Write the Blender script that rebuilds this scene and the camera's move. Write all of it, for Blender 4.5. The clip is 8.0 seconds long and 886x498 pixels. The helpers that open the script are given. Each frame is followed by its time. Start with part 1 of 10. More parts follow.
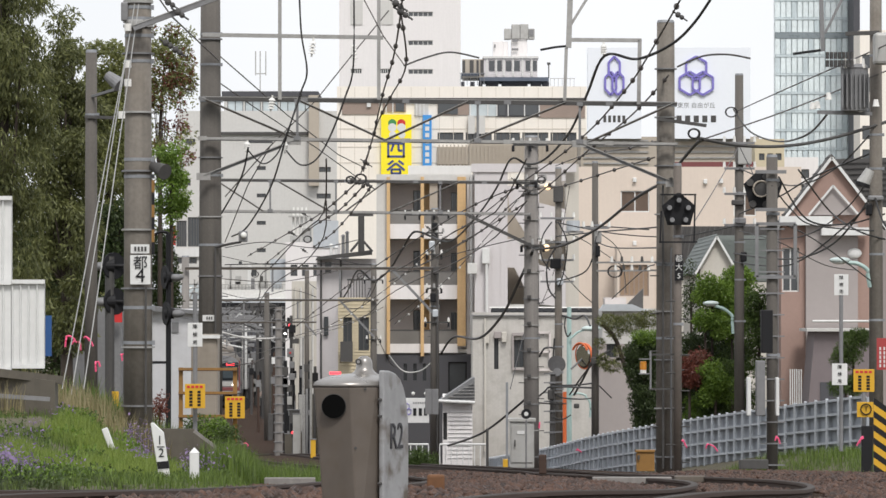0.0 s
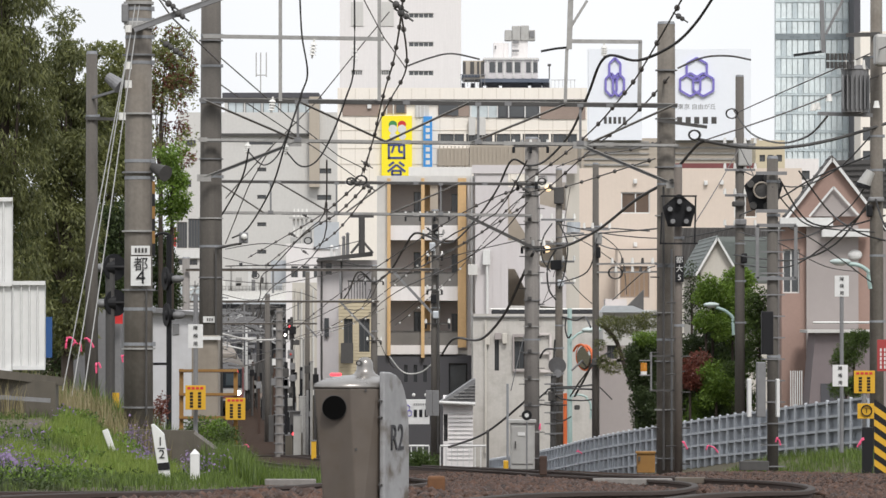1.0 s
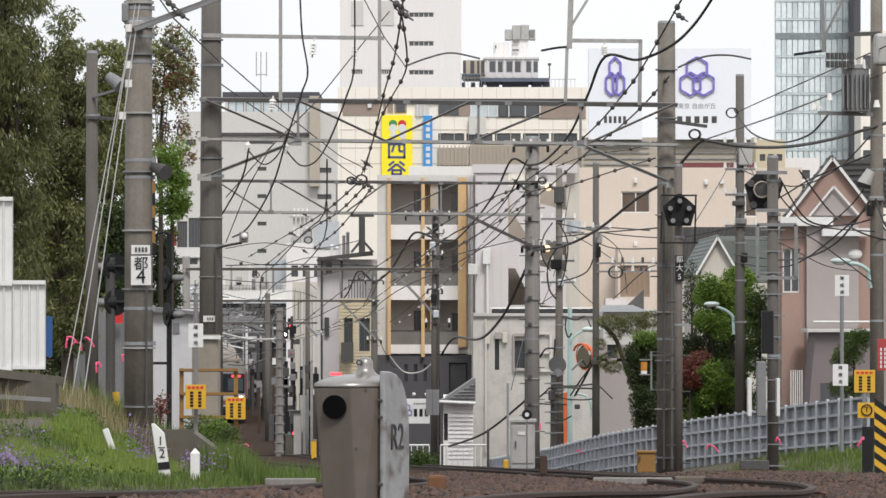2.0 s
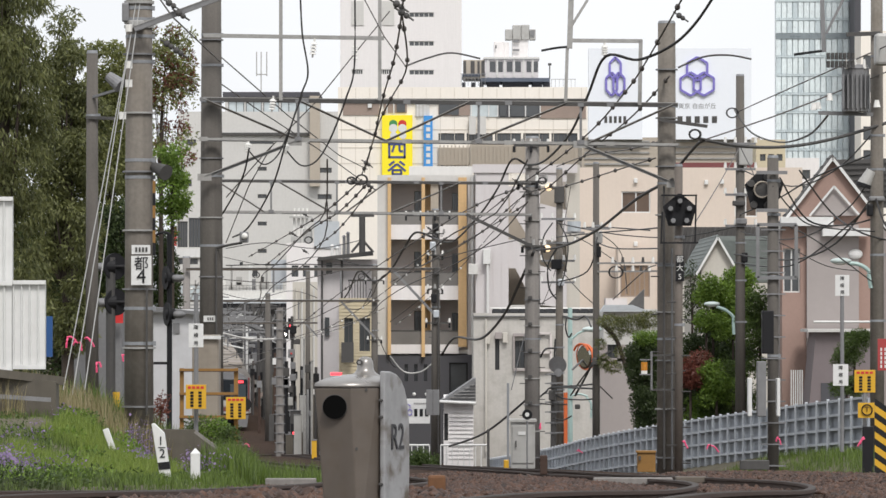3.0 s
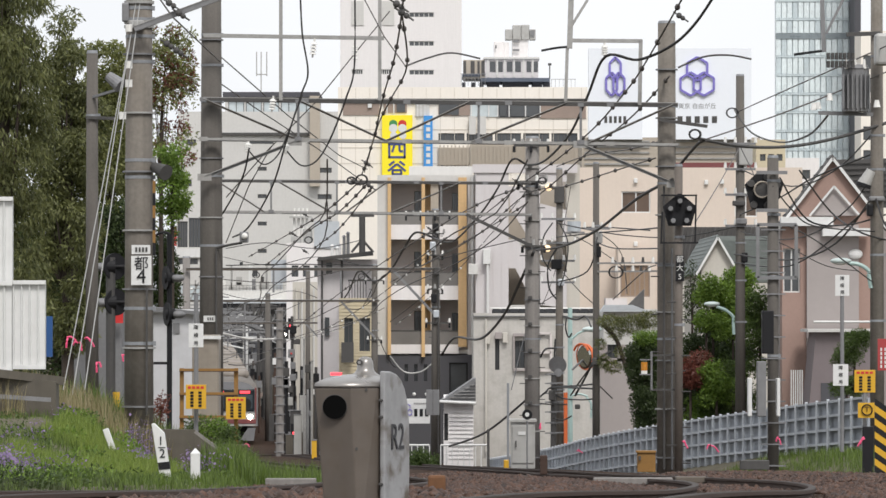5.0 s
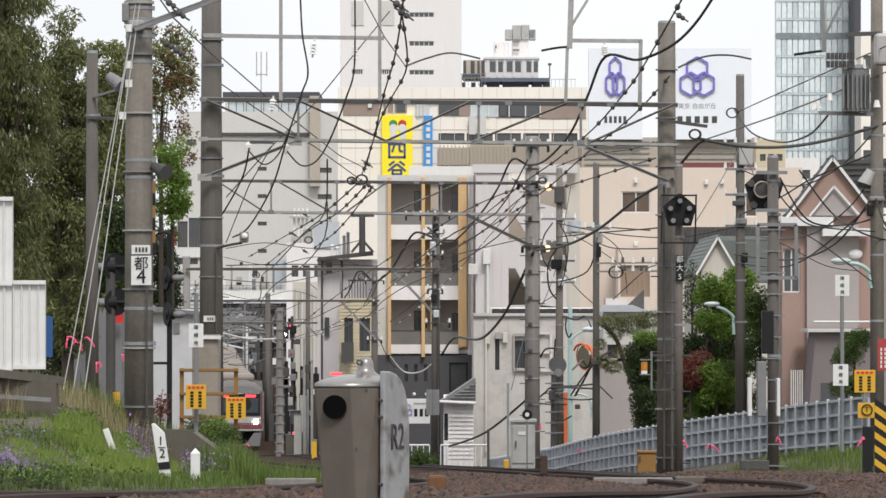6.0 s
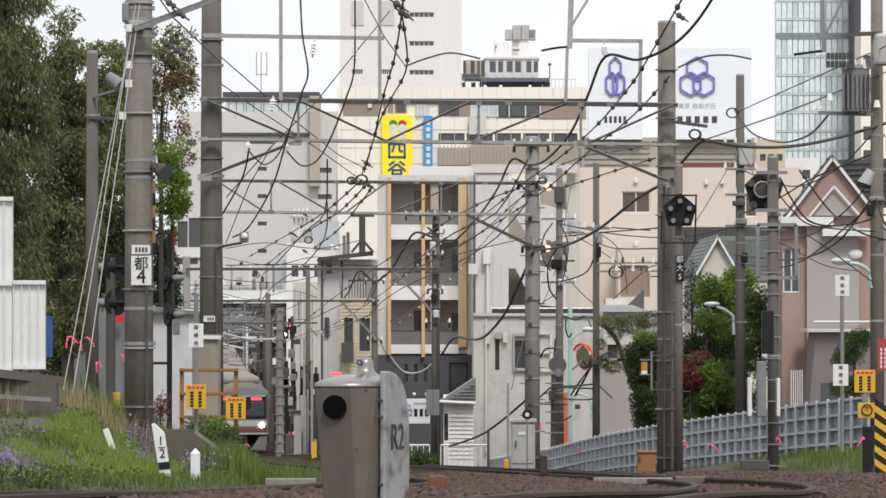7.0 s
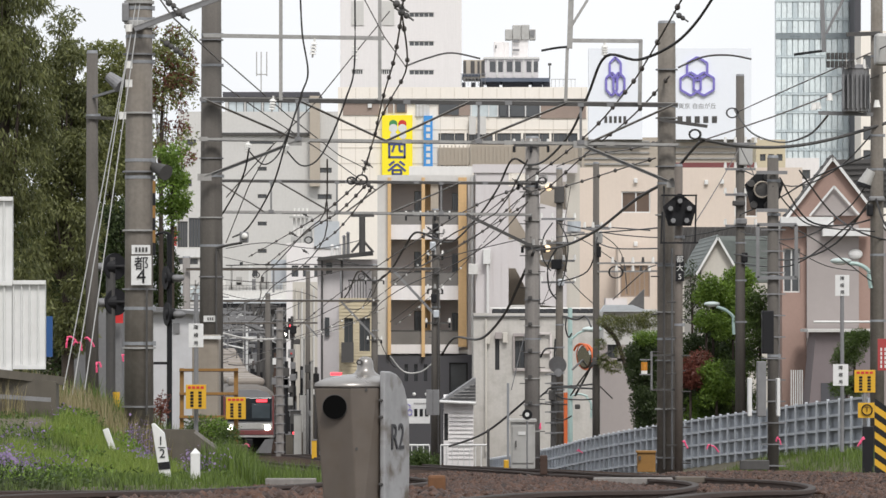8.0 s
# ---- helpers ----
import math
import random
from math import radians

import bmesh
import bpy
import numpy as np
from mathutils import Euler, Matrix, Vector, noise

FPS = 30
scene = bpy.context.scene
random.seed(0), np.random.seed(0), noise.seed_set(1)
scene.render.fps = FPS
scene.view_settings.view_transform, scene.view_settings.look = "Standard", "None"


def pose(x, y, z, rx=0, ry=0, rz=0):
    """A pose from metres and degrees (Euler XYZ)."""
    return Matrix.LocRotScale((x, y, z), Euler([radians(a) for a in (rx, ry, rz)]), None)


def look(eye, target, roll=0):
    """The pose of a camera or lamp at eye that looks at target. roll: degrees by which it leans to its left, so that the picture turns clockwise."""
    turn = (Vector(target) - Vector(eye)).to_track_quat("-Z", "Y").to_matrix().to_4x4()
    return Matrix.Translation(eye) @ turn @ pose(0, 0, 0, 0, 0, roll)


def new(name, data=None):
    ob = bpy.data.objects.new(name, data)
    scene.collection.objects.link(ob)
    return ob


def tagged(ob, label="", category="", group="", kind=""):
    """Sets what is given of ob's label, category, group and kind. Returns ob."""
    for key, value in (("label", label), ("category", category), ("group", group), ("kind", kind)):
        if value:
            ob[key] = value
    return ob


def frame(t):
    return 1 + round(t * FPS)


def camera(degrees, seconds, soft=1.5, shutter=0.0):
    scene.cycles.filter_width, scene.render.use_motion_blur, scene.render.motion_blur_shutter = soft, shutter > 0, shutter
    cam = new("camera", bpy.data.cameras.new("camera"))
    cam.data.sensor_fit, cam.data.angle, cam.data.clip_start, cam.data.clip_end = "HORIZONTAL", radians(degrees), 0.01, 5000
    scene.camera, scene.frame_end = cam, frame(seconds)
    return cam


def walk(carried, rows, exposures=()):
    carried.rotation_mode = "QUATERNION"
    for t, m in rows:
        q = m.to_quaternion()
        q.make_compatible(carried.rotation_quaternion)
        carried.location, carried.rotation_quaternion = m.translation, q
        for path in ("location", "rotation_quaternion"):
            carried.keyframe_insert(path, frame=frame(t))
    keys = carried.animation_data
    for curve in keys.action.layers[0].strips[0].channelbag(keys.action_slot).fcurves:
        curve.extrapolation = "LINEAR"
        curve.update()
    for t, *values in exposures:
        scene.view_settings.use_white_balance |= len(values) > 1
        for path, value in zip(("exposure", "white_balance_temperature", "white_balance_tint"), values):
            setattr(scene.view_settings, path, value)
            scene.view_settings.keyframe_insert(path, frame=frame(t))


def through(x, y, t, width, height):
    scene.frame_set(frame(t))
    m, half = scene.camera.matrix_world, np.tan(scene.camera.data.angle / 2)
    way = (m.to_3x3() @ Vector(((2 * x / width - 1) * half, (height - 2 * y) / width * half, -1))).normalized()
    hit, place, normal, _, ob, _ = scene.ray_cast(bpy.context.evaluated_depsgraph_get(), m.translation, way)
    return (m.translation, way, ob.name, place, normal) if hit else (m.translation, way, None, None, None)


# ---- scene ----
# A double-track suburban line: it drops from a crossing into a valley and bends left between houses.
from collections import defaultdict

cam = camera(10, 8.0, soft=1.5)
TILT = 90.697
walk(cam, [(0.0, pose(0, 0, 1.1, TILT - 0.008, 0, -0.011)), (0.5, pose(0, 0, 1.1, TILT + 0.002, 0, -0.011)),
           (1.0, pose(0, 0, 1.1, TILT + 0.008, 0, -0.005)), (1.5, pose(0, 0, 1.1, TILT + 0.001, 0, -0.004)),
           (3.0, pose(0, 0, 1.1, TILT, 0, 0)), (8.0, pose(0, 0, 1.1, TILT, 0, 0))])
scene.view_settings.exposure = 0.0

# ---- light: bright thin overcast with a soft sun behind and to the right of the camera ----
SUN_UP, SUN_AZ = 50, 166
world = bpy.data.worlds.new("sky")
scene.world = world
world.use_nodes = True
wn, wl = world.node_tree.nodes, world.node_tree.links
bg = wn["Background"]
sky = wn.new("ShaderNodeTexSky")
sky.sky_type, sky.sun_disc = "NISHITA", False
sky.sun_elevation, sky.sun_rotation = radians(SUN_UP), radians(SUN_AZ)
sky.dust_density = 4.0
wcoord = wn.new("ShaderNodeTexCoord")
wnoise = wn.new("ShaderNodeTexNoise")
wnoise.inputs["Scale"].default_value = 3.0
wnoise.inputs["Detail"].default_value = 6.0
wl.new(wcoord.outputs["Generated"], wnoise.inputs["Vector"])
wramp = wn.new("ShaderNodeValToRGB")
wramp.color_ramp.elements[0].position, wramp.color_ramp.elements[1].position = 0.3, 0.7
wramp.color_ramp.elements[0].color = (9.0, 9.3, 9.8, 1)
wramp.color_ramp.elements[1].color = (11.5, 11.6, 11.8, 1)
wl.new(wnoise.outputs["Fac"], wramp.inputs["Fac"])
wmix = wn.new("ShaderNodeMixRGB")
wmix.inputs["Fac"].default_value = 0.85
wl.new(sky.outputs["Color"], wmix.inputs["Color1"])
wl.new(wramp.outputs["Color"], wmix.inputs["Color2"])
wl.new(wmix.outputs["Color"], bg.inputs["Color"])
bg.inputs["Strength"].default_value = 0.105
sun = new("sun", bpy.data.lights.new("sun", "SUN"))
sun.data.energy, sun.data.angle, sun.data.color = 2.3, radians(16), (1.0, 0.97, 0.93)
az, el = radians(SUN_AZ), radians(SUN_UP)
sun.matrix_world = look((math.sin(az) * math.cos(el), math.cos(az) * math.cos(el), math.sin(el)), (0, 0, 0))


# ---- materials ----
def mat(name, color, rough=0.7, metal=0.0, vary=0.15, scale=6.0, coarse=0.6, bump=0.0, streak=0.0, each=0.0, dirt=0.0, patch=2.3):
    """A worn surface: fine grain and broad stains in the colour, relief, rain streaks, a shade of its own per object."""
    m = bpy.data.materials.new(name)
    m.use_nodes = True
    n, k = m.node_tree.nodes, m.node_tree.links
    b = n["Principled BSDF"]
    b.inputs["Roughness"].default_value, b.inputs["Metallic"].default_value = rough, metal
    tc = n.new("ShaderNodeTexCoord")

    def grain(sc, detail, stretch=None):
        t = n.new("ShaderNodeTexNoise")
        t.inputs["Scale"].default_value, t.inputs["Detail"].default_value = sc, detail
        if stretch:
            mp = n.new("ShaderNodeMapping")
            mp.inputs["Scale"].default_value = stretch
            k.new(tc.outputs["Object"], mp.inputs["Vector"])
            k.new(mp.outputs["Vector"], t.inputs["Vector"])
        else:
            k.new(tc.outputs["Object"], t.inputs["Vector"])
        return t.outputs["Fac"]

    def gain(value, amount, source):
        """source * amount + value"""
        t = n.new("ShaderNodeMath")
        t.operation = "MULTIPLY_ADD"
        k.new(source, t.inputs[0])
        t.inputs[1].default_value, t.inputs[2].default_value = amount, value
        return t.outputs[0]

    def times(a, c):
        t = n.new("ShaderNodeMath")
        t.operation = "MULTIPLY"
        k.new(a, t.inputs[0])
        k.new(c, t.inputs[1])
        return t.outputs[0]

    fine, broad = grain(scale, 5.0), grain(coarse, 3.0)
    v = times(gain(1 - vary, 2 * vary, fine), gain(1 - vary, 2 * vary, broad))
    if streak:
        v = times(v, gain(1 - streak, 2 * streak, grain(1.0, 4.0, (9.0, 9.0, 0.35))))
    if each:
        info = n.new("ShaderNodeObjectInfo")
        v = times(v, gain(1 - each, 2 * each, info.outputs["Random"]))
    mix = n.new("ShaderNodeMixRGB")
    mix.blend_type, mix.inputs["Fac"].default_value = "MULTIPLY", 1.0
    mix.inputs["Color1"].default_value = (*color, 1)
    k.new(v, mix.inputs["Color2"])
    last = mix.outputs["Color"]
    if dirt:
        ramp = n.new("ShaderNodeValToRGB")
        ramp.color_ramp.elements[0].position, ramp.color_ramp.elements[1].position = 0.5, 0.7
        k.new(grain(patch, 8.0), ramp.inputs["Fac"])
        dm = n.new("ShaderNodeMixRGB")
        dm.inputs["Color2"].default_value = (0.10, 0.075, 0.05, 1)
        k.new(gain(0.0, dirt, ramp.outputs["Color"]), dm.inputs["Fac"])
        k.new(last, dm.inputs["Color1"])
        last = dm.outputs["Color"]
    k.new(last, b.inputs["Base Color"])
    k.new(gain(max(rough - 0.1, 0.02), 0.2, fine), b.inputs["Roughness"])
    if bump:
        bp = n.new("ShaderNodeBump")
        bp.inputs["Strength"].default_value, bp.inputs["Distance"].default_value = 0.6, bump
        k.new(fine, bp.inputs["Height"])
        k.new(bp.outputs["Normal"], b.inputs["Normal"])
    return m


def leaf_mat(name, low, high, through=0.35):
    m = bpy.data.materials.new(name)
    m.use_nodes = True
    n, k = m.node_tree.nodes, m.node_tree.links
    b = n["Principled BSDF"]
    geo = n.new("ShaderNodeNewGeometry")
    tc = n.new("ShaderNodeTexCoord")
    t = n.new("ShaderNodeTexNoise")
    t.inputs["Scale"].default_value = 1.6
    k.new(tc.outputs["Object"], t.inputs["Vector"])
    add = n.new("ShaderNodeMath")
    add.operation = "MULTIPLY_ADD"
    add.inputs[1].default_value, add.inputs[2].default_value = 0.6, -0.1
    k.new(geo.outputs["Random Per Island"], add.inputs[0])
    add2 = n.new("ShaderNodeMath")
    k.new(add.outputs[0], add2.inputs[0])
    mul = n.new("ShaderNodeMath")
    mul.operation = "MULTIPLY"
    mul.inputs[1].default_value = 0.6
    k.new(t.outputs["Fac"], mul.inputs[0])
    k.new(mul.outputs[0], add2.inputs[1])
    r = n.new("ShaderNodeValToRGB")
    r.color_ramp.elements[0].color, r.color_ramp.elements[1].color = (*low, 1), (*high, 1)
    k.new(add2.outputs[0], r.inputs["Fac"])
    k.new(r.outputs["Color"], b.inputs["Base Color"])
    b.inputs["Roughness"].default_value = 0.55
    tr = n.new("ShaderNodeBsdfTranslucent")
    k.new(r.outputs["Color"], tr.inputs["Color"])
    ms = n.new("ShaderNodeMixShader")
    ms.inputs["Fac"].default_value = through
    k.new(b.outputs[0], ms.inputs[1])
    k.new(tr.outputs[0], ms.inputs[2])
    k.new(ms.outputs[0], n["Material Output"].inputs["Surface"])
    return m


def glass_mat(name, color, rough=0.06):
    m = mat(name, color, rough, 0.0, 0.2, 1.5, 0.3)
    m.node_tree.nodes["Principled BSDF"].inputs["Specular IOR Level"].default_value = 0.9
    return m


def glow_mat(name, color, strength):
    m = bpy.data.materials.new(name)
    m.use_nodes = True
    b = m.node_tree.nodes["Principled BSDF"]
    b.inputs["Base Color"].default_value = (*color, 1)
    b.inputs["Emission Color"].default_value = (*color, 1)
    b.inputs["Emission Strength"].default_value = strength
    return m


CONCRETE_POLE = mat("pole_concrete", (0.108, 0.098, 0.088), 0.9, 0, 0.22, 26, 0.9, 0.006, 0.3)
CONCRETE_STAINED = mat("stained_pole_concrete", (0.165, 0.148, 0.128), 0.9, 0, 0.28, 18, 1.6, 0.006, 0.35, 0, 0.25, 3.0)
CONCRETE_LIGHT = mat("pale_pole_concrete", (0.215, 0.20, 0.188), 0.9, 0, 0.22, 26, 0.9, 0.006, 0.3)
STEEL = mat("galvanised_steel", (0.20, 0.20, 0.205), 0.6, 0.2, 0.2, 12, 1.2, 0.0, 0.1)
STEEL_PALE = mat("pale_galvanised_steel", (0.33, 0.325, 0.315), 0.6, 0.1, 0.25, 12, 1.2, 0, 0.15, 0, 0.3)
DECK_BLUE = mat("blue_grey_deck_steel", (0.085, 0.10, 0.13), 0.7, 0.1, 0.2, 8, 0.8)
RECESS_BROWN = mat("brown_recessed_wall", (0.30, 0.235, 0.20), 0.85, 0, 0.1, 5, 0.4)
BILLBOARD = mat("billboard_sheet", (0.78, 0.81, 0.86), 0.6, 0, 0.03, 3, 0.2)
JOINT = mat("tile_joint", (0.60, 0.55, 0.48), 0.9)
STEEL_RUSTY = mat("brown_stained_steel", (0.135, 0.115, 0.10), 0.7, 0.1, 0.25, 12, 1.2, 0, 0.1, 0, 0.3)
STEEL_DARK = mat("weathered_steel", (0.075, 0.072, 0.07), 0.7, 0.2, 0.25, 12, 1.2)
BAND = mat("steel_band", (0.25, 0.26, 0.275), 0.6, 0.2, 0.2, 12, 1.2)
CABLE = mat("black_cable", (0.022, 0.021, 0.021), 0.6)
WIRE = mat("oxidised_copper_wire", (0.09, 0.08, 0.075), 0.6, 0.3)
WIRE_GREY = mat("stranded_steel_wire", (0.34, 0.34, 0.33), 0.5, 0.4)
PORCELAIN = mat("white_porcelain", (0.72, 0.71, 0.68), 0.25)
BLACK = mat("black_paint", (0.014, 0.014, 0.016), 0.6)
BLACK.node_tree.nodes["Principled BSDF"].inputs["Specular IOR Level"].default_value = 0.25
WHITE_PAINT = mat("white_paint", (0.66, 0.66, 0.65), 0.5, 0, 0.09, 10, 1.0, 0, 0.08)
YELLOW_PAINT = mat("yellow_sign_paint", (0.62, 0.35, 0.02), 0.5, 0, 0.08)
OCHRE_PAINT = mat("ochre_steel_paint", (0.245, 0.125, 0.028), 0.6, 0, 0.2, 10, 1.0, 0, 0.1, 0, 0.3)
RED_PAINT = mat("red_paint", (0.55, 0.03, 0.03), 0.5)
SIGN_GREEN = mat("green_sign_print", (0.05, 0.25, 0.08), 0.5, 0, 0.06)
FADED_RED = mat("faded_red_print", (0.36, 0.045, 0.045), 0.6, 0, 0.12)
BANNER_BLUE = mat("dark_blue_banner_cloth", (0.02, 0.08, 0.24), 0.7)
PINK_TAPE = mat("pink_tape", (0.80, 0.10, 0.22), 0.5)
BLUE_SIGN = mat("blue_sign_paint", (0.05, 0.28, 0.66), 0.5, 0, 0.06)
SIGN_YELLOW = mat("bright_yellow_sign", (0.93, 0.78, 0.02), 0.5, 0, 0.05)
SIGN_NAVY = mat("navy_sign_ink", (0.06, 0.08, 0.22), 0.5, 0, 0.05)
PURPLE_INK = mat("purple_logo_ink", (0.20, 0.17, 0.52), 0.5, 0, 0.05)
TEAL_PAINT = mat("pale_teal_paint", (0.36, 0.49, 0.465), 0.45, 0, 0.1, 10, 1.0, 0, 0.1)
LAMP_HEAD = mat("pale_lamp_head", (0.52, 0.60, 0.585), 0.35, 0, 0.08)
ORANGE_PAINT = mat("orange_paint", (0.65, 0.14, 0.04), 0.5)
GREY_METAL_BOX = mat("grey_painted_box", (0.128, 0.107, 0.090), 0.42, 0.25, 0.16, 14, 5.0, 0.001, 0.2, 0, 0.45, 9.0)
# paler than the housing: the sky's reflection on top is put into the colour
BOX_CAP = mat("worn_sky_bright_cap", (0.30, 0.285, 0.27), 0.30, 0.6, 0.2, 16, 6.0, 0.001, 0.1, 0, 0.45, 12.0)
HUT_WHITE = mat("hut_white_paint", (0.56, 0.56, 0.575), 0.5, 0.0, 0.07, 9, 1.5, 0.0, 0.1, 0, 0.1)
BEIGE_CABINET = mat("beige_cabinet_paint", (0.27, 0.235, 0.195), 0.6, 0.0, 0.1, 9, 1.5, 0.0, 0.15, 0, 0.25)
PALE_BOX = mat("pale_grey_box", (0.40, 0.395, 0.38), 0.5, 0.05, 0.1, 9, 1.5, 0.0, 0.1, 0, 0.2)
CREAM_WALL = mat("cream_tile_wall", (0.82, 0.77, 0.70), 0.8, 0, 0.05, 4, 0.15, 0, 0.05)
WHITE_WALL = mat("white_render_wall", (0.74, 0.715, 0.71), 0.85, 0, 0.05, 4, 0.2, 0, 0.06)
GREY_WALL = mat("pale_grey_wall", (0.57, 0.56, 0.54), 0.85, 0, 0.08, 4, 0.2, 0, 0.06)
# the guard panel's blue-grey made lighter, for light caught by ribs and shelves
FENCE_LIT = mat("lit_guard_rib", (0.50, 0.525, 0.56), 0.6, 0.1, 0.12, 8, 0.8, 0, 0.15, 0.08)
BEIGE_WALL = mat("beige_render_wall", (0.64, 0.55, 0.475), 0.85, 0, 0.05, 5, 0.25, 0, 0.05)
TAN_WALL = mat("tan_wall", (0.42, 0.37, 0.31), 0.85, 0, 0.08, 5, 0.25)
STUCCO = mat("pale_stucco", (0.53, 0.50, 0.45), 0.9, 0, 0.08, 14, 0.35, 0.0, 0.04)
YELLOW_SIDING = mat("buttery_siding", (0.54, 0.47, 0.335), 0.8, 0, 0.08, 6, 0.4)
PINKISH_BRICK = mat("rose_brown_wall", (0.33, 0.225, 0.19), 0.85, 0, 0.1, 16, 0.5)
MAUVE_WALL = mat("mauve_grey_wall", (0.345, 0.31, 0.30), 0.85, 0, 0.06, 6, 0.3)
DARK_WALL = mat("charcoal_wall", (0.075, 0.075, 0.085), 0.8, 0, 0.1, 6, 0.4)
WOOD_PANEL = mat("honey_wood_panel", (0.60, 0.40, 0.20), 0.6, 0, 0.12, 8, 0.6, 0, 0.15)
LILAC_WALL = mat("lilac_grey_render", (0.58, 0.55, 0.555), 0.85, 0, 0.05, 6, 0.3, 0, 0.05)
BROWN_WALL = mat("taupe_wall", (0.62, 0.57, 0.55), 0.85, 0, 0.07, 6, 0.4)
ROOF_GREY = mat("grey_roof_slate", (0.088, 0.084, 0.082), 0.75, 0, 0.2, 9, 0.7, 0.01, 0, 0.2)
ROOF_GREEN = mat("green_grey_roof", (0.17, 0.19, 0.18), 0.7, 0, 0.15, 9, 0.7)
METAL_ROOF = mat("pale_metal_roof", (0.5, 0.53, 0.56), 0.45, 0.3, 0.1, 5, 0.4)
GLASS = glass_mat("dark_window_glass", (0.05, 0.055, 0.06))
GLASS_PALE = glass_mat("pale_window_glass", (0.52, 0.58, 0.60), 0.2)
# pale base colour holds the sky that the tower's glass would reflect
GLASS_BLUE = glass_mat("sky_toned_curtain_glass", (0.74, 0.82, 0.84), 0.3)
GLASS_BAND = glass_mat("pale_spandrel_glass", (0.55, 0.63, 0.66), 0.3)
GLASS_DIM = glass_mat("dim_plant_floor_glass", (0.20, 0.24, 0.26), 0.3)
BLACK_HOLE = mat("lens_hole_dark", (0.004, 0.004, 0.004), 0.95)
BLACK_HOLE.node_tree.nodes["Principled BSDF"].inputs["Specular IOR Level"].default_value = 0.05
RAIL_HEAD = mat("worn_rail_steel", (0.036, 0.027, 0.022), 0.85, 0.0, 0.15, 10, 1.0)
RAIL_RUST = mat("rusty_rail", (0.058, 0.034, 0.025), 0.85, 0.1, 0.25, 14, 1.0)
SLEEPER = mat("concrete_sleeper", (0.15, 0.13, 0.11), 0.9, 0, 0.2, 12, 1.0, 0.003, 0, 0.2, 0.3)
RUST_ORANGE = mat("orange_rust", (0.15, 0.07, 0.032), 0.9, 0, 0.35, 18, 3.0, 0.002)
BALLAST = mat("brown_ballast", (0.045, 0.029, 0.021), 0.95, 0, 0.35, 22, 1.5, 0.03)
BALLAST.node_tree.nodes["Principled BSDF"].inputs["Specular IOR Level"].default_value = 0.08
EARTH = mat("earth_and_weeds", (0.085, 0.075, 0.045), 0.95, 0, 0.35, 9, 0.5, 0.05)
ASPHALT = mat("road_asphalt", (0.075, 0.075, 0.078), 0.9, 0, 0.2, 30, 0.5, 0.004)
GREY_STUCCO = mat("weathered_grey_stucco", (0.48, 0.46, 0.43), 0.9, 0, 0.12, 14, 0.35, 0.0, 0.12, 0, 0.2)
FENCE_GREY = mat("blue_grey_guard_panel", (0.34, 0.365, 0.40), 0.6, 0.1, 0.12, 8, 0.8, 0, 0.15, 0.1)
HOUSING = mat("old_wall_concrete", (0.105, 0.093, 0.075), 0.9, 0, 0.22, 7, 0.6, 0.01, 0.25)
BARK = mat("bark", (0.05, 0.038, 0.03), 0.95, 0, 0.3, 20, 2.0, 0.02)
TRAIN_STEEL = mat("stainless_train_body", (0.27, 0.27, 0.28), 0.4, 0.4, 0.06, 4, 0.4)
TRAIN_DARK = mat("train_cab_glass", (0.02, 0.025, 0.03), 0.08)
RAMP_PAINT = mat("pale_rose_paint", (0.52, 0.42, 0.38), 0.7)
CURTAIN = mat("brown_curtained_window", (0.11, 0.075, 0.055), 0.35, 0, 0.35, 1.2, 0.6)
# mauve wall darkened: the garage front's shade is in the colour
GARAGE_WALL = mat("shaded_mauve_garage", (0.19, 0.16, 0.165), 0.85, 0, 0.1, 6, 0.4)
OLD_WOOD = mat("old_brown_boards", (0.30, 0.21, 0.14), 0.8, 0, 0.2, 9, 0.6)
TRAIN_PANE = mat("train_cab_pane", (0.06, 0.075, 0.085), 0.12, 0, 0.2, 2, 1)
TRAIN_UNIT = mat("train_roof_unit", (0.26, 0.23, 0.20), 0.7, 0, 0.12, 5, 0.5)
TRAIN_ROOF = mat("train_roof_grey", (0.15, 0.135, 0.12), 0.7, 0, 0.1, 5, 0.5)
TRAIN_BAND = mat("train_red_band", (0.17, 0.05, 0.05), 0.45)
LID_PAINT = mat("peeling_pale_paint", (0.30, 0.30, 0.305), 0.45, 0.15, 0.22, 30, 9.0, 0.001, 0.25, 0, 0.9, 14.0)
STENCIL = mat("worn_stencil_ink", (0.045, 0.045, 0.05), 0.7, 0, 0.3, 60, 20)
LAMP_GLOW = glow_mat("train_headlamp", (1.0, 0.93, 0.78), 30)
RED_GLOW = glow_mat("red_led", (1.0, 0.06, 0.08), 1.6)
AMBER_GLOW = glow_mat("amber_bulb", (1.0, 0.34, 0.05), 0.35)
NEEDLES = leaf_mat("conifer_needles", (0.020, 0.030, 0.011), (0.27, 0.285, 0.105), 0.42)
LEAVES_RUST = leaf_mat("rusty_new_leaves", (0.07, 0.02, 0.015), (0.30, 0.10, 0.07), 0.4)
AMBER_LENS = mat("amber_lens", (0.50, 0.20, 0.02), 0.25, 0, 0.1, 10, 1.0, 0, 0.05, 0, 0.1)
MIRROR = mat("mirror_face", (0.55, 0.54, 0.50), 0.08, 1.0, 0.05, 10, 1.0, 0, 0.02, 0, 0.1)
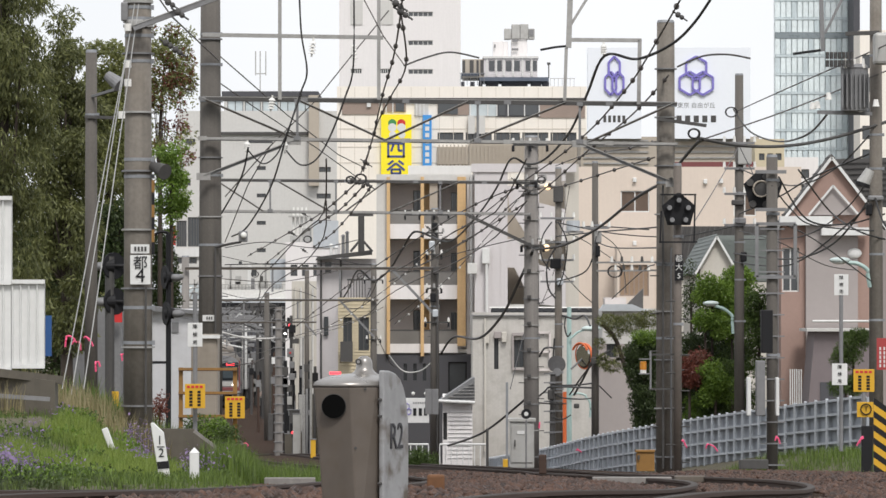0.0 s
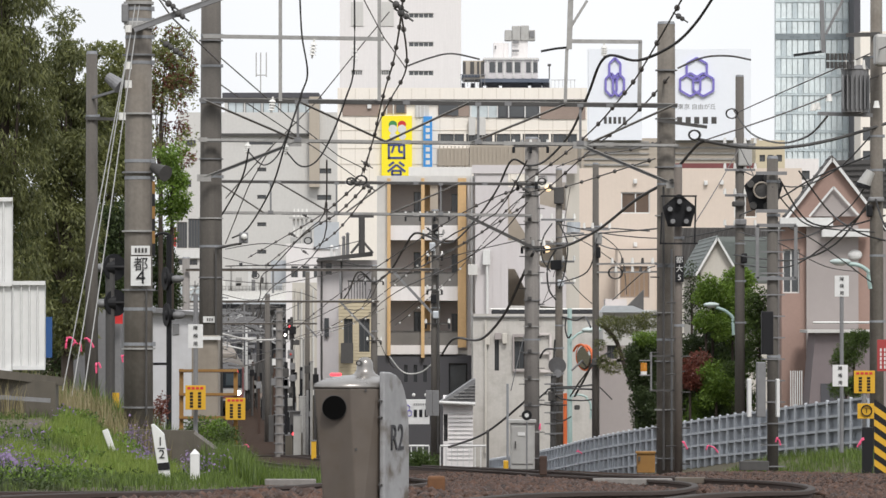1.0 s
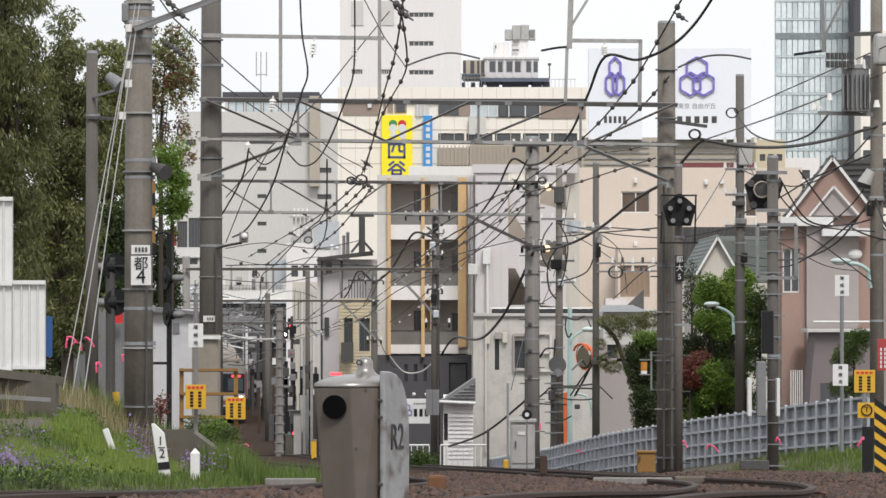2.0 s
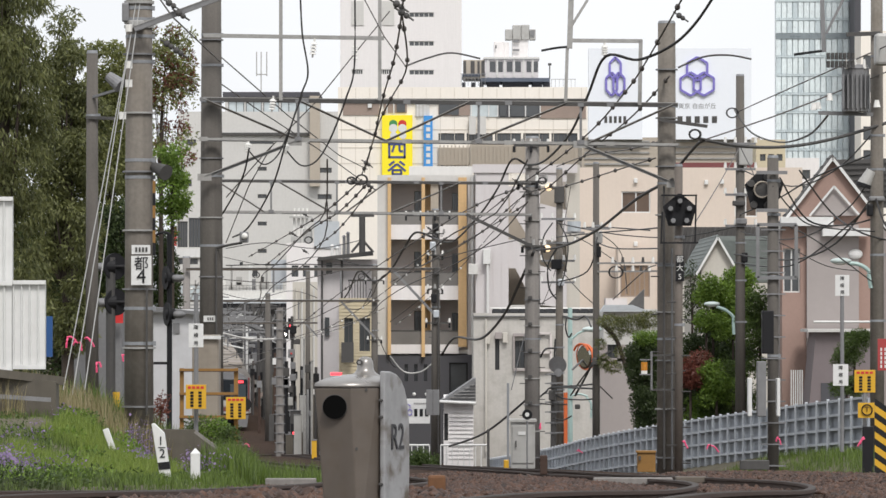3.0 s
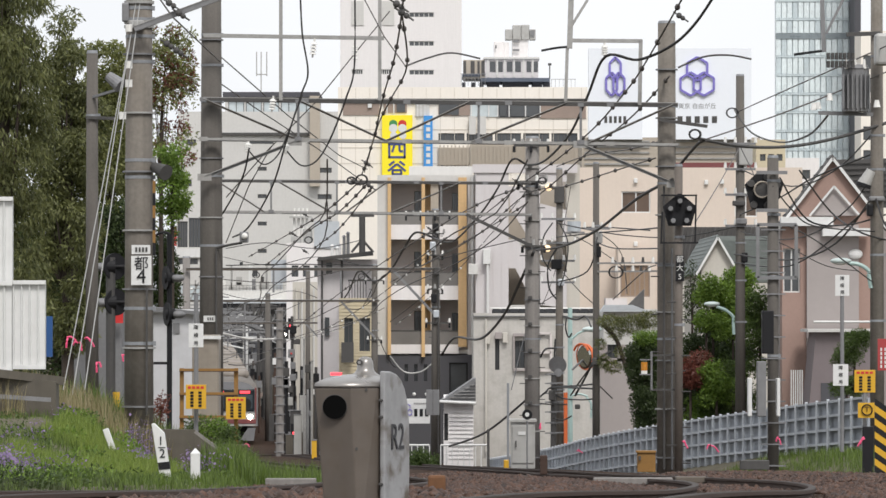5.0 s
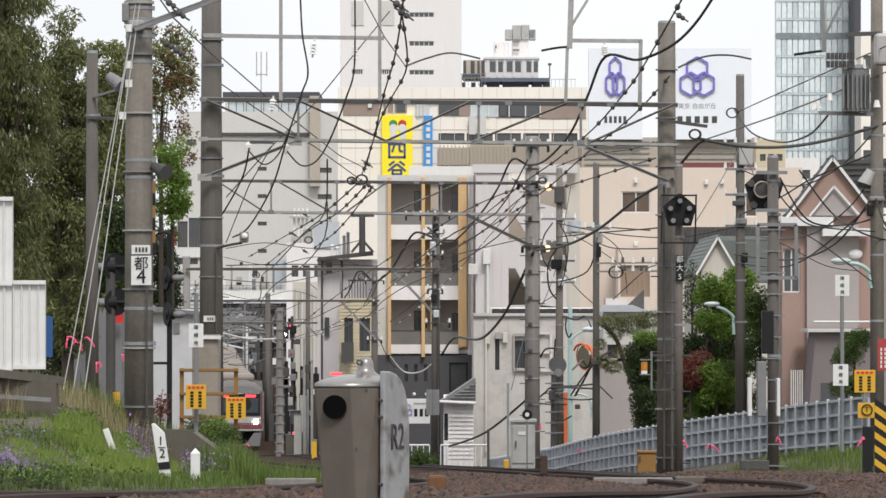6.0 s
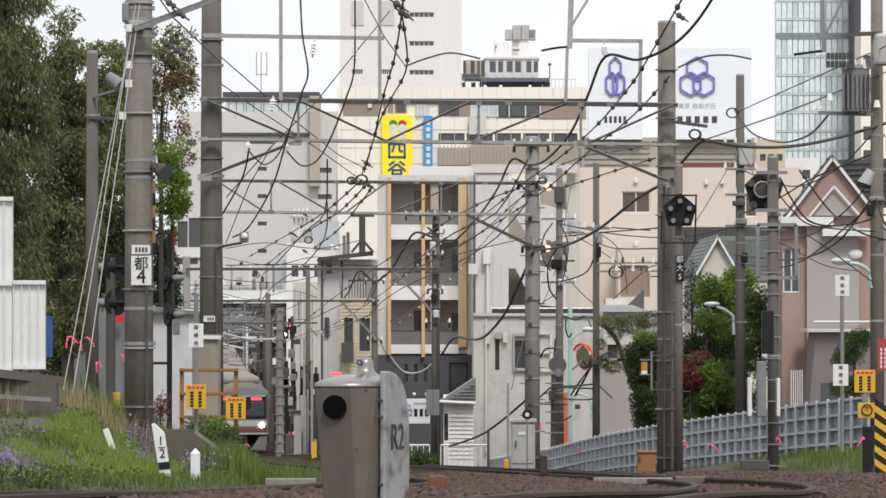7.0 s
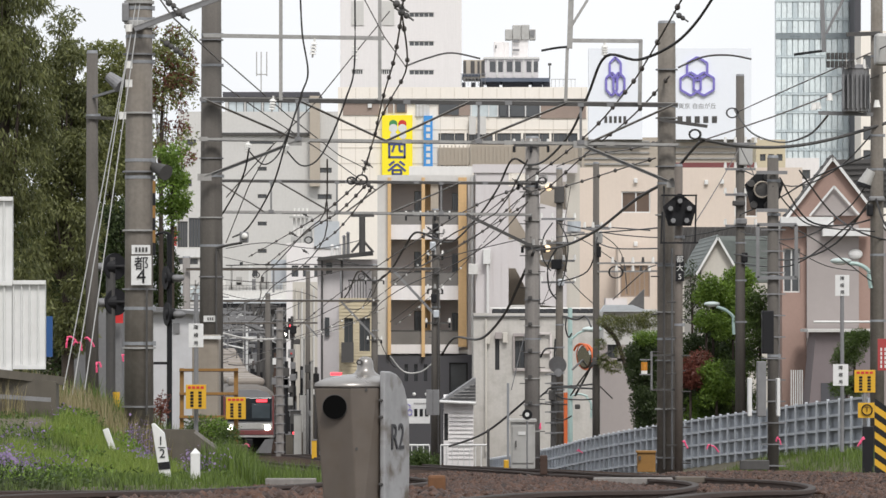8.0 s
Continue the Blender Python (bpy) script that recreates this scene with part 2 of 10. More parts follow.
LEAVES = leaf_mat("broad_leaves", (0.02, 0.04, 0.010), (0.12, 0.18, 0.04))
LEAVES_OLIVE = leaf_mat("olive_new_leaves", (0.05, 0.07, 0.02), (0.35, 0.36, 0.13), 0.5)
GLOBE_GLOW = glow_mat("globe_lamp", (1.0, 0.72, 0.42), 1.1)
LEAVES_BRIGHT = leaf_mat("spring_leaves", (0.04, 0.09, 0.010), (0.24, 0.36, 0.055))
LEAVES_DARK = leaf_mat("evergreen_leaves", (0.013, 0.024, 0.009), (0.075, 0.11, 0.03))
LEAVES_RED = leaf_mat("red_leaves", (0.06, 0.025, 0.016), (0.25, 0.12, 0.08))
GRASS = leaf_mat("grass_blades", (0.02, 0.045, 0.008), (0.19, 0.27, 0.05))
GRASS_BRIGHT = leaf_mat("bright_grass_blades", (0.08, 0.13, 0.02), (0.30, 0.38, 0.08), 0.45)
GRASS_DARK = leaf_mat("dark_weed_blades", (0.02, 0.03, 0.012), (0.12, 0.15, 0.05))
GRASS_DRY = leaf_mat("dry_stalks", (0.16, 0.13, 0.06), (0.38, 0.33, 0.18))
PETALS = leaf_mat("violet_petals", (0.12, 0.08, 0.19), (0.38, 0.28, 0.48))


# ---- mesh helpers; everything is built in world metres and stored relative to its thing's base ----
BASE = {}


def thing(name, base, label, category, group="", kind=""):
    ob = new(name)
    ob.location = base
    BASE[ob] = Vector(base)
    return tagged(ob, label, category, group, kind)


def part(name, bm, material, parent, label=""):
    me = bpy.data.meshes.new(name)
    bm.to_mesh(me)
    bm.free()
    me.materials.append(material)
    ob = new(name, me)
    base = BASE[parent]
    me.transform(Matrix.Translation(-base))
    ob.parent = parent
    BASE[ob] = base
    return tagged(ob, label)


def solo(name, bm, material, base, label, category, group="", kind=""):
    """A thing of one mesh."""
    me = bpy.data.meshes.new(name)
    bm.to_mesh(me)
    bm.free()
    me.materials.append(material)
    me.transform(Matrix.Translation(-Vector(base)))
    ob = new(name, me)
    ob.location = base
    BASE[ob] = Vector(base)
    return tagged(ob, label, category, group, kind)


def raw(name, verts, faces, material, base=(0, 0, 0), parent=None):
    me = bpy.data.meshes.new(name)
    me.from_pydata([tuple(Vector(v) - Vector(base)) for v in verts] if base != (0, 0, 0) else verts, [], faces)
    me.materials.append(material)
    ob = new(name, me)
    if parent:
        ob.parent = parent
    else:
        ob.location = base
    BASE[ob] = Vector(base)
    return ob


def box(bm, c, size, rz=0.0, bevel=0.0, rx=0.0, ry=0.0):
    m = pose(*c, rx, ry, rz) @ Matrix.Diagonal((*size, 1))
    g = bmesh.ops.create_cube(bm, size=1, matrix=m)
    if bevel:
        es = list({e for v in g["verts"] for e in v.link_edges})
        bmesh.ops.bevel(bm, geom=es, offset=bevel, segments=2, affect="EDGES", profile=0.5)
    return bm


def span(bm, a, b, w, h=None):
    """A square bar from a to b, w wide and h high."""
    a, b = Vector(a), Vector(b)
    q = (b - a).to_track_quat("Y", "Z").to_matrix().to_4x4()
    m = Matrix.Translation((a + b) / 2) @ q @ Matrix.Diagonal((w, (b - a).length, h or w, 1))
    bmesh.ops.create_cube(bm, size=1, matrix=m)
    return bm


def rod(bm, a, b, r, r2=None, n=10):
    a, b = Vector(a), Vector(b)
    q = (b - a).to_track_quat("Z", "Y").to_matrix().to_4x4()
    bmesh.ops.create_cone(bm, cap_ends=True, segments=n, radius1=r, radius2=r if r2 is None else r2,
                          depth=(b - a).length, matrix=Matrix.Translation((a + b) / 2) @ q)
    return bm


def ball(bm, c, r, sx=1, sy=1, sz=1, n=8):
    bmesh.ops.create_uvsphere(bm, u_segments=n, v_segments=max(5, n // 2 + 1), radius=r,
                              matrix=Matrix.Translation(c) @ Matrix.Diagonal((sx, sy, sz, 1)))
    return bm


def tube(bm, pts, r, n=6):
    """A round bar along points."""
    pts = [Vector(p) for p in pts]
    rings = []
    for i, p in enumerate(pts):
        d = (pts[min(i + 1, len(pts) - 1)] - pts[max(i - 1, 0)]).normalized()
        side = d.cross(Vector((0, 0, 1)))
        side = side.normalized() if side.length > 1e-3 else Vector((1, 0, 0))
        up = side.cross(d)
        rings.append([bm.verts.new(p + r * (math.cos(2 * math.pi * j / n) * side + math.sin(2 * math.pi * j / n) * up))
                      for j in range(n)])
    for a, b in zip(rings, rings[1:]):
        for j in range(n):
            bm.faces.new((a[j], a[(j + 1) % n], b[(j + 1) % n], b[j]))
    bm.faces.new(rings[0][::-1])
    bm.faces.new(rings[-1])
    return bm


def sag(a, b, drop, n=14):
    a, b = Vector(a), Vector(b)
    return [a.lerp(b, i / n) - Vector((0, 0, 4 * drop * (i / n) * (1 - i / n))) for i in range(n + 1)]


def smooth(pts, n=6):
    """Points along a Catmull-Rom curve."""
    pts = [Vector(p) for p in pts]
    out = []
    for i in range(len(pts) - 1):
        p0, p1, p2, p3 = pts[max(i - 1, 0)], pts[i], pts[i + 1], pts[min(i + 2, len(pts) - 1)]
        for j in range(n):
            t = j / n
            out.append(0.5 * ((2 * p1) + (p2 - p0) * t + (2 * p0 - 5 * p1 + 4 * p2 - p3) * t * t
                              + (3 * p1 - p0 - 3 * p2 + p3) * t ** 3))
    return out + [pts[-1]]


def bmn():
    return bmesh.new()


# ---- the line's plan: distance along y, centre line x, rail height z ----
LINE_Y = (-20, 0, 15, 26, 40, 55, 70, 85, 94, 127, 175, 224, 259, 272, 283, 308, 336, 400, 600)
LINE_X = (-9.0, -5.2, -2.9, -1.4, 0.45, 1.25, 0.85, 0.25, 0.0, -1.75, -4.6, -8.4, -11.8, -12.9, -13.7, -15.1, -16.6, -20.5, -34.0)
LINE_Z = (-0.25, -0.05, 0.12, 0.12, -0.31, -0.75, -1.19, -1.63, -1.88, -2.80, -4.12, -5.25, -6.28, -6.27, -6.17, -5.8, -5.34, -4.5, -3.5)


def cubic(y, table):
    i = max(1, min(len(LINE_Y) - 3, int(np.searchsorted(LINE_Y, y)) - 1))
    y0, y1 = LINE_Y[i], LINE_Y[i + 1]
    m0 = (table[i + 1] - table[i - 1]) / (LINE_Y[i + 1] - LINE_Y[i - 1])
    m1 = (table[i + 2] - table[i]) / (LINE_Y[i + 2] - LINE_Y[i])
    h = y1 - y0
    t = min(max((y - y0) / h, -1.0), 2.0)
    return ((2 * t ** 3 - 3 * t * t + 1) * table[i] + (t ** 3 - 2 * t * t + t) * h * m0
            + (-2 * t ** 3 + 3 * t * t) * table[i + 1] + (t ** 3 - t * t) * h * m1)


def line_x(y):
    return cubic(y, LINE_X)


def line_z(y):
    return cubic(y, LINE_Z)


def ease(v, a, b):
    t = min(max((v - a) / (b - a), 0.0), 1.0)
    return t * t * (3 - 2 * t)


def ground_z(x, y):
    """The height of the ground: ballast bed, a weedy bank on one side, a verge and a lane on the other."""
    yy = min(y, 300)
    z = (line_z(yy) if yy < 259 else -6.3) - 0.28
    dx = x - line_x(min(y, 590))
    if y < 300:
        left = 0.30 * ease(-dx, 3.2, 3.8) + 0.85 * ease(-dx, 4.2, 6.0) * ease(y, 44, 66) * (1 - ease(y, 90, 120))
        right = -0.15 * ease(dx, 3.6, 4.4) + 0.75 * ease(dx, 4.4, 7.5) * (1 - ease(y, 100, 150))
        z += left + right
    return z


# ---- ground ----
def build_ground():
    xs = sorted(set([-3000, -1200, -500, -200, -90, -50, -30] + [round(-24 + 0.6 * i, 2) for i in range(74)] + [26, 40, 90, 200, 500, 1200, 3000]))
    ys = [-60, -30, -12, 0] + [2.0 * i + 4 for i in range(60)] + [128 + 6 * i for i in range(36)] + [350, 420, 520, 700, 1000, 1600, 2600, 4500]
    verts, faces = [], []
    for y in ys:
        cx = line_x(min(y, 590)) if y < 350 else 0
        for x in xs:
            xx = x + (cx if abs(x) < 40 else 0)
            bumpy = 0.05 * noise.noise((xx * 0.9, y * 0.5, 0)) if abs(x) < 30 and y < 200 and abs(xx - cx) > 4.5 else 0
            verts.append((xx, y, ground_z(xx, y) + bumpy))
    w = len(xs)
    for j in range(len(ys) - 1):
        for i in range(w - 1):
            faces.append((j * w + i, j * w + i + 1, (j + 1) * w + i + 1, (j + 1) * w + i))
    ob = raw("ground", verts, faces, EARTH)
    ob.data.polygons.foreach_set("use_smooth", [True] * len(faces))
    tagged(ob, "weedy earth beside the railway, sloping down into a valley", "ground", kind="structure")


def strip(name, x0, x1, ys, lift, material, label, category):
    """A bed along the line between two offsets from its centre."""
    verts, faces = [], []
    cols = 9
    for y in ys:
        for c in range(cols):
            t = c / (cols - 1)
            dx = x0 + (x1 - x0) * t
            edge = 0.25 if c in (0, cols - 1) else 0.0
            verts.append((line_x(y) + dx, y, line_z(y) - 0.10 + lift - edge))
    for j in range(len(ys) - 1):
        for c in range(cols - 1):
            faces.append((j * cols + c, j * cols + c + 1, (j + 1) * cols + c + 1, (j + 1) * cols + c))
    ob = raw(name, verts, faces, material)
    return tagged(ob, label, category, kind="structure")


def build_rail(off, index):
    """One rail: web and foot in rust, a worn running surface on top."""
    ys = [8 + 1.5 * i for i in range(64)] + [104 + 4 * i for i in range(64)]
    root = thing("rail", (line_x(8) + off, 8, line_z(8)), "rusty steel running rail with a worn bright top", "rail", "running rails", "structure")
    prof = [(-0.06, -0.15), (0.06, -0.15), (0.06, -0.135), (0.012, -0.11), (0.012, -0.045), (0.034, -0.03), (0.034, -0.006),
            (-0.034, -0.006), (-0.034, -0.03), (-0.012, -0.045), (-0.012, -0.11), (-0.06, -0.135)]
    top = [(-0.034, -0.006), (0.034, -0.006), (0.028, 0.0), (-0.028, 0.0)]
    for nm, pr, m in (("rail_web", prof, RAIL_RUST), ("rail_head", top, RAIL_HEAD)):
        bm = bmn()
        last = None
        for y in ys:
            ring = [bm.verts.new((line_x(y) + off + a, y, line_z(y) + b)) for a, b in pr]
            if last:
                for j in range(len(pr)):
                    bm.faces.new((last[j], last[(j + 1) % len(pr)], ring[(j + 1) % len(pr)], ring[j]))
            last = ring
        part(nm, bm, m, root)


def build_sleepers():
    me = bpy.data.meshes.new("sleeper")
    bm = bmn()
    box(bm, (0, 0, 0), (2.0, 0.22, 0.16), bevel=0.012)
    bm.to_mesh(me)
    bm.free()
    me.materials.append(SLEEPER)
    for off in (-1.9, 1.9):
        bed = thing("sleeper_row", (line_x(20) + off, 20, line_z(20) - 0.3), "concrete sleepers bedded in brown ballast", "sleepers", kind="structure")
        y = 20.0
        while y < 92:
            ob = new("sleeper", me)
            ob.parent = bed
            dx = math.degrees(math.atan2(line_x(y + 1) - line_x(y - 1), 2))
            ob.matrix_basis = Matrix.Translation(-BASE[bed]) @ pose(line_x(y) + off, y, line_z(y) - 0.235, 0, 0, -dx)
            y += 0.62


def build_ballast():
    """Loose stones on the bed, thickest where the crest shows them."""
    rng = np.random.default_rng(4)
    n = 95000
    y = 24 + 66 * rng.random(n) ** 1.7
    dx = rng.uniform(-4.0, 6.4, n)
    r = rng.uniform(0.018, 0.05, n)
    cx = np.array([line_x(v) for v in y])
    cz = np.array([line_z(v) for v in y])
    x = cx + dx
    z = cz - 0.115 + rng.uniform(-0.01, 0.03, n) + 0.09 * np.exp(-(dx / 0.7) ** 2) + 0.10 * np.clip((dx - 3.0) / 1.2, 0, 1)
    keep = np.ones(n, bool)
    for off in (-2.43, -1.37, 1.37, 2.43):
        keep &= np.abs(dx - off) > 0.13
    x, y, z, r = x[keep], y[keep], z[keep], r[keep]
    n = len(x)
    unit = np.array([(1, 0, 0), (-1, 0, 0), (0, 1, 0), (0, -1, 0), (0, 0, 1), (0, 0, -1), (.62, .62, .5), (-.62, .62, .5)], float)
    tri = np.array([(0, 6, 4), (6, 2, 4), (2, 7, 4), (7, 1, 4), (1, 3, 4), (3, 0, 4), (0, 2, 6), (2, 1, 7), (2, 0, 5), (1, 2, 5), (3, 1, 5), (0, 3, 5)])
    v = unit[None] * rng.uniform(0.55, 1.3, (n, 8, 1)) * r[:, None, None]
    a = rng.uniform(0, 6.28, n)
    ca, sa = np.cos(a)[:, None], np.sin(a)[:, None]
    v = np.stack([v[..., 0] * ca - v[..., 1] * sa, v[..., 0] * sa + v[..., 1] * ca, v[..., 2] * 0.8], -1)
    v += np.stack([x, y, z], -1)[:, None]
    f = (np.arange(n)[:, None, None] * 8 + tri[None]).reshape(-1, 3)
    ob = soup("ballast_stones", v.reshape(-1, 3), f, STONES)
    tagged(ob, "loose brown crushed stone between and beside the rails", "ballast", kind="stuff")


def soup(name, v, f, material, parent=None, base=(0, 0, 0)):
    """A mesh straight from arrays."""
    k = f.shape[1]
    me = bpy.data.meshes.new(name)
    me.vertices.add(len(v))
    me.vertices.foreach_set("co", (v - np.array(base)).astype(np.float32).ravel())
    me.loops.add(f.size)
    me.loops.foreach_set("vertex_index", f.astype(np.int32).ravel())
    me.polygons.add(len(f))
    me.polygons.foreach_set("loop_start", (np.arange(len(f)) * k).astype(np.int32))
    me.update(calc_edges=True)
    me.materials.append(material)
    ob = new(name, me)
    if parent:
        ob.parent = parent
    else:
        ob.location = base
    BASE[ob] = Vector(base)
    return ob


STONES = leaf_mat("crushed_stone", (0.006, 0.003, 0.002), (0.112, 0.054, 0.032), 0.0)
build_ground()
ALONG = [6 + 1.5 * i for i in range(66)] + [106 + 4 * i for i in range(60)]
strip("track_bed", -4.2, 6.4, ALONG, 0.0, BALLAST, "brown stone ballast bed under the double track", "track bed")
for i, off in enumerate((-2.43, -1.37, 1.37, 2.43)):
    build_rail(off, i)
build_sleepers()
build_ballast()


# ---- poles and gantries ----
def pole(name, x, y, top, r, label, category, bands=(), material=CONCRETE_POLE, foot=None, taper=0.0, group="railway poles", cap=True):
    z0 = ground_z(x, y) - 0.3 if foot is None else foot
    root = thing(name, (x, y, z0), label, category, group)
    bm = bmn()
    rod(bm, (x, y, z0), (x, y, top), r + taper * (top - z0), r, 20)
    for f in bm.faces:
        f.smooth = len(f.verts) == 4
    part("shaft", bm, material, root)
    if cap:
        bm = bmn()
        rod(bm, (x, y, top), (x, y, top + 0.05), r * 1.02, r * 0.9, 20)
        part("cap", bm, BAND, root)
    for b in bands:
        bm = bmn()
        rr = r + taper * (top - b) + 0.006
        rod(bm, (x, y, b - 0.022), (x, y, b + 0.022), rr, rr, 20)
        box(bm, (x + rr, y - 0.02, b), (0.06, 0.08, 0.06))
        part("band", bm, BAND, root)
    return root


def steps(root, x, y, z0, z1, r, gap=0.4):
    """Climbing pegs to both sides of a pole."""
    z, side = z0, 1
    while z < z1:
        bm = bmn()
        rod(bm, (x, y - r * 0.5, z), (x + side * (r + 0.12), y - r * 0.5, z), 0.012, n=6)
        part("step_peg", bm, STEEL_DARK, root)
        z, side = z + gap, -side


def truss(root, a, b, depth, posts, diagonals, w=0.09):
    """A portal truss of angle steel between two poles: chords, posts and diagonals."""
    a, b = Vector(a), Vector(b)
    down = Vector((0, 0, -depth))
    lift, back = Vector((0, 0, w * 0.42)), Vector((0, 0.06, 0))
    part("top_chord", span(bmn(), a, b, 0.02, w * 0.62), STEEL_DARK, root)
    # paler steel paints the light along the chord's upper edge
    part("top_flange", span(bmn(), a + lift + back, b + lift + back, 0.11, 0.012), STEEL_PALE, root)
    part("bottom_chord", span(bmn(), a + down, b + down, 0.02, w * 0.5), STEEL_PALE, root)
    part("bottom_flange", span(bmn(), a + down - lift * 0.8 + back, b + down - lift * 0.8 + back, 0.11, 0.014), STEEL, root)
    part("rear_bottom_chord", span(bmn(), a + down + Vector((0, 0.45, 0.02)), b + down + Vector((0, 0.45, 0.02)), 0.02, w * 0.55), STEEL_PALE, root)
    part("rear_top_chord", span(bmn(), a + Vector((0, 0.45, 0)), b + Vector((0, 0.45, 0)), 0.02, w * 0.6), STEEL_DARK, root)
    count = 14
    for i in range(count + 1):
        p = a.lerp(b, i / count)
        if i % 3 == 0:
            part("bolt_plate", box(bmn(), p + Vector((0, -0.018, 0)), (0.13, 0.012, 0.075)), STEEL, root)
            part("bolt_plate", box(bmn(), p + down + Vector((0, -0.018, 0)), (0.16, 0.012, 0.08)), STEEL_PALE, root)
        part("cross_tie", span(bmn(), p + down, p + down + Vector((0, 0.45, 0.02)), 0.04), STEEL, root)
    for t in posts:
        p = a.lerp(b, t)
        part("post", span(bmn(), p, p + down, w * 0.5), STEEL, root)
        bm = bmn()
        box(bm, p + Vector((0, -0.05, -0.02)), (0.11, 0.012, 0.07))
        box(bm, p + down + Vector((0, -0.05, 0.02)), (0.13, 0.012, 0.085))
        part("gusset", bm, STEEL, root)
    for t, u, up in diagonals:
        p, q = a.lerp(b, t), a.lerp(b, u) + down
        part("diagonal", span(bmn(), p, q, 0.014, w * 0.42), STEEL_RUSTY, root)
        # pale strip draws the highlight on the diagonal
        part("diagonal_flange", span(bmn(), p + Vector((0, -0.02, 0.02)), q + Vector((0, -0.02, 0.02)), 0.04, 0.012), STEEL_PALE, root)


def insulator(name, top, length, root, tilt=(0, 0)):
    """A stack of porcelain sheds on a rod."""
    bm = bmn()
    a = Vector(top)
    d = Vector((tilt[0], tilt[1], -1)).normalized()
    rod(bm, a, a + d * length, 0.018, n=8)
    for i in range(4):
        c = a + d * (length * (0.25 + 0.17 * i))
        rod(bm, c - d * 0.02, c + d * 0.025, 0.035, 0.07, 10)
    part(name, bm, PORCELAIN, root)


def cable(name, pts, r, label, material=CABLE, category="cable", beads=0, group="overhead wires"):
    bm = bmn()
    tube(bm, pts, r, 6)
    if beads:
        pts = [Vector(p) for p in pts]
        for i in range(beads):
            t = (i + 0.5) / beads * (len(pts) - 1)
            j = int(t)
            c = pts[j].lerp(pts[min(j + 1, len(pts) - 1)], t - j)
            ball(bm, c, r * 3.2, n=6)
    return solo(name, bm, material, tuple(pts[0]), label, category, group)


# Portal over both tracks, nearest
mast_a = pole("portal_mast", -4.301, 94, 7.503, 0.178, "tall weathered concrete portal mast with steel bands", "railway mast",
              (6.222, 5.655, 4.983, 3.597, 2.306), taper=0.006)
mast_b = pole("portal_mast", 4.154, 94, 6.432, 0.163, "tall weathered concrete portal mast with steel bands", "railway mast",
              (4.899, 3.461, 1.939, 0.576), CONCRETE_STAINED, taper=0.0025)
near_portal = thing("overhead_portal", (-4.289, 93.7, 4.97), "weathered steel lattice portal across two tracks", "portal gantry", "overhead portals")
truss(near_portal, (-4.431, 93.6, 5.008), (4.347, 93.6, 4.903), 0.734, (0.2, 0.58, 0.795),
      ((0.0, 0.2, 0), (0.2, 0.385, 0), (0.765, 0.565, 0), (0.56, 0.385, 0), (0.99, 0.81, 0)))
for a, b in (((-4.409, 93.6, 3.565), (-2.738, 93.6, 4.213)), ((2.539, 93.6, 4.172), (4.263, 93.6, 3.44))):
    part("knee_brace", span(bmn(), a, b, 0.03, 0.055), STEEL, near_portal)
    # pale strip draws the highlight along the knee brace
    part("brace_flange", span(bmn(), Vector(a) + Vector((0, -0.03, 0.03)), Vector(b) + Vector((0, -0.03, 0.03)), 0.05, 0.014), STEEL_PALE, near_portal)
    for e in (a, b):
        part("brace_plate", box(bmn(), (e[0], e[1] - 0.03, e[2]), (0.26, 0.012, 0.13)), STEEL_PALE, near_portal)

# Second portal
mast_c = pole("portal_mast", 2.239, 127, 5.424, 0.17, "pale concrete portal mast with climbing pegs", "railway mast",
              (4.218, 2.659, 0.392), CONCRETE_LIGHT, taper=0.003)
steps(mast_c, 2.239, 127, -2.725, 4.644, 0.2)
pole("portal_mast", -5.726, 127, 4.644, 0.17, "pale concrete portal mast with climbing pegs", "railway mast", (), CONCRETE_LIGHT, taper=0.003)
second_portal = thing("overhead_portal", (-5.629, 126.7, 4.324), "weathered steel lattice portal across two tracks", "portal gantry", "overhead portals")
truss(second_portal, (-5.822, 126.6, 4.35), (2.204, 126.6, 4.279), 0.779, (0.19, 0.395, 0.72), ((0.02, 0.17, 0), (0.21, 0.38, 0), (0.55, 0.42, 0), (0.78, 0.56, 0)))
part("knee_brace", span(bmn(), (0.579, 126.6, 3.502), (2.275, 126.6, 2.682), 0.10, 0.08), STEEL_DARK, second_portal)

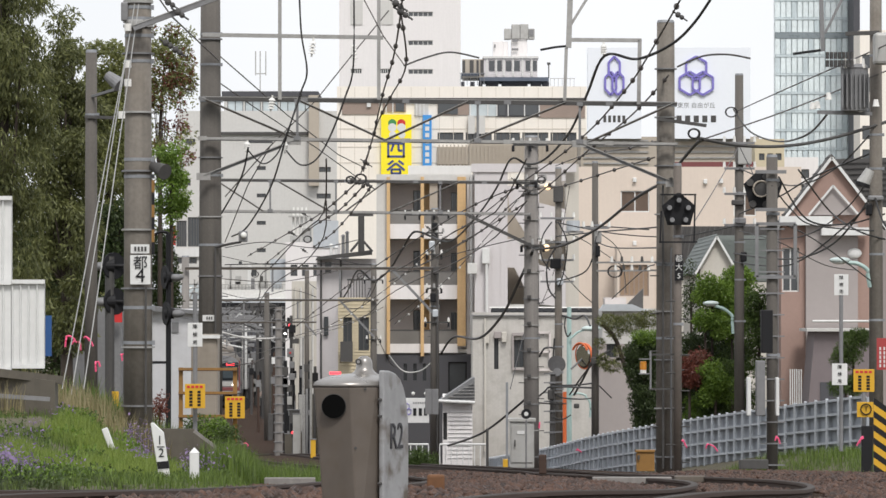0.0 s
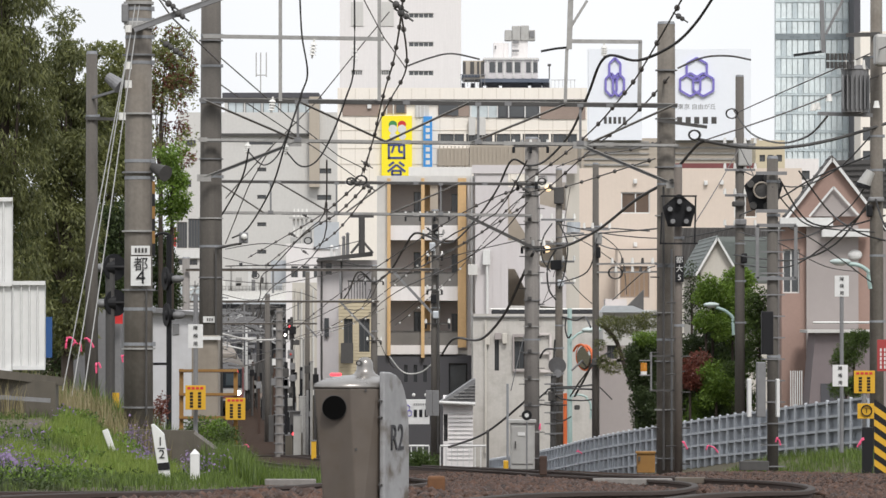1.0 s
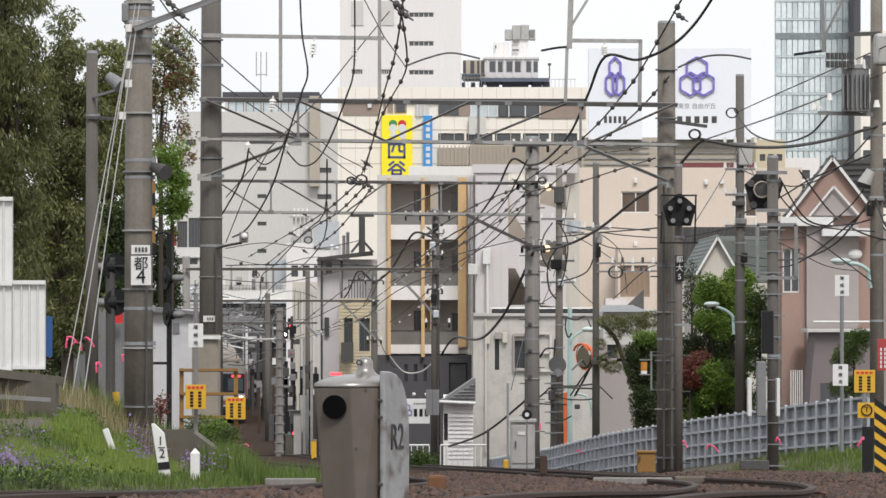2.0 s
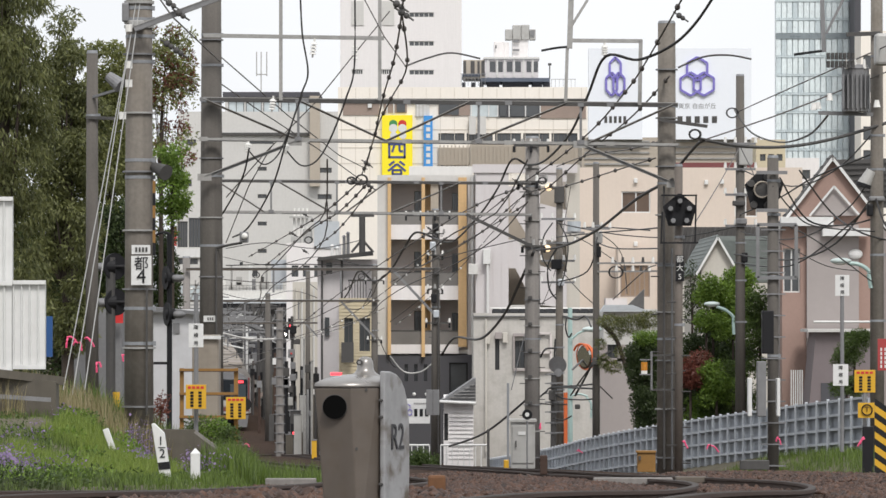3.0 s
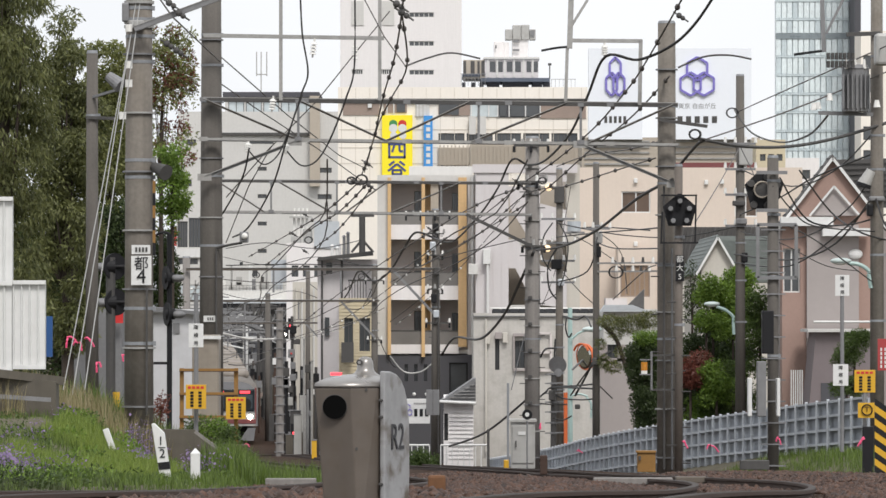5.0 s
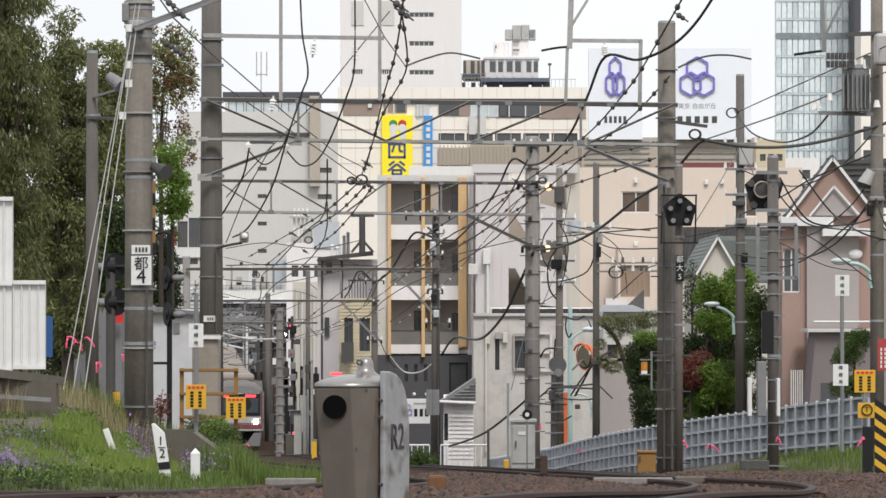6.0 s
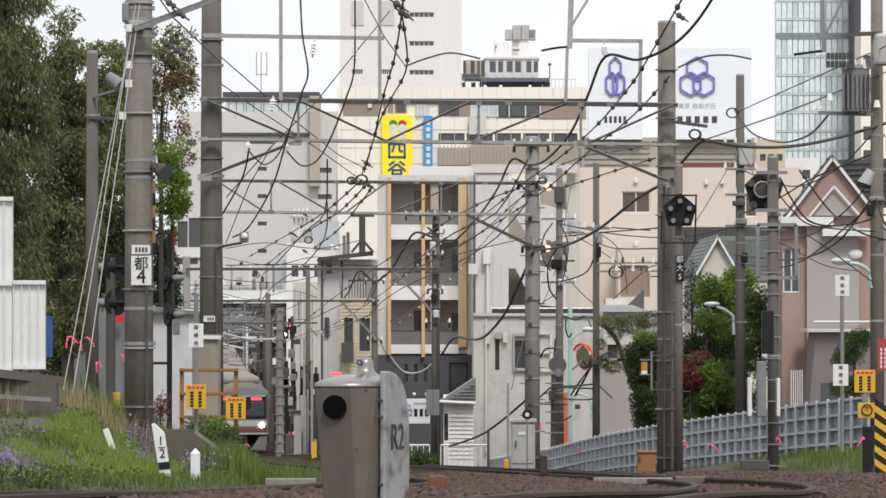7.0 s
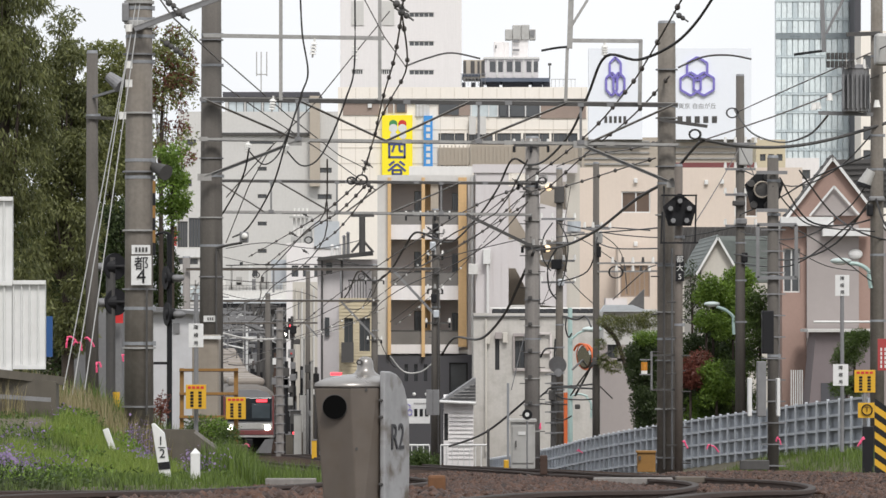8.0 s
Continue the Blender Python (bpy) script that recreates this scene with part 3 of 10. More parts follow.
# Further portals with single beams
def beam_portal(x_right, x_left, d, zb, r, ztop):
    m = pole("portal_mast", x_right, d, ztop, r, "slim stained concrete mast carrying a beam", "railway mast", (zb - 1.3, zb), CONCRETE_POLE, taper=0.004)
    steps(m, x_right, d, line_z(d) + 0.8, ztop - 0.6, r, 0.5)
    pole("portal_mast", x_left, d, zb + 0.4, r, "slim pale concrete mast carrying a beam", "railway mast", (), CONCRETE_LIGHT, taper=0.002)
    root = thing("overhead_portal", (x_left, d - 0.2, zb), "single steel beam portal with a slanting brace", "portal gantry", "overhead portals")
    part("beam", span(bmn(), (x_left, d - 0.25, zb), (x_right + 0.2, d - 0.25, zb), 0.1, 0.085), STEEL_RUSTY, root)
    # paler steel paints the light on the beam's upper edge
    part("beam_flange", span(bmn(), (x_left, d - 0.28, zb + 0.05), (x_right + 0.2, d - 0.28, zb + 0.05), 0.12, 0.02), STEEL_PALE, root)
    part("brace", span(bmn(), (x_right - 1.5, d - 0.25, zb), (x_right, d - 0.25, zb - 1.6), 0.09), STEEL, root)
    for t in (0.35, 0.62):
        x = x_left + (x_right - x_left) * t
        part("drop_bracket", span(bmn(), (x, d - 0.25, zb), (x, d - 0.25, zb - 0.8), 0.07), STEEL, root)


beam_portal(-0.25, -8.867, 175, 2.526, 0.13, 4.576)
beam_portal(-3.025, -11.849, 224, 1.525, 0.13, 3.1)
beam_portal(-5.846, -14.283, 270, 0.437, 0.13, 2.004)

# Left-hand poles
p_sign = pole("signal_pole", -4.143, 69, 5.569, 0.177, "thick stained concrete pole bearing a white number plate", "railway mast",
              (5.222, 5.068, 4.836, 4.489, 3.149, 2.917, 1.131, 0.654), CONCRETE_STAINED, taper=0.004)
pole("utility_pole", -5.544, 80, 5.164, 0.089, "slim grey utility pole before tall conifers", "utility pole", (4.181,), taper=0.003)
# Right-hand poles
pole("utility_pole", 7.866, 134, 7.308, 0.11, "slim brown-grey utility pole beside the lane", "utility pole", (4.839, 4.2, 3.4, 2.894, 1.9, 0.801), taper=0.003)
pole("signal_post", 4.342, 93.3, 3.755, 0.075, "slim dark steel signal post with plate", "signal post", (2.454, 0.84), STEEL_RUSTY)
post_far = pole("signal_post", 5.866, 90, 3.812, 0.1, "brown-stained signal post with climbing pegs", "signal post", (3.41, 2.808, 1.703, 0.297), CONCRETE_POLE)
pole("utility_pole", 8.571, 100, 8.135, 0.115, "grey concrete utility pole with transformer", "utility pole", (6.124, 4.56, 3.89, 2.2, 0.9), CONCRETE_STAINED, taper=0.003)
pole("utility_pole", 4.234, 140, 5.163, 0.085, "plain brown-grey concrete pole", "utility pole", (3.444,), taper=0.002)
pole("utility_pole", 3.494, 152, 5.341, 0.095, "concrete utility pole crowded with fittings", "utility pole", (3.814, 2.457, 0.676, -0.002, -0.765, -1.274), CONCRETE_STAINED, taper=0.004)
pole("utility_pole", -8.002, 300, 3.443, 0.13, "slim dark pole beside the houses", "utility pole", (), taper=0.002)


# ---- buildings ----
def facade(bm, x0, x1, y, z0, z1, holes, depth=0.18):
    """A front wall facing the line with openings through it and their reveals."""
    holes = [tuple(round(q, 3) for q in h) for h in holes]
    xs = sorted({round(q, 3) for q in (x0, x1, *[h[0] for h in holes], *[h[2] for h in holes])})
    zs = sorted({round(q, 3) for q in (z0, z1, *[h[1] for h in holes], *[h[3] for h in holes])})
    cache = {}

    def v(x, yy, z):
        key = (round(x, 3), round(yy, 3), round(z, 3))
        if key not in cache:
            cache[key] = bm.verts.new((x, yy, z))
        return cache[key]

    for i in range(len(xs) - 1):
        for j in range(len(zs) - 1):
            cx, cz = (xs[i] + xs[i + 1]) / 2, (zs[j] + zs[j + 1]) / 2
            if any(h[0] < cx < h[2] and h[1] < cz < h[3] for h in holes):
                continue
            bm.faces.new((v(xs[i], y, zs[j]), v(xs[i + 1], y, zs[j]), v(xs[i + 1], y, zs[j + 1]), v(xs[i], y, zs[j + 1])))
    for a, b, c, e in holes:
        q = [(a, b), (c, b), (c, e), (a, e)]
        for (p0, p1), (r0, r1) in zip(q, q[1:] + q[:1]):
            bm.faces.new((v(p0, y, p1), v(p0, y + depth, p1), v(r0, y + depth, r1), v(r0, y, r1)))


def window(root, a, b, c, e, y, glass=GLASS, frame_m=None, bars=1, deep=0.14):
    """A framed pane set back in an opening a..c wide, b..e high."""
    fm = frame_m or STEEL_DARK
    w = part("window", box(bmn(), ((a + c) / 2, y + deep + 0.03, (b + e) / 2), (c - a, 0.04, e - b)), glass, root)
    t = min(0.07, (c - a) * 0.08)
    bm = bmn()
    box(bm, ((a + c) / 2, y + deep - 0.01, b + t / 2), (c - a, 0.05, t))
    box(bm, ((a + c) / 2, y + deep - 0.01, e - t / 2), (c - a, 0.05, t))
    for i in range(bars + 2):
        x = a + t / 2 + (c - a - t) * i / (bars + 1)
        box(bm, (x, y + deep - 0.012, (b + e) / 2), (t, 0.05, e - b - 2 * t - 0.002))
    part("window_frame", bm, fm, w)
    return w


def block(name, x0, x1, y0, y1, z0, z1, material, label, category="building", windows=(), parapet=0.4, glass=GLASS, roof=METAL_ROOF, bars=1, frame_m=None, group="buildings"):
    """A flat-roofed block: walls with openings on the side of the line, parapet, roof slab, windows."""
    root = thing(name, ((x0 + x1) / 2, (y0 + y1) / 2, z0), label, category, group)
    bm = bmn()
    facade(bm, x0, x1, y0, z0, z1, windows)
    for a, b in (((x0, y0), (x0, y1)), ((x0, y1), (x1, y1)), ((x1, y1), (x1, y0))):
        bm.faces.new([bm.verts.new(p) for p in ((*a, z0), (*b, z0), (*b, z1), (*a, z1))])
    bmesh.ops.remove_doubles(bm, verts=bm.verts, dist=0.002)
    part("wall", bm, material, root)
    t = 0.2
    for c, s in ((((x0 + x1) / 2, y0 + t / 2, z1 + parapet / 2), (x1 - x0, t, parapet)), (((x0 + x1) / 2, y1 - t / 2, z1 + parapet / 2), (x1 - x0, t, parapet)),
                 ((x0 + t / 2, (y0 + y1) / 2, z1 + parapet / 2), (t, y1 - y0 - 2 * t, parapet)), ((x1 - t / 2, (y0 + y1) / 2, z1 + parapet / 2), (t, y1 - y0 - 2 * t, parapet))):
        part("parapet", box(bmn(), c, s), material, root)
    part("roof", box(bmn(), ((x0 + x1) / 2, (y0 + y1) / 2, z1 - 0.1), (x1 - x0 - 0.4, y1 - y0 - 0.4, 0.2)), roof, root)
    for wdw in windows:
        window(root, *wdw, y0, glass, frame_m, bars)
    return root


def rows_of(x0, x1, n, zs, width, height):
    """Openings in even columns and the given sill heights."""
    out = []
    for z in zs:
        for i in range(n):
            c = x0 + (x1 - x0) * (i + 0.5) / n
            out.append((c - width / 2, z, c + width / 2, z + height))
    return out


def grid(x, z, w, h, nx=1, dx=0.0, nz=1, dz=0.0):
    """Openings w by h from the lowest corner x, z, in nx columns and nz rows."""
    return [(x + i * dx, z + j * dz, x + i * dx + w, z + j * dz + h) for j in range(nz) for i in range(nx)]


GROUND_FAR = -7.0
# white tower far behind
block("office_tower", -11.374, 2.062, 560, 575, GROUND_FAR, 43.001, WHITE_WALL, "white office tower with small strip windows", "tower block",
      grid(-3.75, 27.17, 2.75, 0.562, 1, 0, 5, 3.187)
      + grid(-10.124, 27.233, 1.25, 0.562, 2, 3.125, 1), bars=4, frame_m=GREY_WALL)
# long cream office block with the sign boards
office = block("office_block", -9.133, 12.571, 440, 458, GROUND_FAR, 20.48, CREAM_WALL, "long cream tiled office block with ribbon windows", "office building",
      []
      + grid(-0.393, 15.736, 2.259, 0.786, 5, 2.455), parapet=0.05, roof=METAL_ROOF, bars=3)
# pale grey building on the left
block("apartment_block", -26.17, -9.709, 500, 520, GROUND_FAR, 20.356, GREY_WALL, "pale grey apartment block with rows of small windows", "apartment building",
      grid(-18.303, 6.791, 0.893, 0.391, 1, 0, 4, 2.706)
      + grid(-12.388, 9.47, 1.395, 0.502, 1, 0, 3, 2.622)
      + [(-19.195, 17.564, -16.74, 18.011), (-25.333, 17.452, -24.385, 18.011)]
      + [(-18.804, 4.448, -18.302, 5.117), (-20.087, 5.564, -19.752, 5.899)] + grid(-25.668, 13.377, 0.837, 0.67, 1, 0, 1))
# glass tower
block("glass_tower", 46.013, 56.95, 700, 702, GROUND_FAR, 55.824, GLASS_BLUE, "blue-green glass curtain wall tower", "tower block", parapet=1)
# beige apartment house
block("beige_house", 7.332, 21.293, 300, 312, GROUND_FAR, 9.5, BEIGE_WALL, "beige rendered apartment house with few windows", "apartment building",
      [(10.58, 6.892, 12.287, 8.165), (10.58, 3.778, 11.584, 4.783), (17.276, 6.658, 18.615, 7.964)], parapet=0.08, glass=CURTAIN, frame_m=WHITE_PAINT)

# ---- trees ----
def leaves(name, clumps, n, size, material, root, droop=0.0, seed=1, slim=0.45):
    """Many small leaves spread through clumps (centre, radii), thicker towards their skins."""
    rng = np.random.default_rng(seed)
    c = np.array([k[0] for k in clumps], float)
    r = np.array([k[1] for k in clumps], float)
    w = (r[:, 0] * r[:, 2] + r[:, 0] * r[:, 1])
    idx = rng.choice(len(clumps), n, p=w / w.sum())
    d = rng.normal(size=(n, 3))
    d /= np.linalg.norm(d, axis=1, keepdims=True)
    p = c[idx] + d * r[idx] * (0.45 + 0.6 * rng.random((n, 1)) ** 0.6)
    axis = rng.normal(size=(n, 3)) + d * 0.8
    axis[:, 2] -= droop * 2.2
    axis /= np.linalg.norm(axis, axis=1, keepdims=True)
    side = np.cross(axis, rng.normal(size=(n, 3)))
    side /= np.linalg.norm(side, axis=1, keepdims=True)
    up = np.cross(side, axis)
    s = size * rng.uniform(0.6, 1.35, (n, 1))
    v = np.stack([p, p + axis * s * 0.5 + side * s * slim * 0.5 + up * s * 0.08, p + axis * s, p + axis * s * 0.5 - side * s * slim * 0.5 + up * s * 0.08], 1)
    f = np.arange(n * 4).reshape(n, 4)
    return soup(name, v.reshape(-1, 3), f, material, root, tuple(BASE[root]))


def branch_clumps(rng, centre, radii, n, size):
    """Uneven clumps inside an ellipsoid."""
    out = []
    for _ in range(n):
        d = rng.normal(size=3)
        d /= np.linalg.norm(d)
        k = rng.random() ** 0.4
        p = np.array(centre) + d * np.array(radii) * k
        s = size * rng.uniform(0.6, 1.4)
        out.append((tuple(p), (s, s, s * rng.uniform(0.6, 1.0))))
    return out


def tree(name, x, y, z0, z1, radii, n, size, material, label, seed, clumps=40, clump=0.5, droop=0.0, trunk=0.14, category="tree", centre=None, slim=0.45):
    rng = np.random.default_rng(seed)
    root = thing(name, (x, y, z0), label, category, "trees and shrubs")
    cz = z1 - radii[2]
    cl = branch_clumps(rng, (x, y, cz), radii, clumps, clump)
    bm = bmn()
    rod(bm, (x, y, z0 - 0.2), (x, y, cz), trunk, trunk * 0.6, 9)
    rod(bm, (x, y, cz), (x + 0.1, y, z1 - radii[2] * 0.3), trunk * 0.6, trunk * 0.15, 7)
    for c, _ in cl[:: max(1, clumps // 14)]:
        rod(bm, (x, y, max(z0, cz - radii[2] * 0.6)), c, trunk * 0.3, trunk * 0.06, 6)
    part("trunk", bm, BARK, root)
    leaves("crown", cl, n, size, material, root, droop, seed, slim)
    return root




def plate(pts, y, thick):
    """A flat panel of an outline in x and z, thick towards +y."""
    bm = bmn()
    f = bm.faces.new([bm.verts.new((p[0], y, p[-1])) for p in pts])
    g = bmesh.ops.extrude_face_region(bm, geom=[f])
    bmesh.ops.translate(bm, verts=[v for v in g["geom"] if isinstance(v, bmesh.types.BMVert)], vec=(0, thick, 0))
    bmesh.ops.recalc_face_normals(bm, faces=bm.faces)
    return bm


def slab(x0, x1, y, z0, z1, thick=0.15, bevel=0.0):
    """An upright panel facing the camera between two corners."""
    return box(bmn(), ((x0 + x1) / 2, y + thick / 2, (z0 + z1) / 2), (abs(x1 - x0), thick, abs(z1 - z0)), bevel=bevel)


def letters(name, words, x, y, z, height, material, root, rz=0.0):
    """Writing as a thin mesh, facing -y, its middle at x, z; lines are set under each other."""
    cu = bpy.data.curves.new(name, "FONT")
    cu.body, cu.size, cu.align_x, cu.align_y, cu.extrude = words, height, "CENTER", "CENTER", 0.002
    tmp = new(name, cu)
    me = bpy.data.meshes.new_from_object(tmp.evaluated_get(bpy.context.evaluated_depsgraph_get()))
    bpy.data.objects.remove(tmp)
    me.transform(Matrix.Translation(-BASE[root]) @ pose(x, y, z, 90, 0, rz))
    me.materials.clear()
    me.materials.append(material)
    ob = new(name, me)
    ob.parent = root
    BASE[ob] = BASE[root]
    return ob


def bars(root, x0, x1, y, z0, z1, n, material, upright=False, name="lettering_bar"):
    """Unreadable writing as n plain bars."""
    for i in range(n):
        if upright:
            w = (x1 - x0) / n
            bm = slab(x0 + w * (i + 0.2), x0 + w * (i + 0.8), y, z0, z1, 0.006)
        else:
            h = (z1 - z0) / n
            bm = slab(x0, x1, y, z0 + h * (i + 0.18), z0 + h * (i + 0.82), 0.006)
        part(name, bm, material, root)


SMOKED = glass_mat("smoked_balcony_glass", (0.17, 0.16, 0.15), 0.12)
# ---- the balcony house ----
bh = thing("balcony_house", (-0.659, 246, -5.76), "taupe narrow apartment house with white balconies and wooden fins", "apartment building", "buildings")
bm = bmn()
bal_holes = []
for z in (5.25, 2.367, -0.463):
    bal_holes += [(-1.375, z, -0.916, z + 1.55), (0.431, z, 0.755, z + 1.45)]
facade(bm, -2.587, 1.24, 241.5, -6.442, 7.48, bal_holes)
part("rear_wall", bm, BROWN_WALL, bh)
for h in bal_holes:
    window(bh, *h, 241.5, GLASS, STEEL_DARK, 1)
part("side_wall", slab(-3.106, -2.517, 239.9, -0.988, 7.49, 12), GREY_WALL, bh)
part("end_wall", slab(1.178, 1.553, 239.9, -0.988, 7.49, 12), WHITE_WALL, bh)
part("roof_slab", slab(-3.104, 1.552, 239.8, 7.17, 7.52, 12), GREY_WALL, bh)
part("roof_wall", slab(-1.62, 1.404, 242, 7.52, 8.0, 8), GREY_WALL, bh)
for z0, z1 in ((4.472, 5.168), (1.608, 2.277), (-0.933, -0.505)):
    part("balcony_parapet", slab(-2.516, 0.749, 239.8, z0, z1, 0.14), WHITE_WALL, bh)
    part("balcony_floor", slab(-2.517, 1.178, 239.95, z0, z0 + 0.18, 1.5), GREY_WALL, bh)
    part("balcony_glass", slab(-2.463, 0.75, 239.86, z1, z1 + 0.62, 0.02), SMOKED, bh)
    part("handrail", slab(-2.516, 0.749, 239.84, z1 + 0.62, z1 + 0.67, 0.06), STEEL_DARK, bh)
    part("divider", slab(-0.589, -0.214, 240, z1, z1 + 2.3, 1.4), TAN_WALL, bh)
for x0, x1, y, zt, zb in ((-2.62, -2.46, 239.6, 7.40, -0.985), (-1.016, -0.856, 239.6, 7.40, -1.092),
                          (0.722, 1.123, 239.6, 7.40, -0.611)):
    part("wooden_fin", slab(x0, x1, y, zb, zt, 0.5), WOOD_PANEL, bh)
part("wooden_panel", slab(-0.861, -0.485, 241.2, -0.515, 7.292, 0.2), WOOD_PANEL, bh)
bm = bmn()
low_holes = [(0.295, -2.78, 1.178, -1.362)] + grid(-1.821, -2.245, 0.161, 0.803, 3, 0.455)
facade(bm, -3.106, 1.499, 239.9, -6.927, -0.988, low_holes)
part("base_wall", bm, DARK_WALL, bh, "charcoal ground-floor wall")
for h in low_holes:
    window(bh, *h, 239.9, GLASS, BLACK, 0)
part("drainpipe", rod(bmn(), (1.391, 239.7, -0.505), (1.391, 239.7, 7.48), 0.07), WHITE_PAINT, bh)

# ---- the stair house ----
sh = thing("stair_house", (3.974, 244, -5.704), "white concrete apartment block with slanting outer stairs", "apartment building", "buildings")
part("wall", slab(1.528, 3.055, 236, -6.796, 7.896, 12), LILAC_WALL, sh)
# tan instead of lilac: the stairwell's shadow is put into the core's colour
part("stair_core", slab(3.107, 6.482, 240, -6.93, 6.993, 9), TAN_WALL, sh)
part("end_wall", slab(5.78, 6.387, 236.5, -6.813, 7.91, 3), STUCCO, sh)
part("roof_parapet", slab(1.369, 6.266, 235.9, 7.524, 7.919, 0.3), LILAC_WALL, sh)
part("top_parapet", slab(4.504, 5.768, 236, 7.106, 7.527, 0.2), LILAC_WALL, sh)
for pts in ([(4.504, 236, 6.104), (5.769, 236, 5.788), (5.768, 236, 4.313), (4.504, 236, 4.418)], [(4.504, 236, 3.207), (5.768, 236, 2.891), (5.767, 236, 1.232), (4.503, 236, 1.363)],
            [(2.924, 236, 4.392), (3.398, 236, 4.392), (4.53, 236, 3.259), (4.529, 236, 0.837), (3.371, 236, 3.075), (2.923, 236, 3.075)],
            [(3.056, 236, 6.895), (4.531, 236, 6.895), (4.53, 236, 3.734), (3.845, 236, 4.734), (3.135, 236, 5.894)]):
    part("stair_parapet", plate(pts, 236.2, 0.25), LILAC_WALL, sh)
part("landing", slab(3.063, 5.783, 236.6, 4.216, 4.427, 2.2), GREY_WALL, sh)
part("landing", slab(3.063, 5.783, 236.6, 1.153, 1.364, 2.2), GREY_WALL, sh)
for x, z in ((4.925, 6.842), (4.872, 3.997)):
    part("stair_lamp", ball(bmn(), (x, 236.1, z), 0.16, n=12), GLOBE_GLOW, sh, "lit warm white globe lamp")
for x in (1.949, 2.344, 2.739):
    part("wall_rib", box(bmn(), (x, 235.985, -0.5), (0.03, 0.03, 15)), LILAC_WALL, sh)
part("vent_box", slab(1.867, 2.209, 235.6, 3.256, 3.966, 0.35, 0.02), WHITE_PAINT, sh)
part("vent_box", slab(1.183, 1.63, 235.6, 2.783, 3.282, 0.35, 0.02), GREY_WALL, sh)
part("downpipe", rod(bmn(), (2.078, 235.7, 0.969), (2.078, 235.7, 3.257), 0.06), WHITE_PAINT, sh)

# ---- smaller houses ----
wh = block("white_house", 0.994, 5.082, 165, 174, -4.421, 0.916, GREY_STUCCO, "greyish weathered stucco house with a solar roof", "house",
           [(1.694, -0.833, 1.841, 0.216), (2.339, -0.778, 2.67, 0.124)], parapet=0.1, roof=ROOF_GREY)
part("eave", slab(0.956, 5.113, 164.9, 0.90, 0.935, 0.2), STEEL, wh)
for i in range(12):
    x0 = 1.622 + i * 0.286
    part("solar_panel", box(bmn(), (x0 + 0.13, 165.35, 1.085), (0.27, 0.3, 0.03), rx=24), BLACK, wh)
part("rack_rail", rod(bmn(), (1.548, 165.5, 1.17), (5.049, 165.5, 1.17), 0.028, n=8), PORCELAIN, wh)
part("rack_foot", slab(1.6, 5.0, 165.6, 0.9, 1.12, 0.05), BLACK, wh)
for x, z in ((1.453, 0.181), (2.023, 0.217)):
    part("vent_cover", box(bmn(), (x, 164.9, z), (0.16, 0.14, 0.34), bevel=0.02), STUCCO, wh)
part("drainpipe", rod(bmn(), (1.398, 164.85, -3.497), (1.398, 164.85, 0.824), 0.035), STUCCO, wh)


def gable_house(name, x0, x1, y0, y1, z0, zr, eave, wall, roof, label, over=0.25, trim=WHITE_PAINT, holes=()):
    """A house with its gable towards the line: walls, two roof slopes, barge boards."""
    root = thing(name, ((x0 + x1) / 2, (y0 + y1) / 2, z0), label, "house", "buildings")
    xm = (x0 + x1) / 2
    bm = bmn()
    facade(bm, x0, x1, y0, z0, eave, list(holes))
    for a, b in (((x0, y0), (x0, y1)), ((x0, y1), (x1, y1)), ((x1, y1), (x1, y0))):
        bm.faces.new([bm.verts.new(p) for p in ((*a, z0), (*b, z0), (*b, eave), (*a, eave))])
    for y in (y0, y1):
        bm.faces.new([bm.verts.new(p) for p in ((x0, y, eave), (x1, y, eave), (xm, y, zr))])
    part("wall", bm, wall, root)
    for h in holes:
        window(root, *h, y0, GLASS, WHITE_PAINT, 1)
    k = (zr - eave) / (xm - x0)
    for s in (-1, 1):
        xe = xm + s * (xm - x0 + over)
        ze = zr - k * (xm - x0 + over)
        bm = bmn()
        vs = [bm.verts.new(p) for p in ((xm, y0 - over, zr + 0.09), (xe, y0 - over, ze + 0.09), (xe, y1 + over, ze + 0.09), (xm, y1 + over, zr + 0.09),
                                        (xm, y0 - over, zr + 0.005), (xe, y0 - over, ze + 0.005), (xe, y1 + over, ze + 0.005), (xm, y1 + over, zr + 0.005))]
        for f in ((0, 1, 2, 3), (4, 7, 6, 5), (0, 4, 5, 1), (1, 5, 6, 2), (2, 6, 7, 3)):
            bm.faces.new([vs[i] for i in f])
        part("roof_slope", bm, roof, root)
        n = 9
        for i in range(n):
            t = (i + 0.5) / n
            xx, zz = xm + s * (xm - x0 + over) * t, zr - k * (xm - x0 + over) * t + 0.1
            part("shingle_course", span(bmn(), (xx, y0 - over, zz), (xx, y1 + over, zz), 0.03, 0.025), roof, root)
        part("barge_board", span(bmn(), (xm, y0 - over - 0.02, zr - 0.01), (xe, y0 - over - 0.02, ze - 0.01), 0.04, 0.07), trim, root)
    return root


gh = gable_house("gabled_house", 8.705, 11.287, 130, 130.8, -3.25, 5.018, 3.349, PINKISH_BRICK, ROOF_GREY, "rose-brown and cream gabled house behind the lane", 0.15,
                 holes=[(8.734, 1.564, 9.169, 2.696)])
part("main_roof", plate([(10.131, 5.003), (11.929, 5.047), (11.929, 3.702), (11.125, 3.804)], 130.9, 0.3), ROOF_GREY, gh)
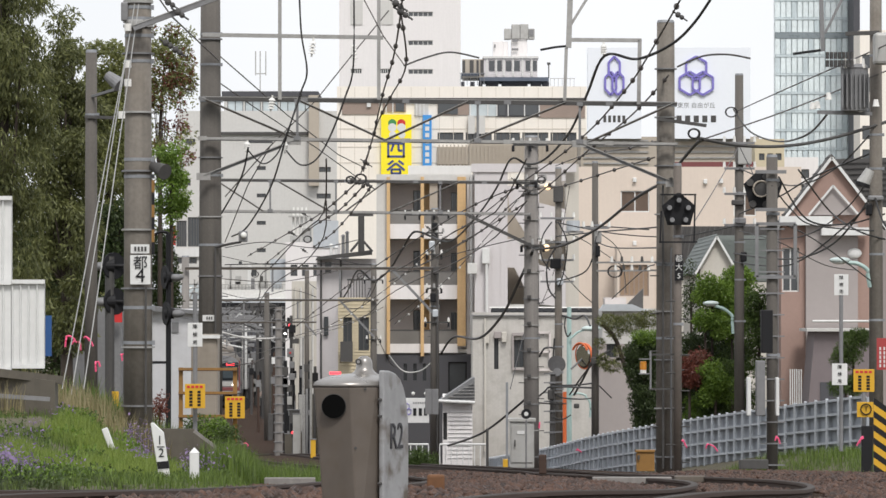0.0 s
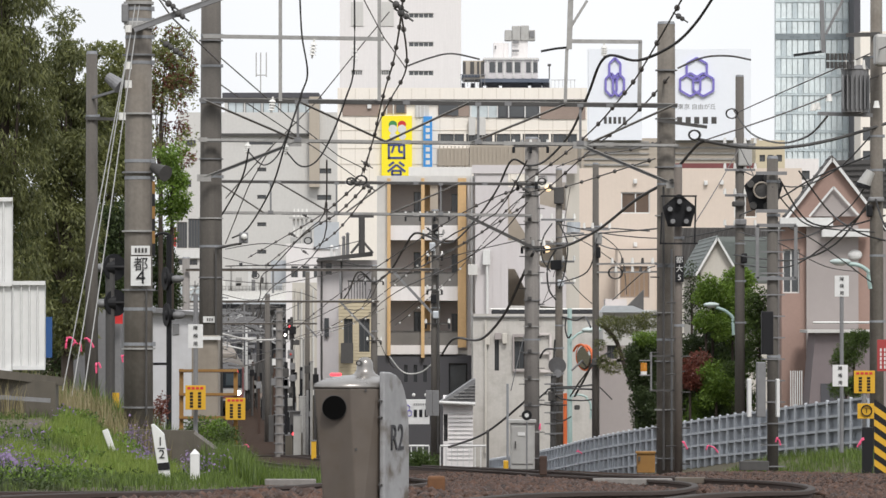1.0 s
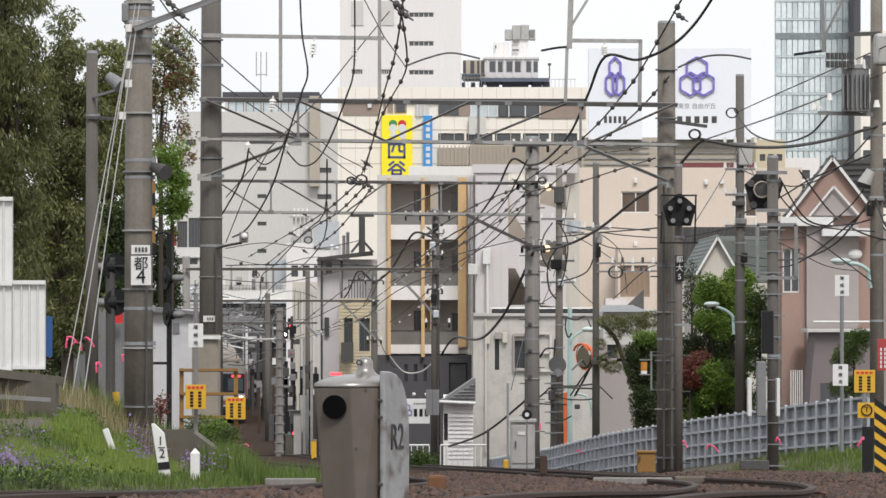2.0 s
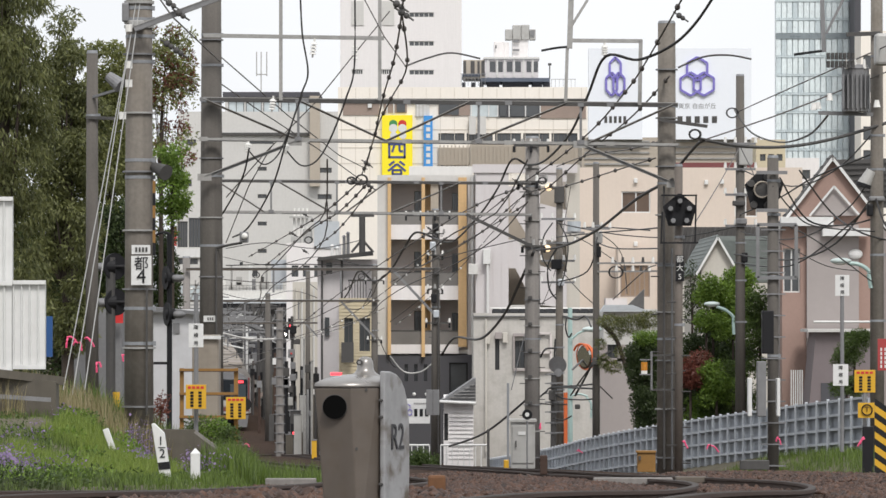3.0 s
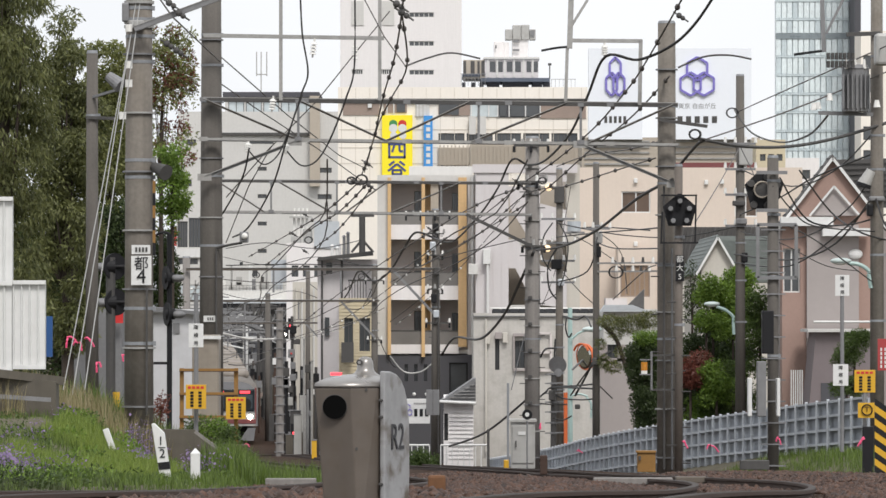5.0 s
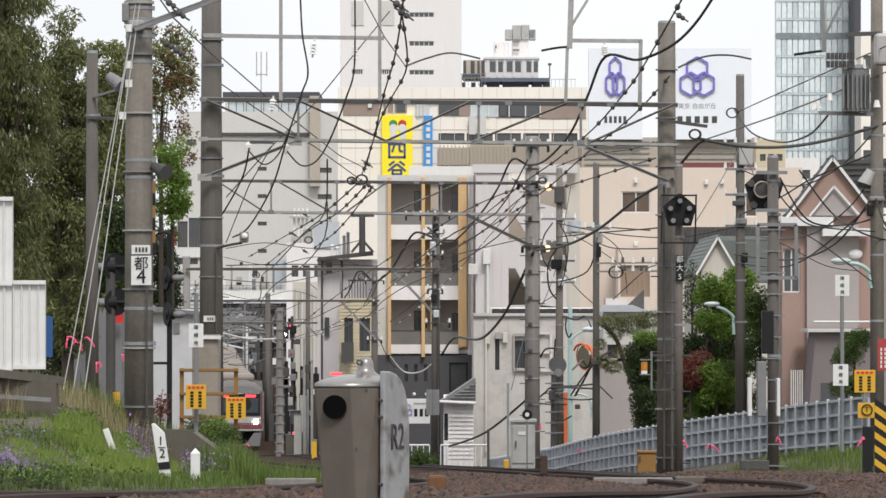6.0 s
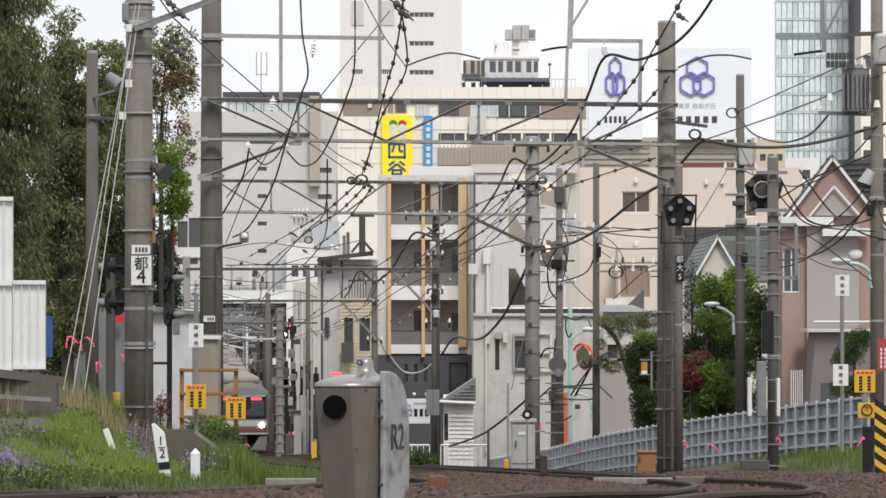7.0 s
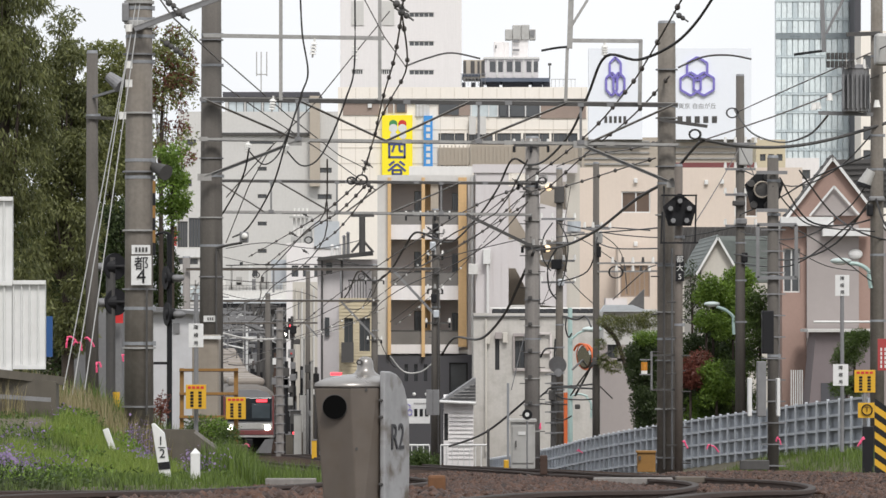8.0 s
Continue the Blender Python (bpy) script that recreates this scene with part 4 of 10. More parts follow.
part("main_block", slab(9.005, 11.929, 131.2, -3.25, 3.41, 6), MAUVE_WALL, gh)
for i in range(9):
    part("roof_course", span(bmn(), (10.189 + 0.11 * i, 130.86, 4.901 - 0.14 * i), (11.929, 130.86, 4.945 - 0.14 * i), 0.03, 0.02), ROOF_GREY, gh)
part("cream_bay", slab(9.329, 10.662, 129.8, -3.243, 3.302, 0.3), MAUVE_WALL, gh, "cream rendered bay")
part("gable_panel", plate([(9.431, 129.8, 3.534), (10.662, 129.8, 3.534), (10.026, 129.8, 4.244)], 129.8, 0.15), MAUVE_WALL, gh)
for a, b in (((10.018, 129.7, 4.285), (9.395, 129.7, 3.532)), ((10.018, 129.7, 4.285), (10.683, 129.7, 3.532))):
    part("gable_trim", span(bmn(), a, b, 0.05, 0.05), WHITE_PAINT, gh)
part("eave_band", slab(8.649, 9.994, 129.6, 3.269, 3.501, 0.4), WHITE_PAINT, gh)
part("eave_band", slab(9.704, 10.918, 129.4, 3.006, 3.208, 0.4), WHITE_PAINT, gh)
part("canopy_hood", ball(bmn(), (10.575, 129.8, 2.548), 0.17, 1.1, 0.6, 0.8, 12), WHITE_PAINT, gh)
part("garage_wall", plate([(9.181, 127, -1.308), (9.353, 127, 0.562), (10.996, 127, 0.562), (10.994, 127, -1.308)], 127, 2.5), GARAGE_WALL, gh)
part("coping", slab(9.142, 10.981, 126.8, 0.562, 0.633, 2.8), GREY_WALL, gh)
# flat charcoal sheet stands for the dark inside the garage
part("garage_opening", slab(9.48, 10.146, 126.97, -1.591, -0.713, 0.05), DARK_WALL, gh)
part("rail_pipe", rod(bmn(), (9.259, 126.5, 0.818), (10.671, 126.5, 0.818), 0.03), WHITE_PAINT, gh)
for i in range(6):
    x = 8.717 + i * 0.055
    part("gate_bar", rod(bmn(), (x, 126.8, -1.375), (x, 126.8, -0.385), 0.014, n=6), WHITE_PAINT, gh)

tiled = gable_house("tiled_house", 8.772, 9.886, 172, 184, -4.655, 3.595, 2.635, STUCCO, ROOF_GREEN, "house with green-grey roof and cream gable", 0.2)
part("long_roof", plate([(9.389, 176, 3.693), (12.1, 176, 3.693), (12.098, 176, 2.082), (10.134, 176, 2.082)], 176, 4), ROOF_GREEN, tiled)
for i in range(11):
    part("roof_course", span(bmn(), (9.462 + i * 0.09, 175.9, 3.573 - i * 0.14), (12.092, 175.9, 3.573 - i * 0.14), 0.03, 0.03), ROOF_GREEN, tiled)
back = block("old_house", 8.821, 13.062, 190, 200, -5.257, 2.796, STUCCO, "old house under a dark slate roof", "house", parapet=0.02, roof=ROOF_GREY)
part("slate_roof", plate([(8.591, 189.6, 4.232), (13.035, 189.6, 4.232), (13.034, 189.6, 2.793), (8.59, 189.6, 2.793)], 189.6, 5), ROOF_GREY, back)
for i in range(26):
    x = 8.671 + i * 0.169
    part("roof_ridge", rod(bmn(), (x - 0.22, 189.55, 2.792), (x, 189.55, 4.23), 0.035, n=6), ROOF_GREY, back)
block("low_house", 4.654, 6.629, 150, 158, -3.919, -0.406, MAUVE_WALL, "low mauve-grey house behind a cypress", "house", [(4.871, -0.49, 5.156, 0.096)], parapet=0.1)
gar = block("grey_annex", 6.339, 8.504, 200, 210, -5.592, 1.055, GREY_WALL, "grey house with a pitched slate porch", "house", parapet=0.1)
part("porch_roof", plate([(6.189, 199.5, 1.055), (8.148, 199.5, 1.055), (7.48, 199.5, 1.323), (6.367, 199.5, 1.323)], 199.5, 1.0), METAL_ROOF, gar)
part("roof_box", slab(6.435, 7.284, 200.2, 1.055, 1.591, 2), BROWN_WALL, gar)
part("slate_gable", plate([(7.066, 200.4, 1.055), (7.961, 200.4, 1.055), (7.961, 200.4, 1.95)], 200.4, 0.8), ROOF_GREY, gar)
brown_bay = block("bay_house", 10.206, 12.379, 295, 299.5, GROUND_FAR, 4.392, BEIGE_WALL, "beige bay with brown wooden shutters", "house",
                  [(10.338, 1.9, 12.05, 3.733)], glass=OLD_WOOD, frame_m=RECESS_BROWN, bars=5)

sd = block("siding_house", -4.764, -3.159, 232, 242, -6.663, 1.618, YELLOW_SIDING, "buttery yellow clapboard house with a balcony", "house",
           [(-4.531, -0.505, -4.117, 0.763), (-3.832, -0.764, -3.34, 0.763)], parapet=0.05, roof=ROOF_GREY)
for i in range(22):
    z = -1.747 + i * 0.155
    inside = -0.815 < z < 0.815
    runs = ((-4.764, -4.556), (-4.09, -3.857), (-3.314, -3.158))
    for a, b in runs if inside else ((-4.764, -3.158),):
        part("clapboard", box(bmn(), ((a + b) / 2, 231.985, z), (b - a, 0.03, 0.018)), YELLOW_SIDING, sd)
part("balcony_rail", slab(-4.65, -4.082, 231.5, -1.276, -0.346, 0.05), STEEL_DARK, sd)
for i in range(7):
    x = -4.302 + i * 0.129
    part("roof_railing_bar", rod(bmn(), (x, 232.2, 1.618), (x, 232.2, 2.498), 0.02, n=5), STEEL_DARK, sd)
part("roof_railing", slab(-4.354, -3.343, 232.2, 2.446, 2.524, 0.04), STEEL_DARK, sd)
an = block("white_annex", -6.318, -2.789, 255, 265, GROUND_FAR, 3.661, LILAC_WALL, "white rendered house with dark eaves", "house",
           [(-5.891, 2.95, -5.578, 3.519)], parapet=0.02, roof=ROOF_GREY)
part("dark_eave", plate([(-6.349, 254, 3.594), (-6.264, 254, 3.764), (-3.515, 254, 4.105), (-3.515, 254, 3.878)], 254, 1.2), STEEL_DARK, an)
for x in (-6.088, -5.092):
    part("downpipe", rod(bmn(), (x, 254.9, -3.165), (x, 254.9, 3.603), 0.05, n=8), STEEL_DARK, an)
part("side_window", slab(-5.943, -5.716, 254.8, -0.179, 0.759, 0.2), GLASS, an)
na = block("narrow_house", -9.203, -7.542, 310, 318, GROUND_FAR, 2.657, STUCCO, "narrow off-white house close beside the line", "house", parapet=0.2)
for i in range(4):
    x = -8.989 + i * 0.36
    part("pipe", rod(bmn(), (x, 309.8, -4.775), (x, 309.8, 2.483), 0.06, n=8), GREY_WALL if i % 2 else STUCCO, na)
cl = block("clapboard_shed", 0.018, 0.952, 158, 164, -4.187, -1.632, WHITE_WALL, "small white clapboard house with slate hip roof", "house",
           [(0.035, -2.953, 0.159, -2.108)], parapet=0.02)
for i in range(14):
    part("clapboard", box(bmn(), (0.564, 157.985, -3.517 + 0.13 * i), (0.741, 0.03, 0.02)), WHITE_PAINT, cl)
part("hip_roof", plate([(-0.123, 157.7, -1.75), (1.02, 157.7, -1.785), (1.02, 157.7, -1.011), (0.915, 157.7, -1.046)], 157.7, 3), STEEL, cl)
for i in range(7):
    part("roof_course", span(bmn(), (0.035 + 0.16 * i, 157.66, -1.713 + 0.1 * i), (1.02, 157.66, -1.713 + 0.1 * i), 0.05, 0.02), STEEL_PALE, cl)
part("gutter", rod(bmn(), (-0.105, 157.5, -1.729), (1.019, 157.5, -1.781), 0.05, n=8), WHITE_PAINT, cl)

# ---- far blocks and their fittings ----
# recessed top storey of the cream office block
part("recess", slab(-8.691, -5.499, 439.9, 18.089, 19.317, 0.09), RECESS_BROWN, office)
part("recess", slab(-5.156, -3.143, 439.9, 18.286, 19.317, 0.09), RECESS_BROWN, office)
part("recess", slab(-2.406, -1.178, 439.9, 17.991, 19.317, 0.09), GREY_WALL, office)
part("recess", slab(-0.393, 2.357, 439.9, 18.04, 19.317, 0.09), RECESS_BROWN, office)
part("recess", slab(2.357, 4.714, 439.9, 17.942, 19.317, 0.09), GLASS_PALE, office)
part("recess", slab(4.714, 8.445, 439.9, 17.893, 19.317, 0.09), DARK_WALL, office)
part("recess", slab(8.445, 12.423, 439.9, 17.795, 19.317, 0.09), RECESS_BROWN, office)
part("window", slab(-4.026, -3.29, 439.84, 18.335, 19.219, 0.05), GLASS, office)
part("window", slab(-0.344, 0.786, 439.84, 18.138, 19.12, 0.05), GLASS, office)
part("window", slab(4.91, 5.499, 439.84, 17.991, 19.12, 0.05), GLASS, office)
part("window", slab(5.843, 7.071, 439.84, 17.991, 19.12, 0.05), GLASS, office)
part("window", slab(7.218, 8.298, 439.84, 17.991, 19.12, 0.05), GLASS, office)
part("window", slab(0.786, 1.375, 439.84, 18.089, 19.169, 0.05), GLASS, office)
part("mullion", slab(-2.259, -2.16, 439.78, 17.942, 19.268, 0.1), WHITE_PAINT, office)
part("mullion", slab(-1.964, -1.866, 439.78, 17.942, 19.268, 0.1), WHITE_PAINT, office)
part("mullion", slab(-1.62, -1.522, 439.78, 17.942, 19.268, 0.1), WHITE_PAINT, office)
part("mullion", slab(2.406, 2.504, 439.78, 17.942, 19.268, 0.1), WHITE_PAINT, office)
part("mullion", slab(3.044, 3.143, 439.78, 17.942, 19.268, 0.1), WHITE_PAINT, office)
part("mullion", slab(3.928, 4.026, 439.78, 17.942, 19.268, 0.1), WHITE_PAINT, office)
part("mullion", slab(4.714, 4.812, 439.78, 17.942, 19.268, 0.1), WHITE_PAINT, office)
part("mullion", slab(5.696, 5.794, 439.78, 17.942, 19.268, 0.1), WHITE_PAINT, office)
part("mullion", slab(7.12, 7.218, 439.78, 17.942, 19.268, 0.1), WHITE_PAINT, office)
part("mullion", slab(8.396, 8.495, 439.78, 17.942, 19.268, 0.1), WHITE_PAINT, office)
part("mullion", slab(-4.91, -4.812, 439.78, 17.942, 19.268, 0.1), WHITE_PAINT, office)
part("mullion", slab(-4.321, -4.223, 439.78, 17.942, 19.268, 0.1), WHITE_PAINT, office)
part("wall_lamp", slab(-6.531, -6.187, 439.7, 18.727, 19.268, 0.15), WHITE_PAINT, office)
part("cornice", slab(-8.838, 12.57, 439.6, 19.341, 19.513, 0.4), STEEL_DARK, office)
ob_base = thing("sign_board", (-4.024, 439.6, 12.876), "tall yellow vertical advertising board", "sign", "sign boards")
part("panel", slab(-5.297, -2.649, 439.5, 12.85, 18.075, 0.5), SIGN_YELLOW, ob_base)
for cx, m in ((-4.32, SIGN_GREEN), (-3.53, RED_PAINT)):
    part("round_shape", rod(bmn(), (cx, 439.49, 17.3), (cx, 439.51, 17.3), 0.36, n=24), m, ob_base)
    part("round_shape", rod(bmn(), (cx, 439.475, 16.93), (cx, 439.505, 16.93), 0.37, n=24), WHITE_PAINT, ob_base)
    part("round_shape", rod(bmn(), (cx + 0.04, 439.465, 16.3), (cx + 0.04, 439.505, 16.3), 0.31, n=24), WHITE_PAINT, ob_base)
for xa, za, xb, zb in ((-4.76, 15.55, -3.23, 15.55), (-4.76, 14.42, -3.23, 14.42), (-4.67, 15.55, -4.66, 14.32), (-3.33, 15.55, -3.32, 14.32),
                       (-4.2, 15.5, -4.42, 14.86), (-3.78, 15.5, -3.77, 14.95), (-3.8, 14.93, -3.45, 14.93),
                       (-4.22, 14.06, -4.68, 13.72), (-3.78, 14.06, -3.32, 13.72), (-4.0, 13.84, -4.76, 13.22), (-4.0, 13.84, -3.24, 13.22),
                       (-4.4, 13.3, -3.6, 13.3), (-4.4, 12.95, -3.6, 12.95), (-4.38, 13.3, -4.37, 12.9), (-3.63, 13.3, -3.62, 12.9)):
    part("stroke", span(bmn(), (xa, 439.485, za), (xb, 439.485, zb), 0.04, 0.19), SIGN_NAVY, ob_base)
blue = thing("sign_board", (-1.423, 439.6, 13.612), "narrow blue vertical advertising board", "sign", "sign boards")
part("panel", slab(-1.67, -0.9, 439.5, 13.45, 18.026, 0.52), BLUE_SIGN, blue)
bars(blue, -1.46, -1.11, 439.48, 13.753, 17.679, 7, WHITE_PAINT)

pent = thing("roof_house", (5.276, 449, 20.71), "grey rooftop plant house on a dark steel deck", "plant room")
part("wall", slab(3.683, 8.411, 446, 21.556, 23.348, 6), LILAC_WALL, pent)
part("side_wall", slab(1.792, 3.683, 446.1, 21.556, 23.198, 6), TAN_WALL, pent)
part("roof_edge", slab(3.584, 8.511, 445.8, 23.273, 23.447, 6.4), GREY_WALL, pent)
part("window", slab(4.131, 4.629, 445.94, 22.153, 23.049, 0.08), GLASS, pent)
part("window", slab(4.828, 5.276, 445.94, 22.153, 23.049, 0.08), GLASS, pent)
part("window", slab(5.624, 6.122, 445.94, 22.153, 23.049, 0.08), GLASS, pent)
part("window", slab(6.321, 6.868, 445.94, 22.153, 23.049, 0.08), GLASS, pent)
part("window", slab(7.366, 7.764, 445.94, 22.153, 23.049, 0.08), GLASS, pent)
part("window", slab(7.963, 8.362, 445.94, 22.153, 23.049, 0.08), GLASS, pent)
part("louvre", slab(1.792, 2.041, 446.02, 21.805, 23.099, 0.1), STEEL_DARK, pent)
part("louvre", slab(2.439, 2.787, 446.02, 21.805, 23.099, 0.1), STEEL_DARK, pent)
part("louvre", slab(3.036, 3.235, 446.02, 21.805, 23.099, 0.1), STEEL_DARK, pent)
part("louvre", slab(3.384, 3.683, 446.02, 21.805, 23.099, 0.1), STEEL_DARK, pent)
part("pilaster", slab(3.882, 4.031, 445.9, 21.656, 23.298, 0.12), GREY_WALL, pent)
part("pilaster", slab(4.703, 4.853, 445.9, 21.656, 23.298, 0.12), GREY_WALL, pent)
part("pilaster", slab(5.375, 5.525, 445.9, 21.656, 23.298, 0.12), GREY_WALL, pent)
part("pilaster", slab(6.197, 6.346, 445.9, 21.656, 23.298, 0.12), GREY_WALL, pent)
part("pilaster", slab(7.018, 7.167, 445.9, 21.656, 23.298, 0.12), GREY_WALL, pent)
part("pilaster", slab(7.839, 7.988, 445.9, 21.656, 23.298, 0.12), GREY_WALL, pent)
part("deck_beam", slab(3.285, 9.407, 445.4, 21.257, 21.581, 7), DECK_BLUE, pent)
part("deck_beam", slab(1.692, 3.285, 445.4, 21.705, 21.904, 7), DECK_BLUE, pent)
part("pier", slab(1.692, 1.991, 447, 20.71, 21.257, 3), DARK_WALL, pent)
part("pier", slab(2.489, 2.887, 447, 20.71, 21.257, 3), DARK_WALL, pent)
part("pier", slab(3.235, 3.584, 447, 20.71, 21.257, 3), DARK_WALL, pent)
part("pier", slab(3.882, 4.977, 447, 20.71, 21.257, 3), DARK_WALL, pent)
part("pier", slab(5.276, 7.565, 447, 20.71, 21.257, 3), DARK_WALL, pent)
part("pier", slab(7.864, 8.76, 447, 20.71, 21.257, 3), DARK_WALL, pent)
part("pier", slab(8.859, 9.457, 447, 20.71, 21.257, 3), DARK_WALL, pent)
part("railing_post", slab(1.593, 1.637, 445.3, 20.859, 21.954, 0.05), STEEL, pent)
part("railing_post", slab(1.891, 1.936, 445.3, 20.859, 21.954, 0.05), STEEL, pent)
part("railing_post", slab(2.19, 2.235, 445.3, 20.859, 21.954, 0.05), STEEL, pent)
part("railing_post", slab(2.489, 2.533, 445.3, 20.859, 21.954, 0.05), STEEL, pent)
part("railing_post", slab(2.787, 2.832, 445.3, 20.859, 21.954, 0.05), STEEL, pent)
part("railing_post", slab(3.086, 3.131, 445.3, 20.859, 21.954, 0.05), STEEL, pent)
part("railing_post", slab(3.384, 3.429, 445.3, 20.859, 21.954, 0.05), STEEL, pent)
part("railing_post", slab(3.683, 3.728, 445.3, 20.859, 21.954, 0.05), STEEL, pent)
part("railing", slab(1.543, 3.783, 445.25, 21.894, 21.954, 0.05), STEEL, pent)
part("roof_lamp", slab(9.357, 9.457, 446, 21.556, 22.85, 0.1), STEEL_DARK, pent)
part("roof_lamp", slab(9.257, 9.556, 445.9, 22.701, 22.9, 0.3), STEEL_DARK, pent)
part("rail_post", slab(9.556, 9.591, 447, 20.511, 21.556, 0.04), STEEL_PALE, pent)
part("rail_post", slab(9.904, 9.939, 447, 20.511, 21.556, 0.04), STEEL_PALE, pent)
part("rail_post", slab(10.253, 10.288, 447, 20.511, 21.556, 0.04), STEEL_PALE, pent)
part("rail_post", slab(10.601, 10.636, 447, 20.511, 21.556, 0.04), STEEL_PALE, pent)
part("rail_post", slab(10.95, 10.985, 447, 20.511, 21.556, 0.04), STEEL_PALE, pent)
part("rail_post", slab(11.298, 11.333, 447, 20.511, 21.556, 0.04), STEEL_PALE, pent)
part("rail_post", slab(11.646, 11.681, 447, 20.511, 21.556, 0.04), STEEL_PALE, pent)
part("rail", slab(9.556, 11.746, 446.9, 21.506, 21.556, 0.04), STEEL_PALE, pent)
roofbits = thing("roof_units", (6.313, 450, 23.598), "white boxy cooling units stacked on the roof", "roof unit")
part("unit", slab(4.51, 5.411, 449, 23.447, 24.95, 1.6, 0.05), WHITE_WALL, roofbits)
part("unit", slab(5.411, 5.862, 449, 23.447, 24.9, 1.6, 0.05), WHITE_WALL, roofbits)
part("unit", slab(6.138, 7.566, 449, 23.447, 25.151, 1.6, 0.05), WHITE_WALL, roofbits)
part("unit", slab(6.163, 6.915, 448.8, 25.126, 26.429, 1.8, 0.05), PALE_BOX, roofbits)
part("unit", slab(6.94, 7.666, 448.8, 25.126, 26.454, 1.8, 0.05), PALE_BOX, roofbits)
part("unit", slab(5.512, 6.138, 448.8, 25.126, 26.053, 1.8, 0.05), PALE_BOX, roofbits)
part("unit", slab(7.691, 8.217, 448.8, 25.126, 26.053, 1.8, 0.05), PALE_BOX, roofbits)
part("grille", slab(6.213, 6.764, 448.7, 24.85, 25.101, 0.08), STEEL, roofbits)
part("grille", slab(6.163, 6.764, 448.7, 24.099, 24.299, 0.08), STEEL, roofbits)
part("grille", slab(4.61, 4.76, 448.7, 24.349, 24.65, 0.08), STEEL, roofbits)
part("grille", slab(7.741, 8.117, 448.7, 25.401, 25.953, 0.08), STEEL, roofbits)
for x0, x1, z0, z1, m in ((-0.442, 2.258, 13.765, 15.238, TAN_WALL), (2.356, 12.565, 13.372, 15.533, TAN_WALL)):
    solo("wall_panel", slab(x0, x1, 439.75, z0, z1, 0.2), m, ((x0 + x1) / 2, 439.8, z0), "tan panel on the cream office block", "wall panel", "wall panels")

for i in range(38):
    x = -0.3 + i * 0.335
    part("balcony_slat", slab(x, x + 0.1, 439.6, 13.45, 15.45, 0.1), TAN_WALL, office)
for x0 in (2.255, 3.138):
    solo("wall_panel", slab(x0, x0 + 0.6, 439.4, 16.403, 17.973, 0.3), GREY_WALL, (x0, 439.4, 16.403), "grey upright panel on the office block", "wall panel", "wall panels")

# roof parts of the grey block
gb = block("roof_storey", -21.582, -12.412, 501, 515, 20.338, 22.241, GREY_WALL, "set-back glazed top storey with dark roof edge", "building",
           grid(-21.247, 20.506, 1.565, 1.454, 5, 1.733), glass=GLASS_PALE, parapet=0.05)
part("roof_edge", slab(-21.788, -12.235, 500.6, 22.224, 22.727, 15), DARK_WALL, gb)
part("terrace", slab(-21.856, -12.211, 499.6, 18.388, 18.667, 0.5), STEEL_DARK, gb)
# darker tan in place of grey paints this wing's shade
part("shaded_wing", slab(-13.14, -12.138, 498.9, 13.35, 22.264, 1), TAN_WALL, gb)
ant = thing("roof_antenna", (-18.118, 504, 22.874), "slim white rooftop mobile antenna", "antenna")
for x in (-18.561, -18.111, -17.549):
    part("rod", rod(bmn(), (x, 504, 22.368 if x == -18.111 else 24.45), (x, 504, 26.871), 0.06, n=6), PALE_BOX, ant)
part("crossbar", rod(bmn(), (-18.569, 504, 24.619), (-17.556, 504, 24.619), 0.05, n=6), PALE_BOX, ant)

# hexagon logo boards
block("billboard_building", 11.009, 25.106, 401, 412, GROUND_FAR, 14.797, TAN_WALL, "tan building under rooftop billboards", "building", parapet=0.02)
for cx, x0, x1, w in ((13.615, 11.517, 15.758, 0.55), (20.088, 18.347, 24.374, 1.0)):
    lb = thing("billboard", (cx, 400, 14.718), "white rooftop billboard with purple interlaced hexagon logo", "billboard", "billboards")
    part("panel", slab(x0, x1, 400, 14.629, 21.822, 1.3), BILLBOARD, lb)
    for layer, (ox, oz) in enumerate(((0, 20.213), (-0.52 * w, 19.007), (0.52 * w, 19.007))):
        ring = [(cx + ox + 0.92 * w * math.sin(radians(60 * k)), 399.92 - 0.03 * layer, oz + 0.92 * math.cos(radians(60 * k))) for k in range(7)]
        for a, b in zip(ring, ring[1:]):
            part("logo_stroke", span(bmn(), a, b, 0.17, 0.17), PURPLE_INK, lb)
    if w < 1:
        bars(lb, cx - 1.6 * w, cx + 1.6 * w, 399.98, 17.219, 17.398, 5, STEEL, True)
    else:
        letters("place_name", "東京 自由が丘", 20.087, 399.99, 17.237, 0.48, STEEL, lb)
    bars(lb, cx - 1.7 * w, cx + 1.7 * w, 399.98, 15.924, 16.46, 5, STEEL_DARK, True)
    bm = bmn()
    for i in range(5):
        span(bm, (x0 - 0.3, 400.95, 12.708 + 0.45 * i), (x1 + 0.6, 400.95, 12.708 + 0.45 * i), 0.12, 0.13)
    part("louvre", bm, STEEL_PALE, lb)
red_roof = block("red_topped_house", 13.785, 19.856, 320, 328, GROUND_FAR, 10.029, CREAM_WALL, "cream building with dark red roof edge", "building", parapet=0.1)
part("red_edge", slab(13.598, 19.844, 319.8, 9.809, 10.452, 0.3), TRAIN_BAND, red_roof)
block("yellow_house", 21.021, 22.994, 340, 348, GROUND_FAR, 12.182, YELLOW_SIDING, "pale yellow building with small windows", "building",
      grid(21.287, 11.157, 0.379, 0.455, 3, 0.569))
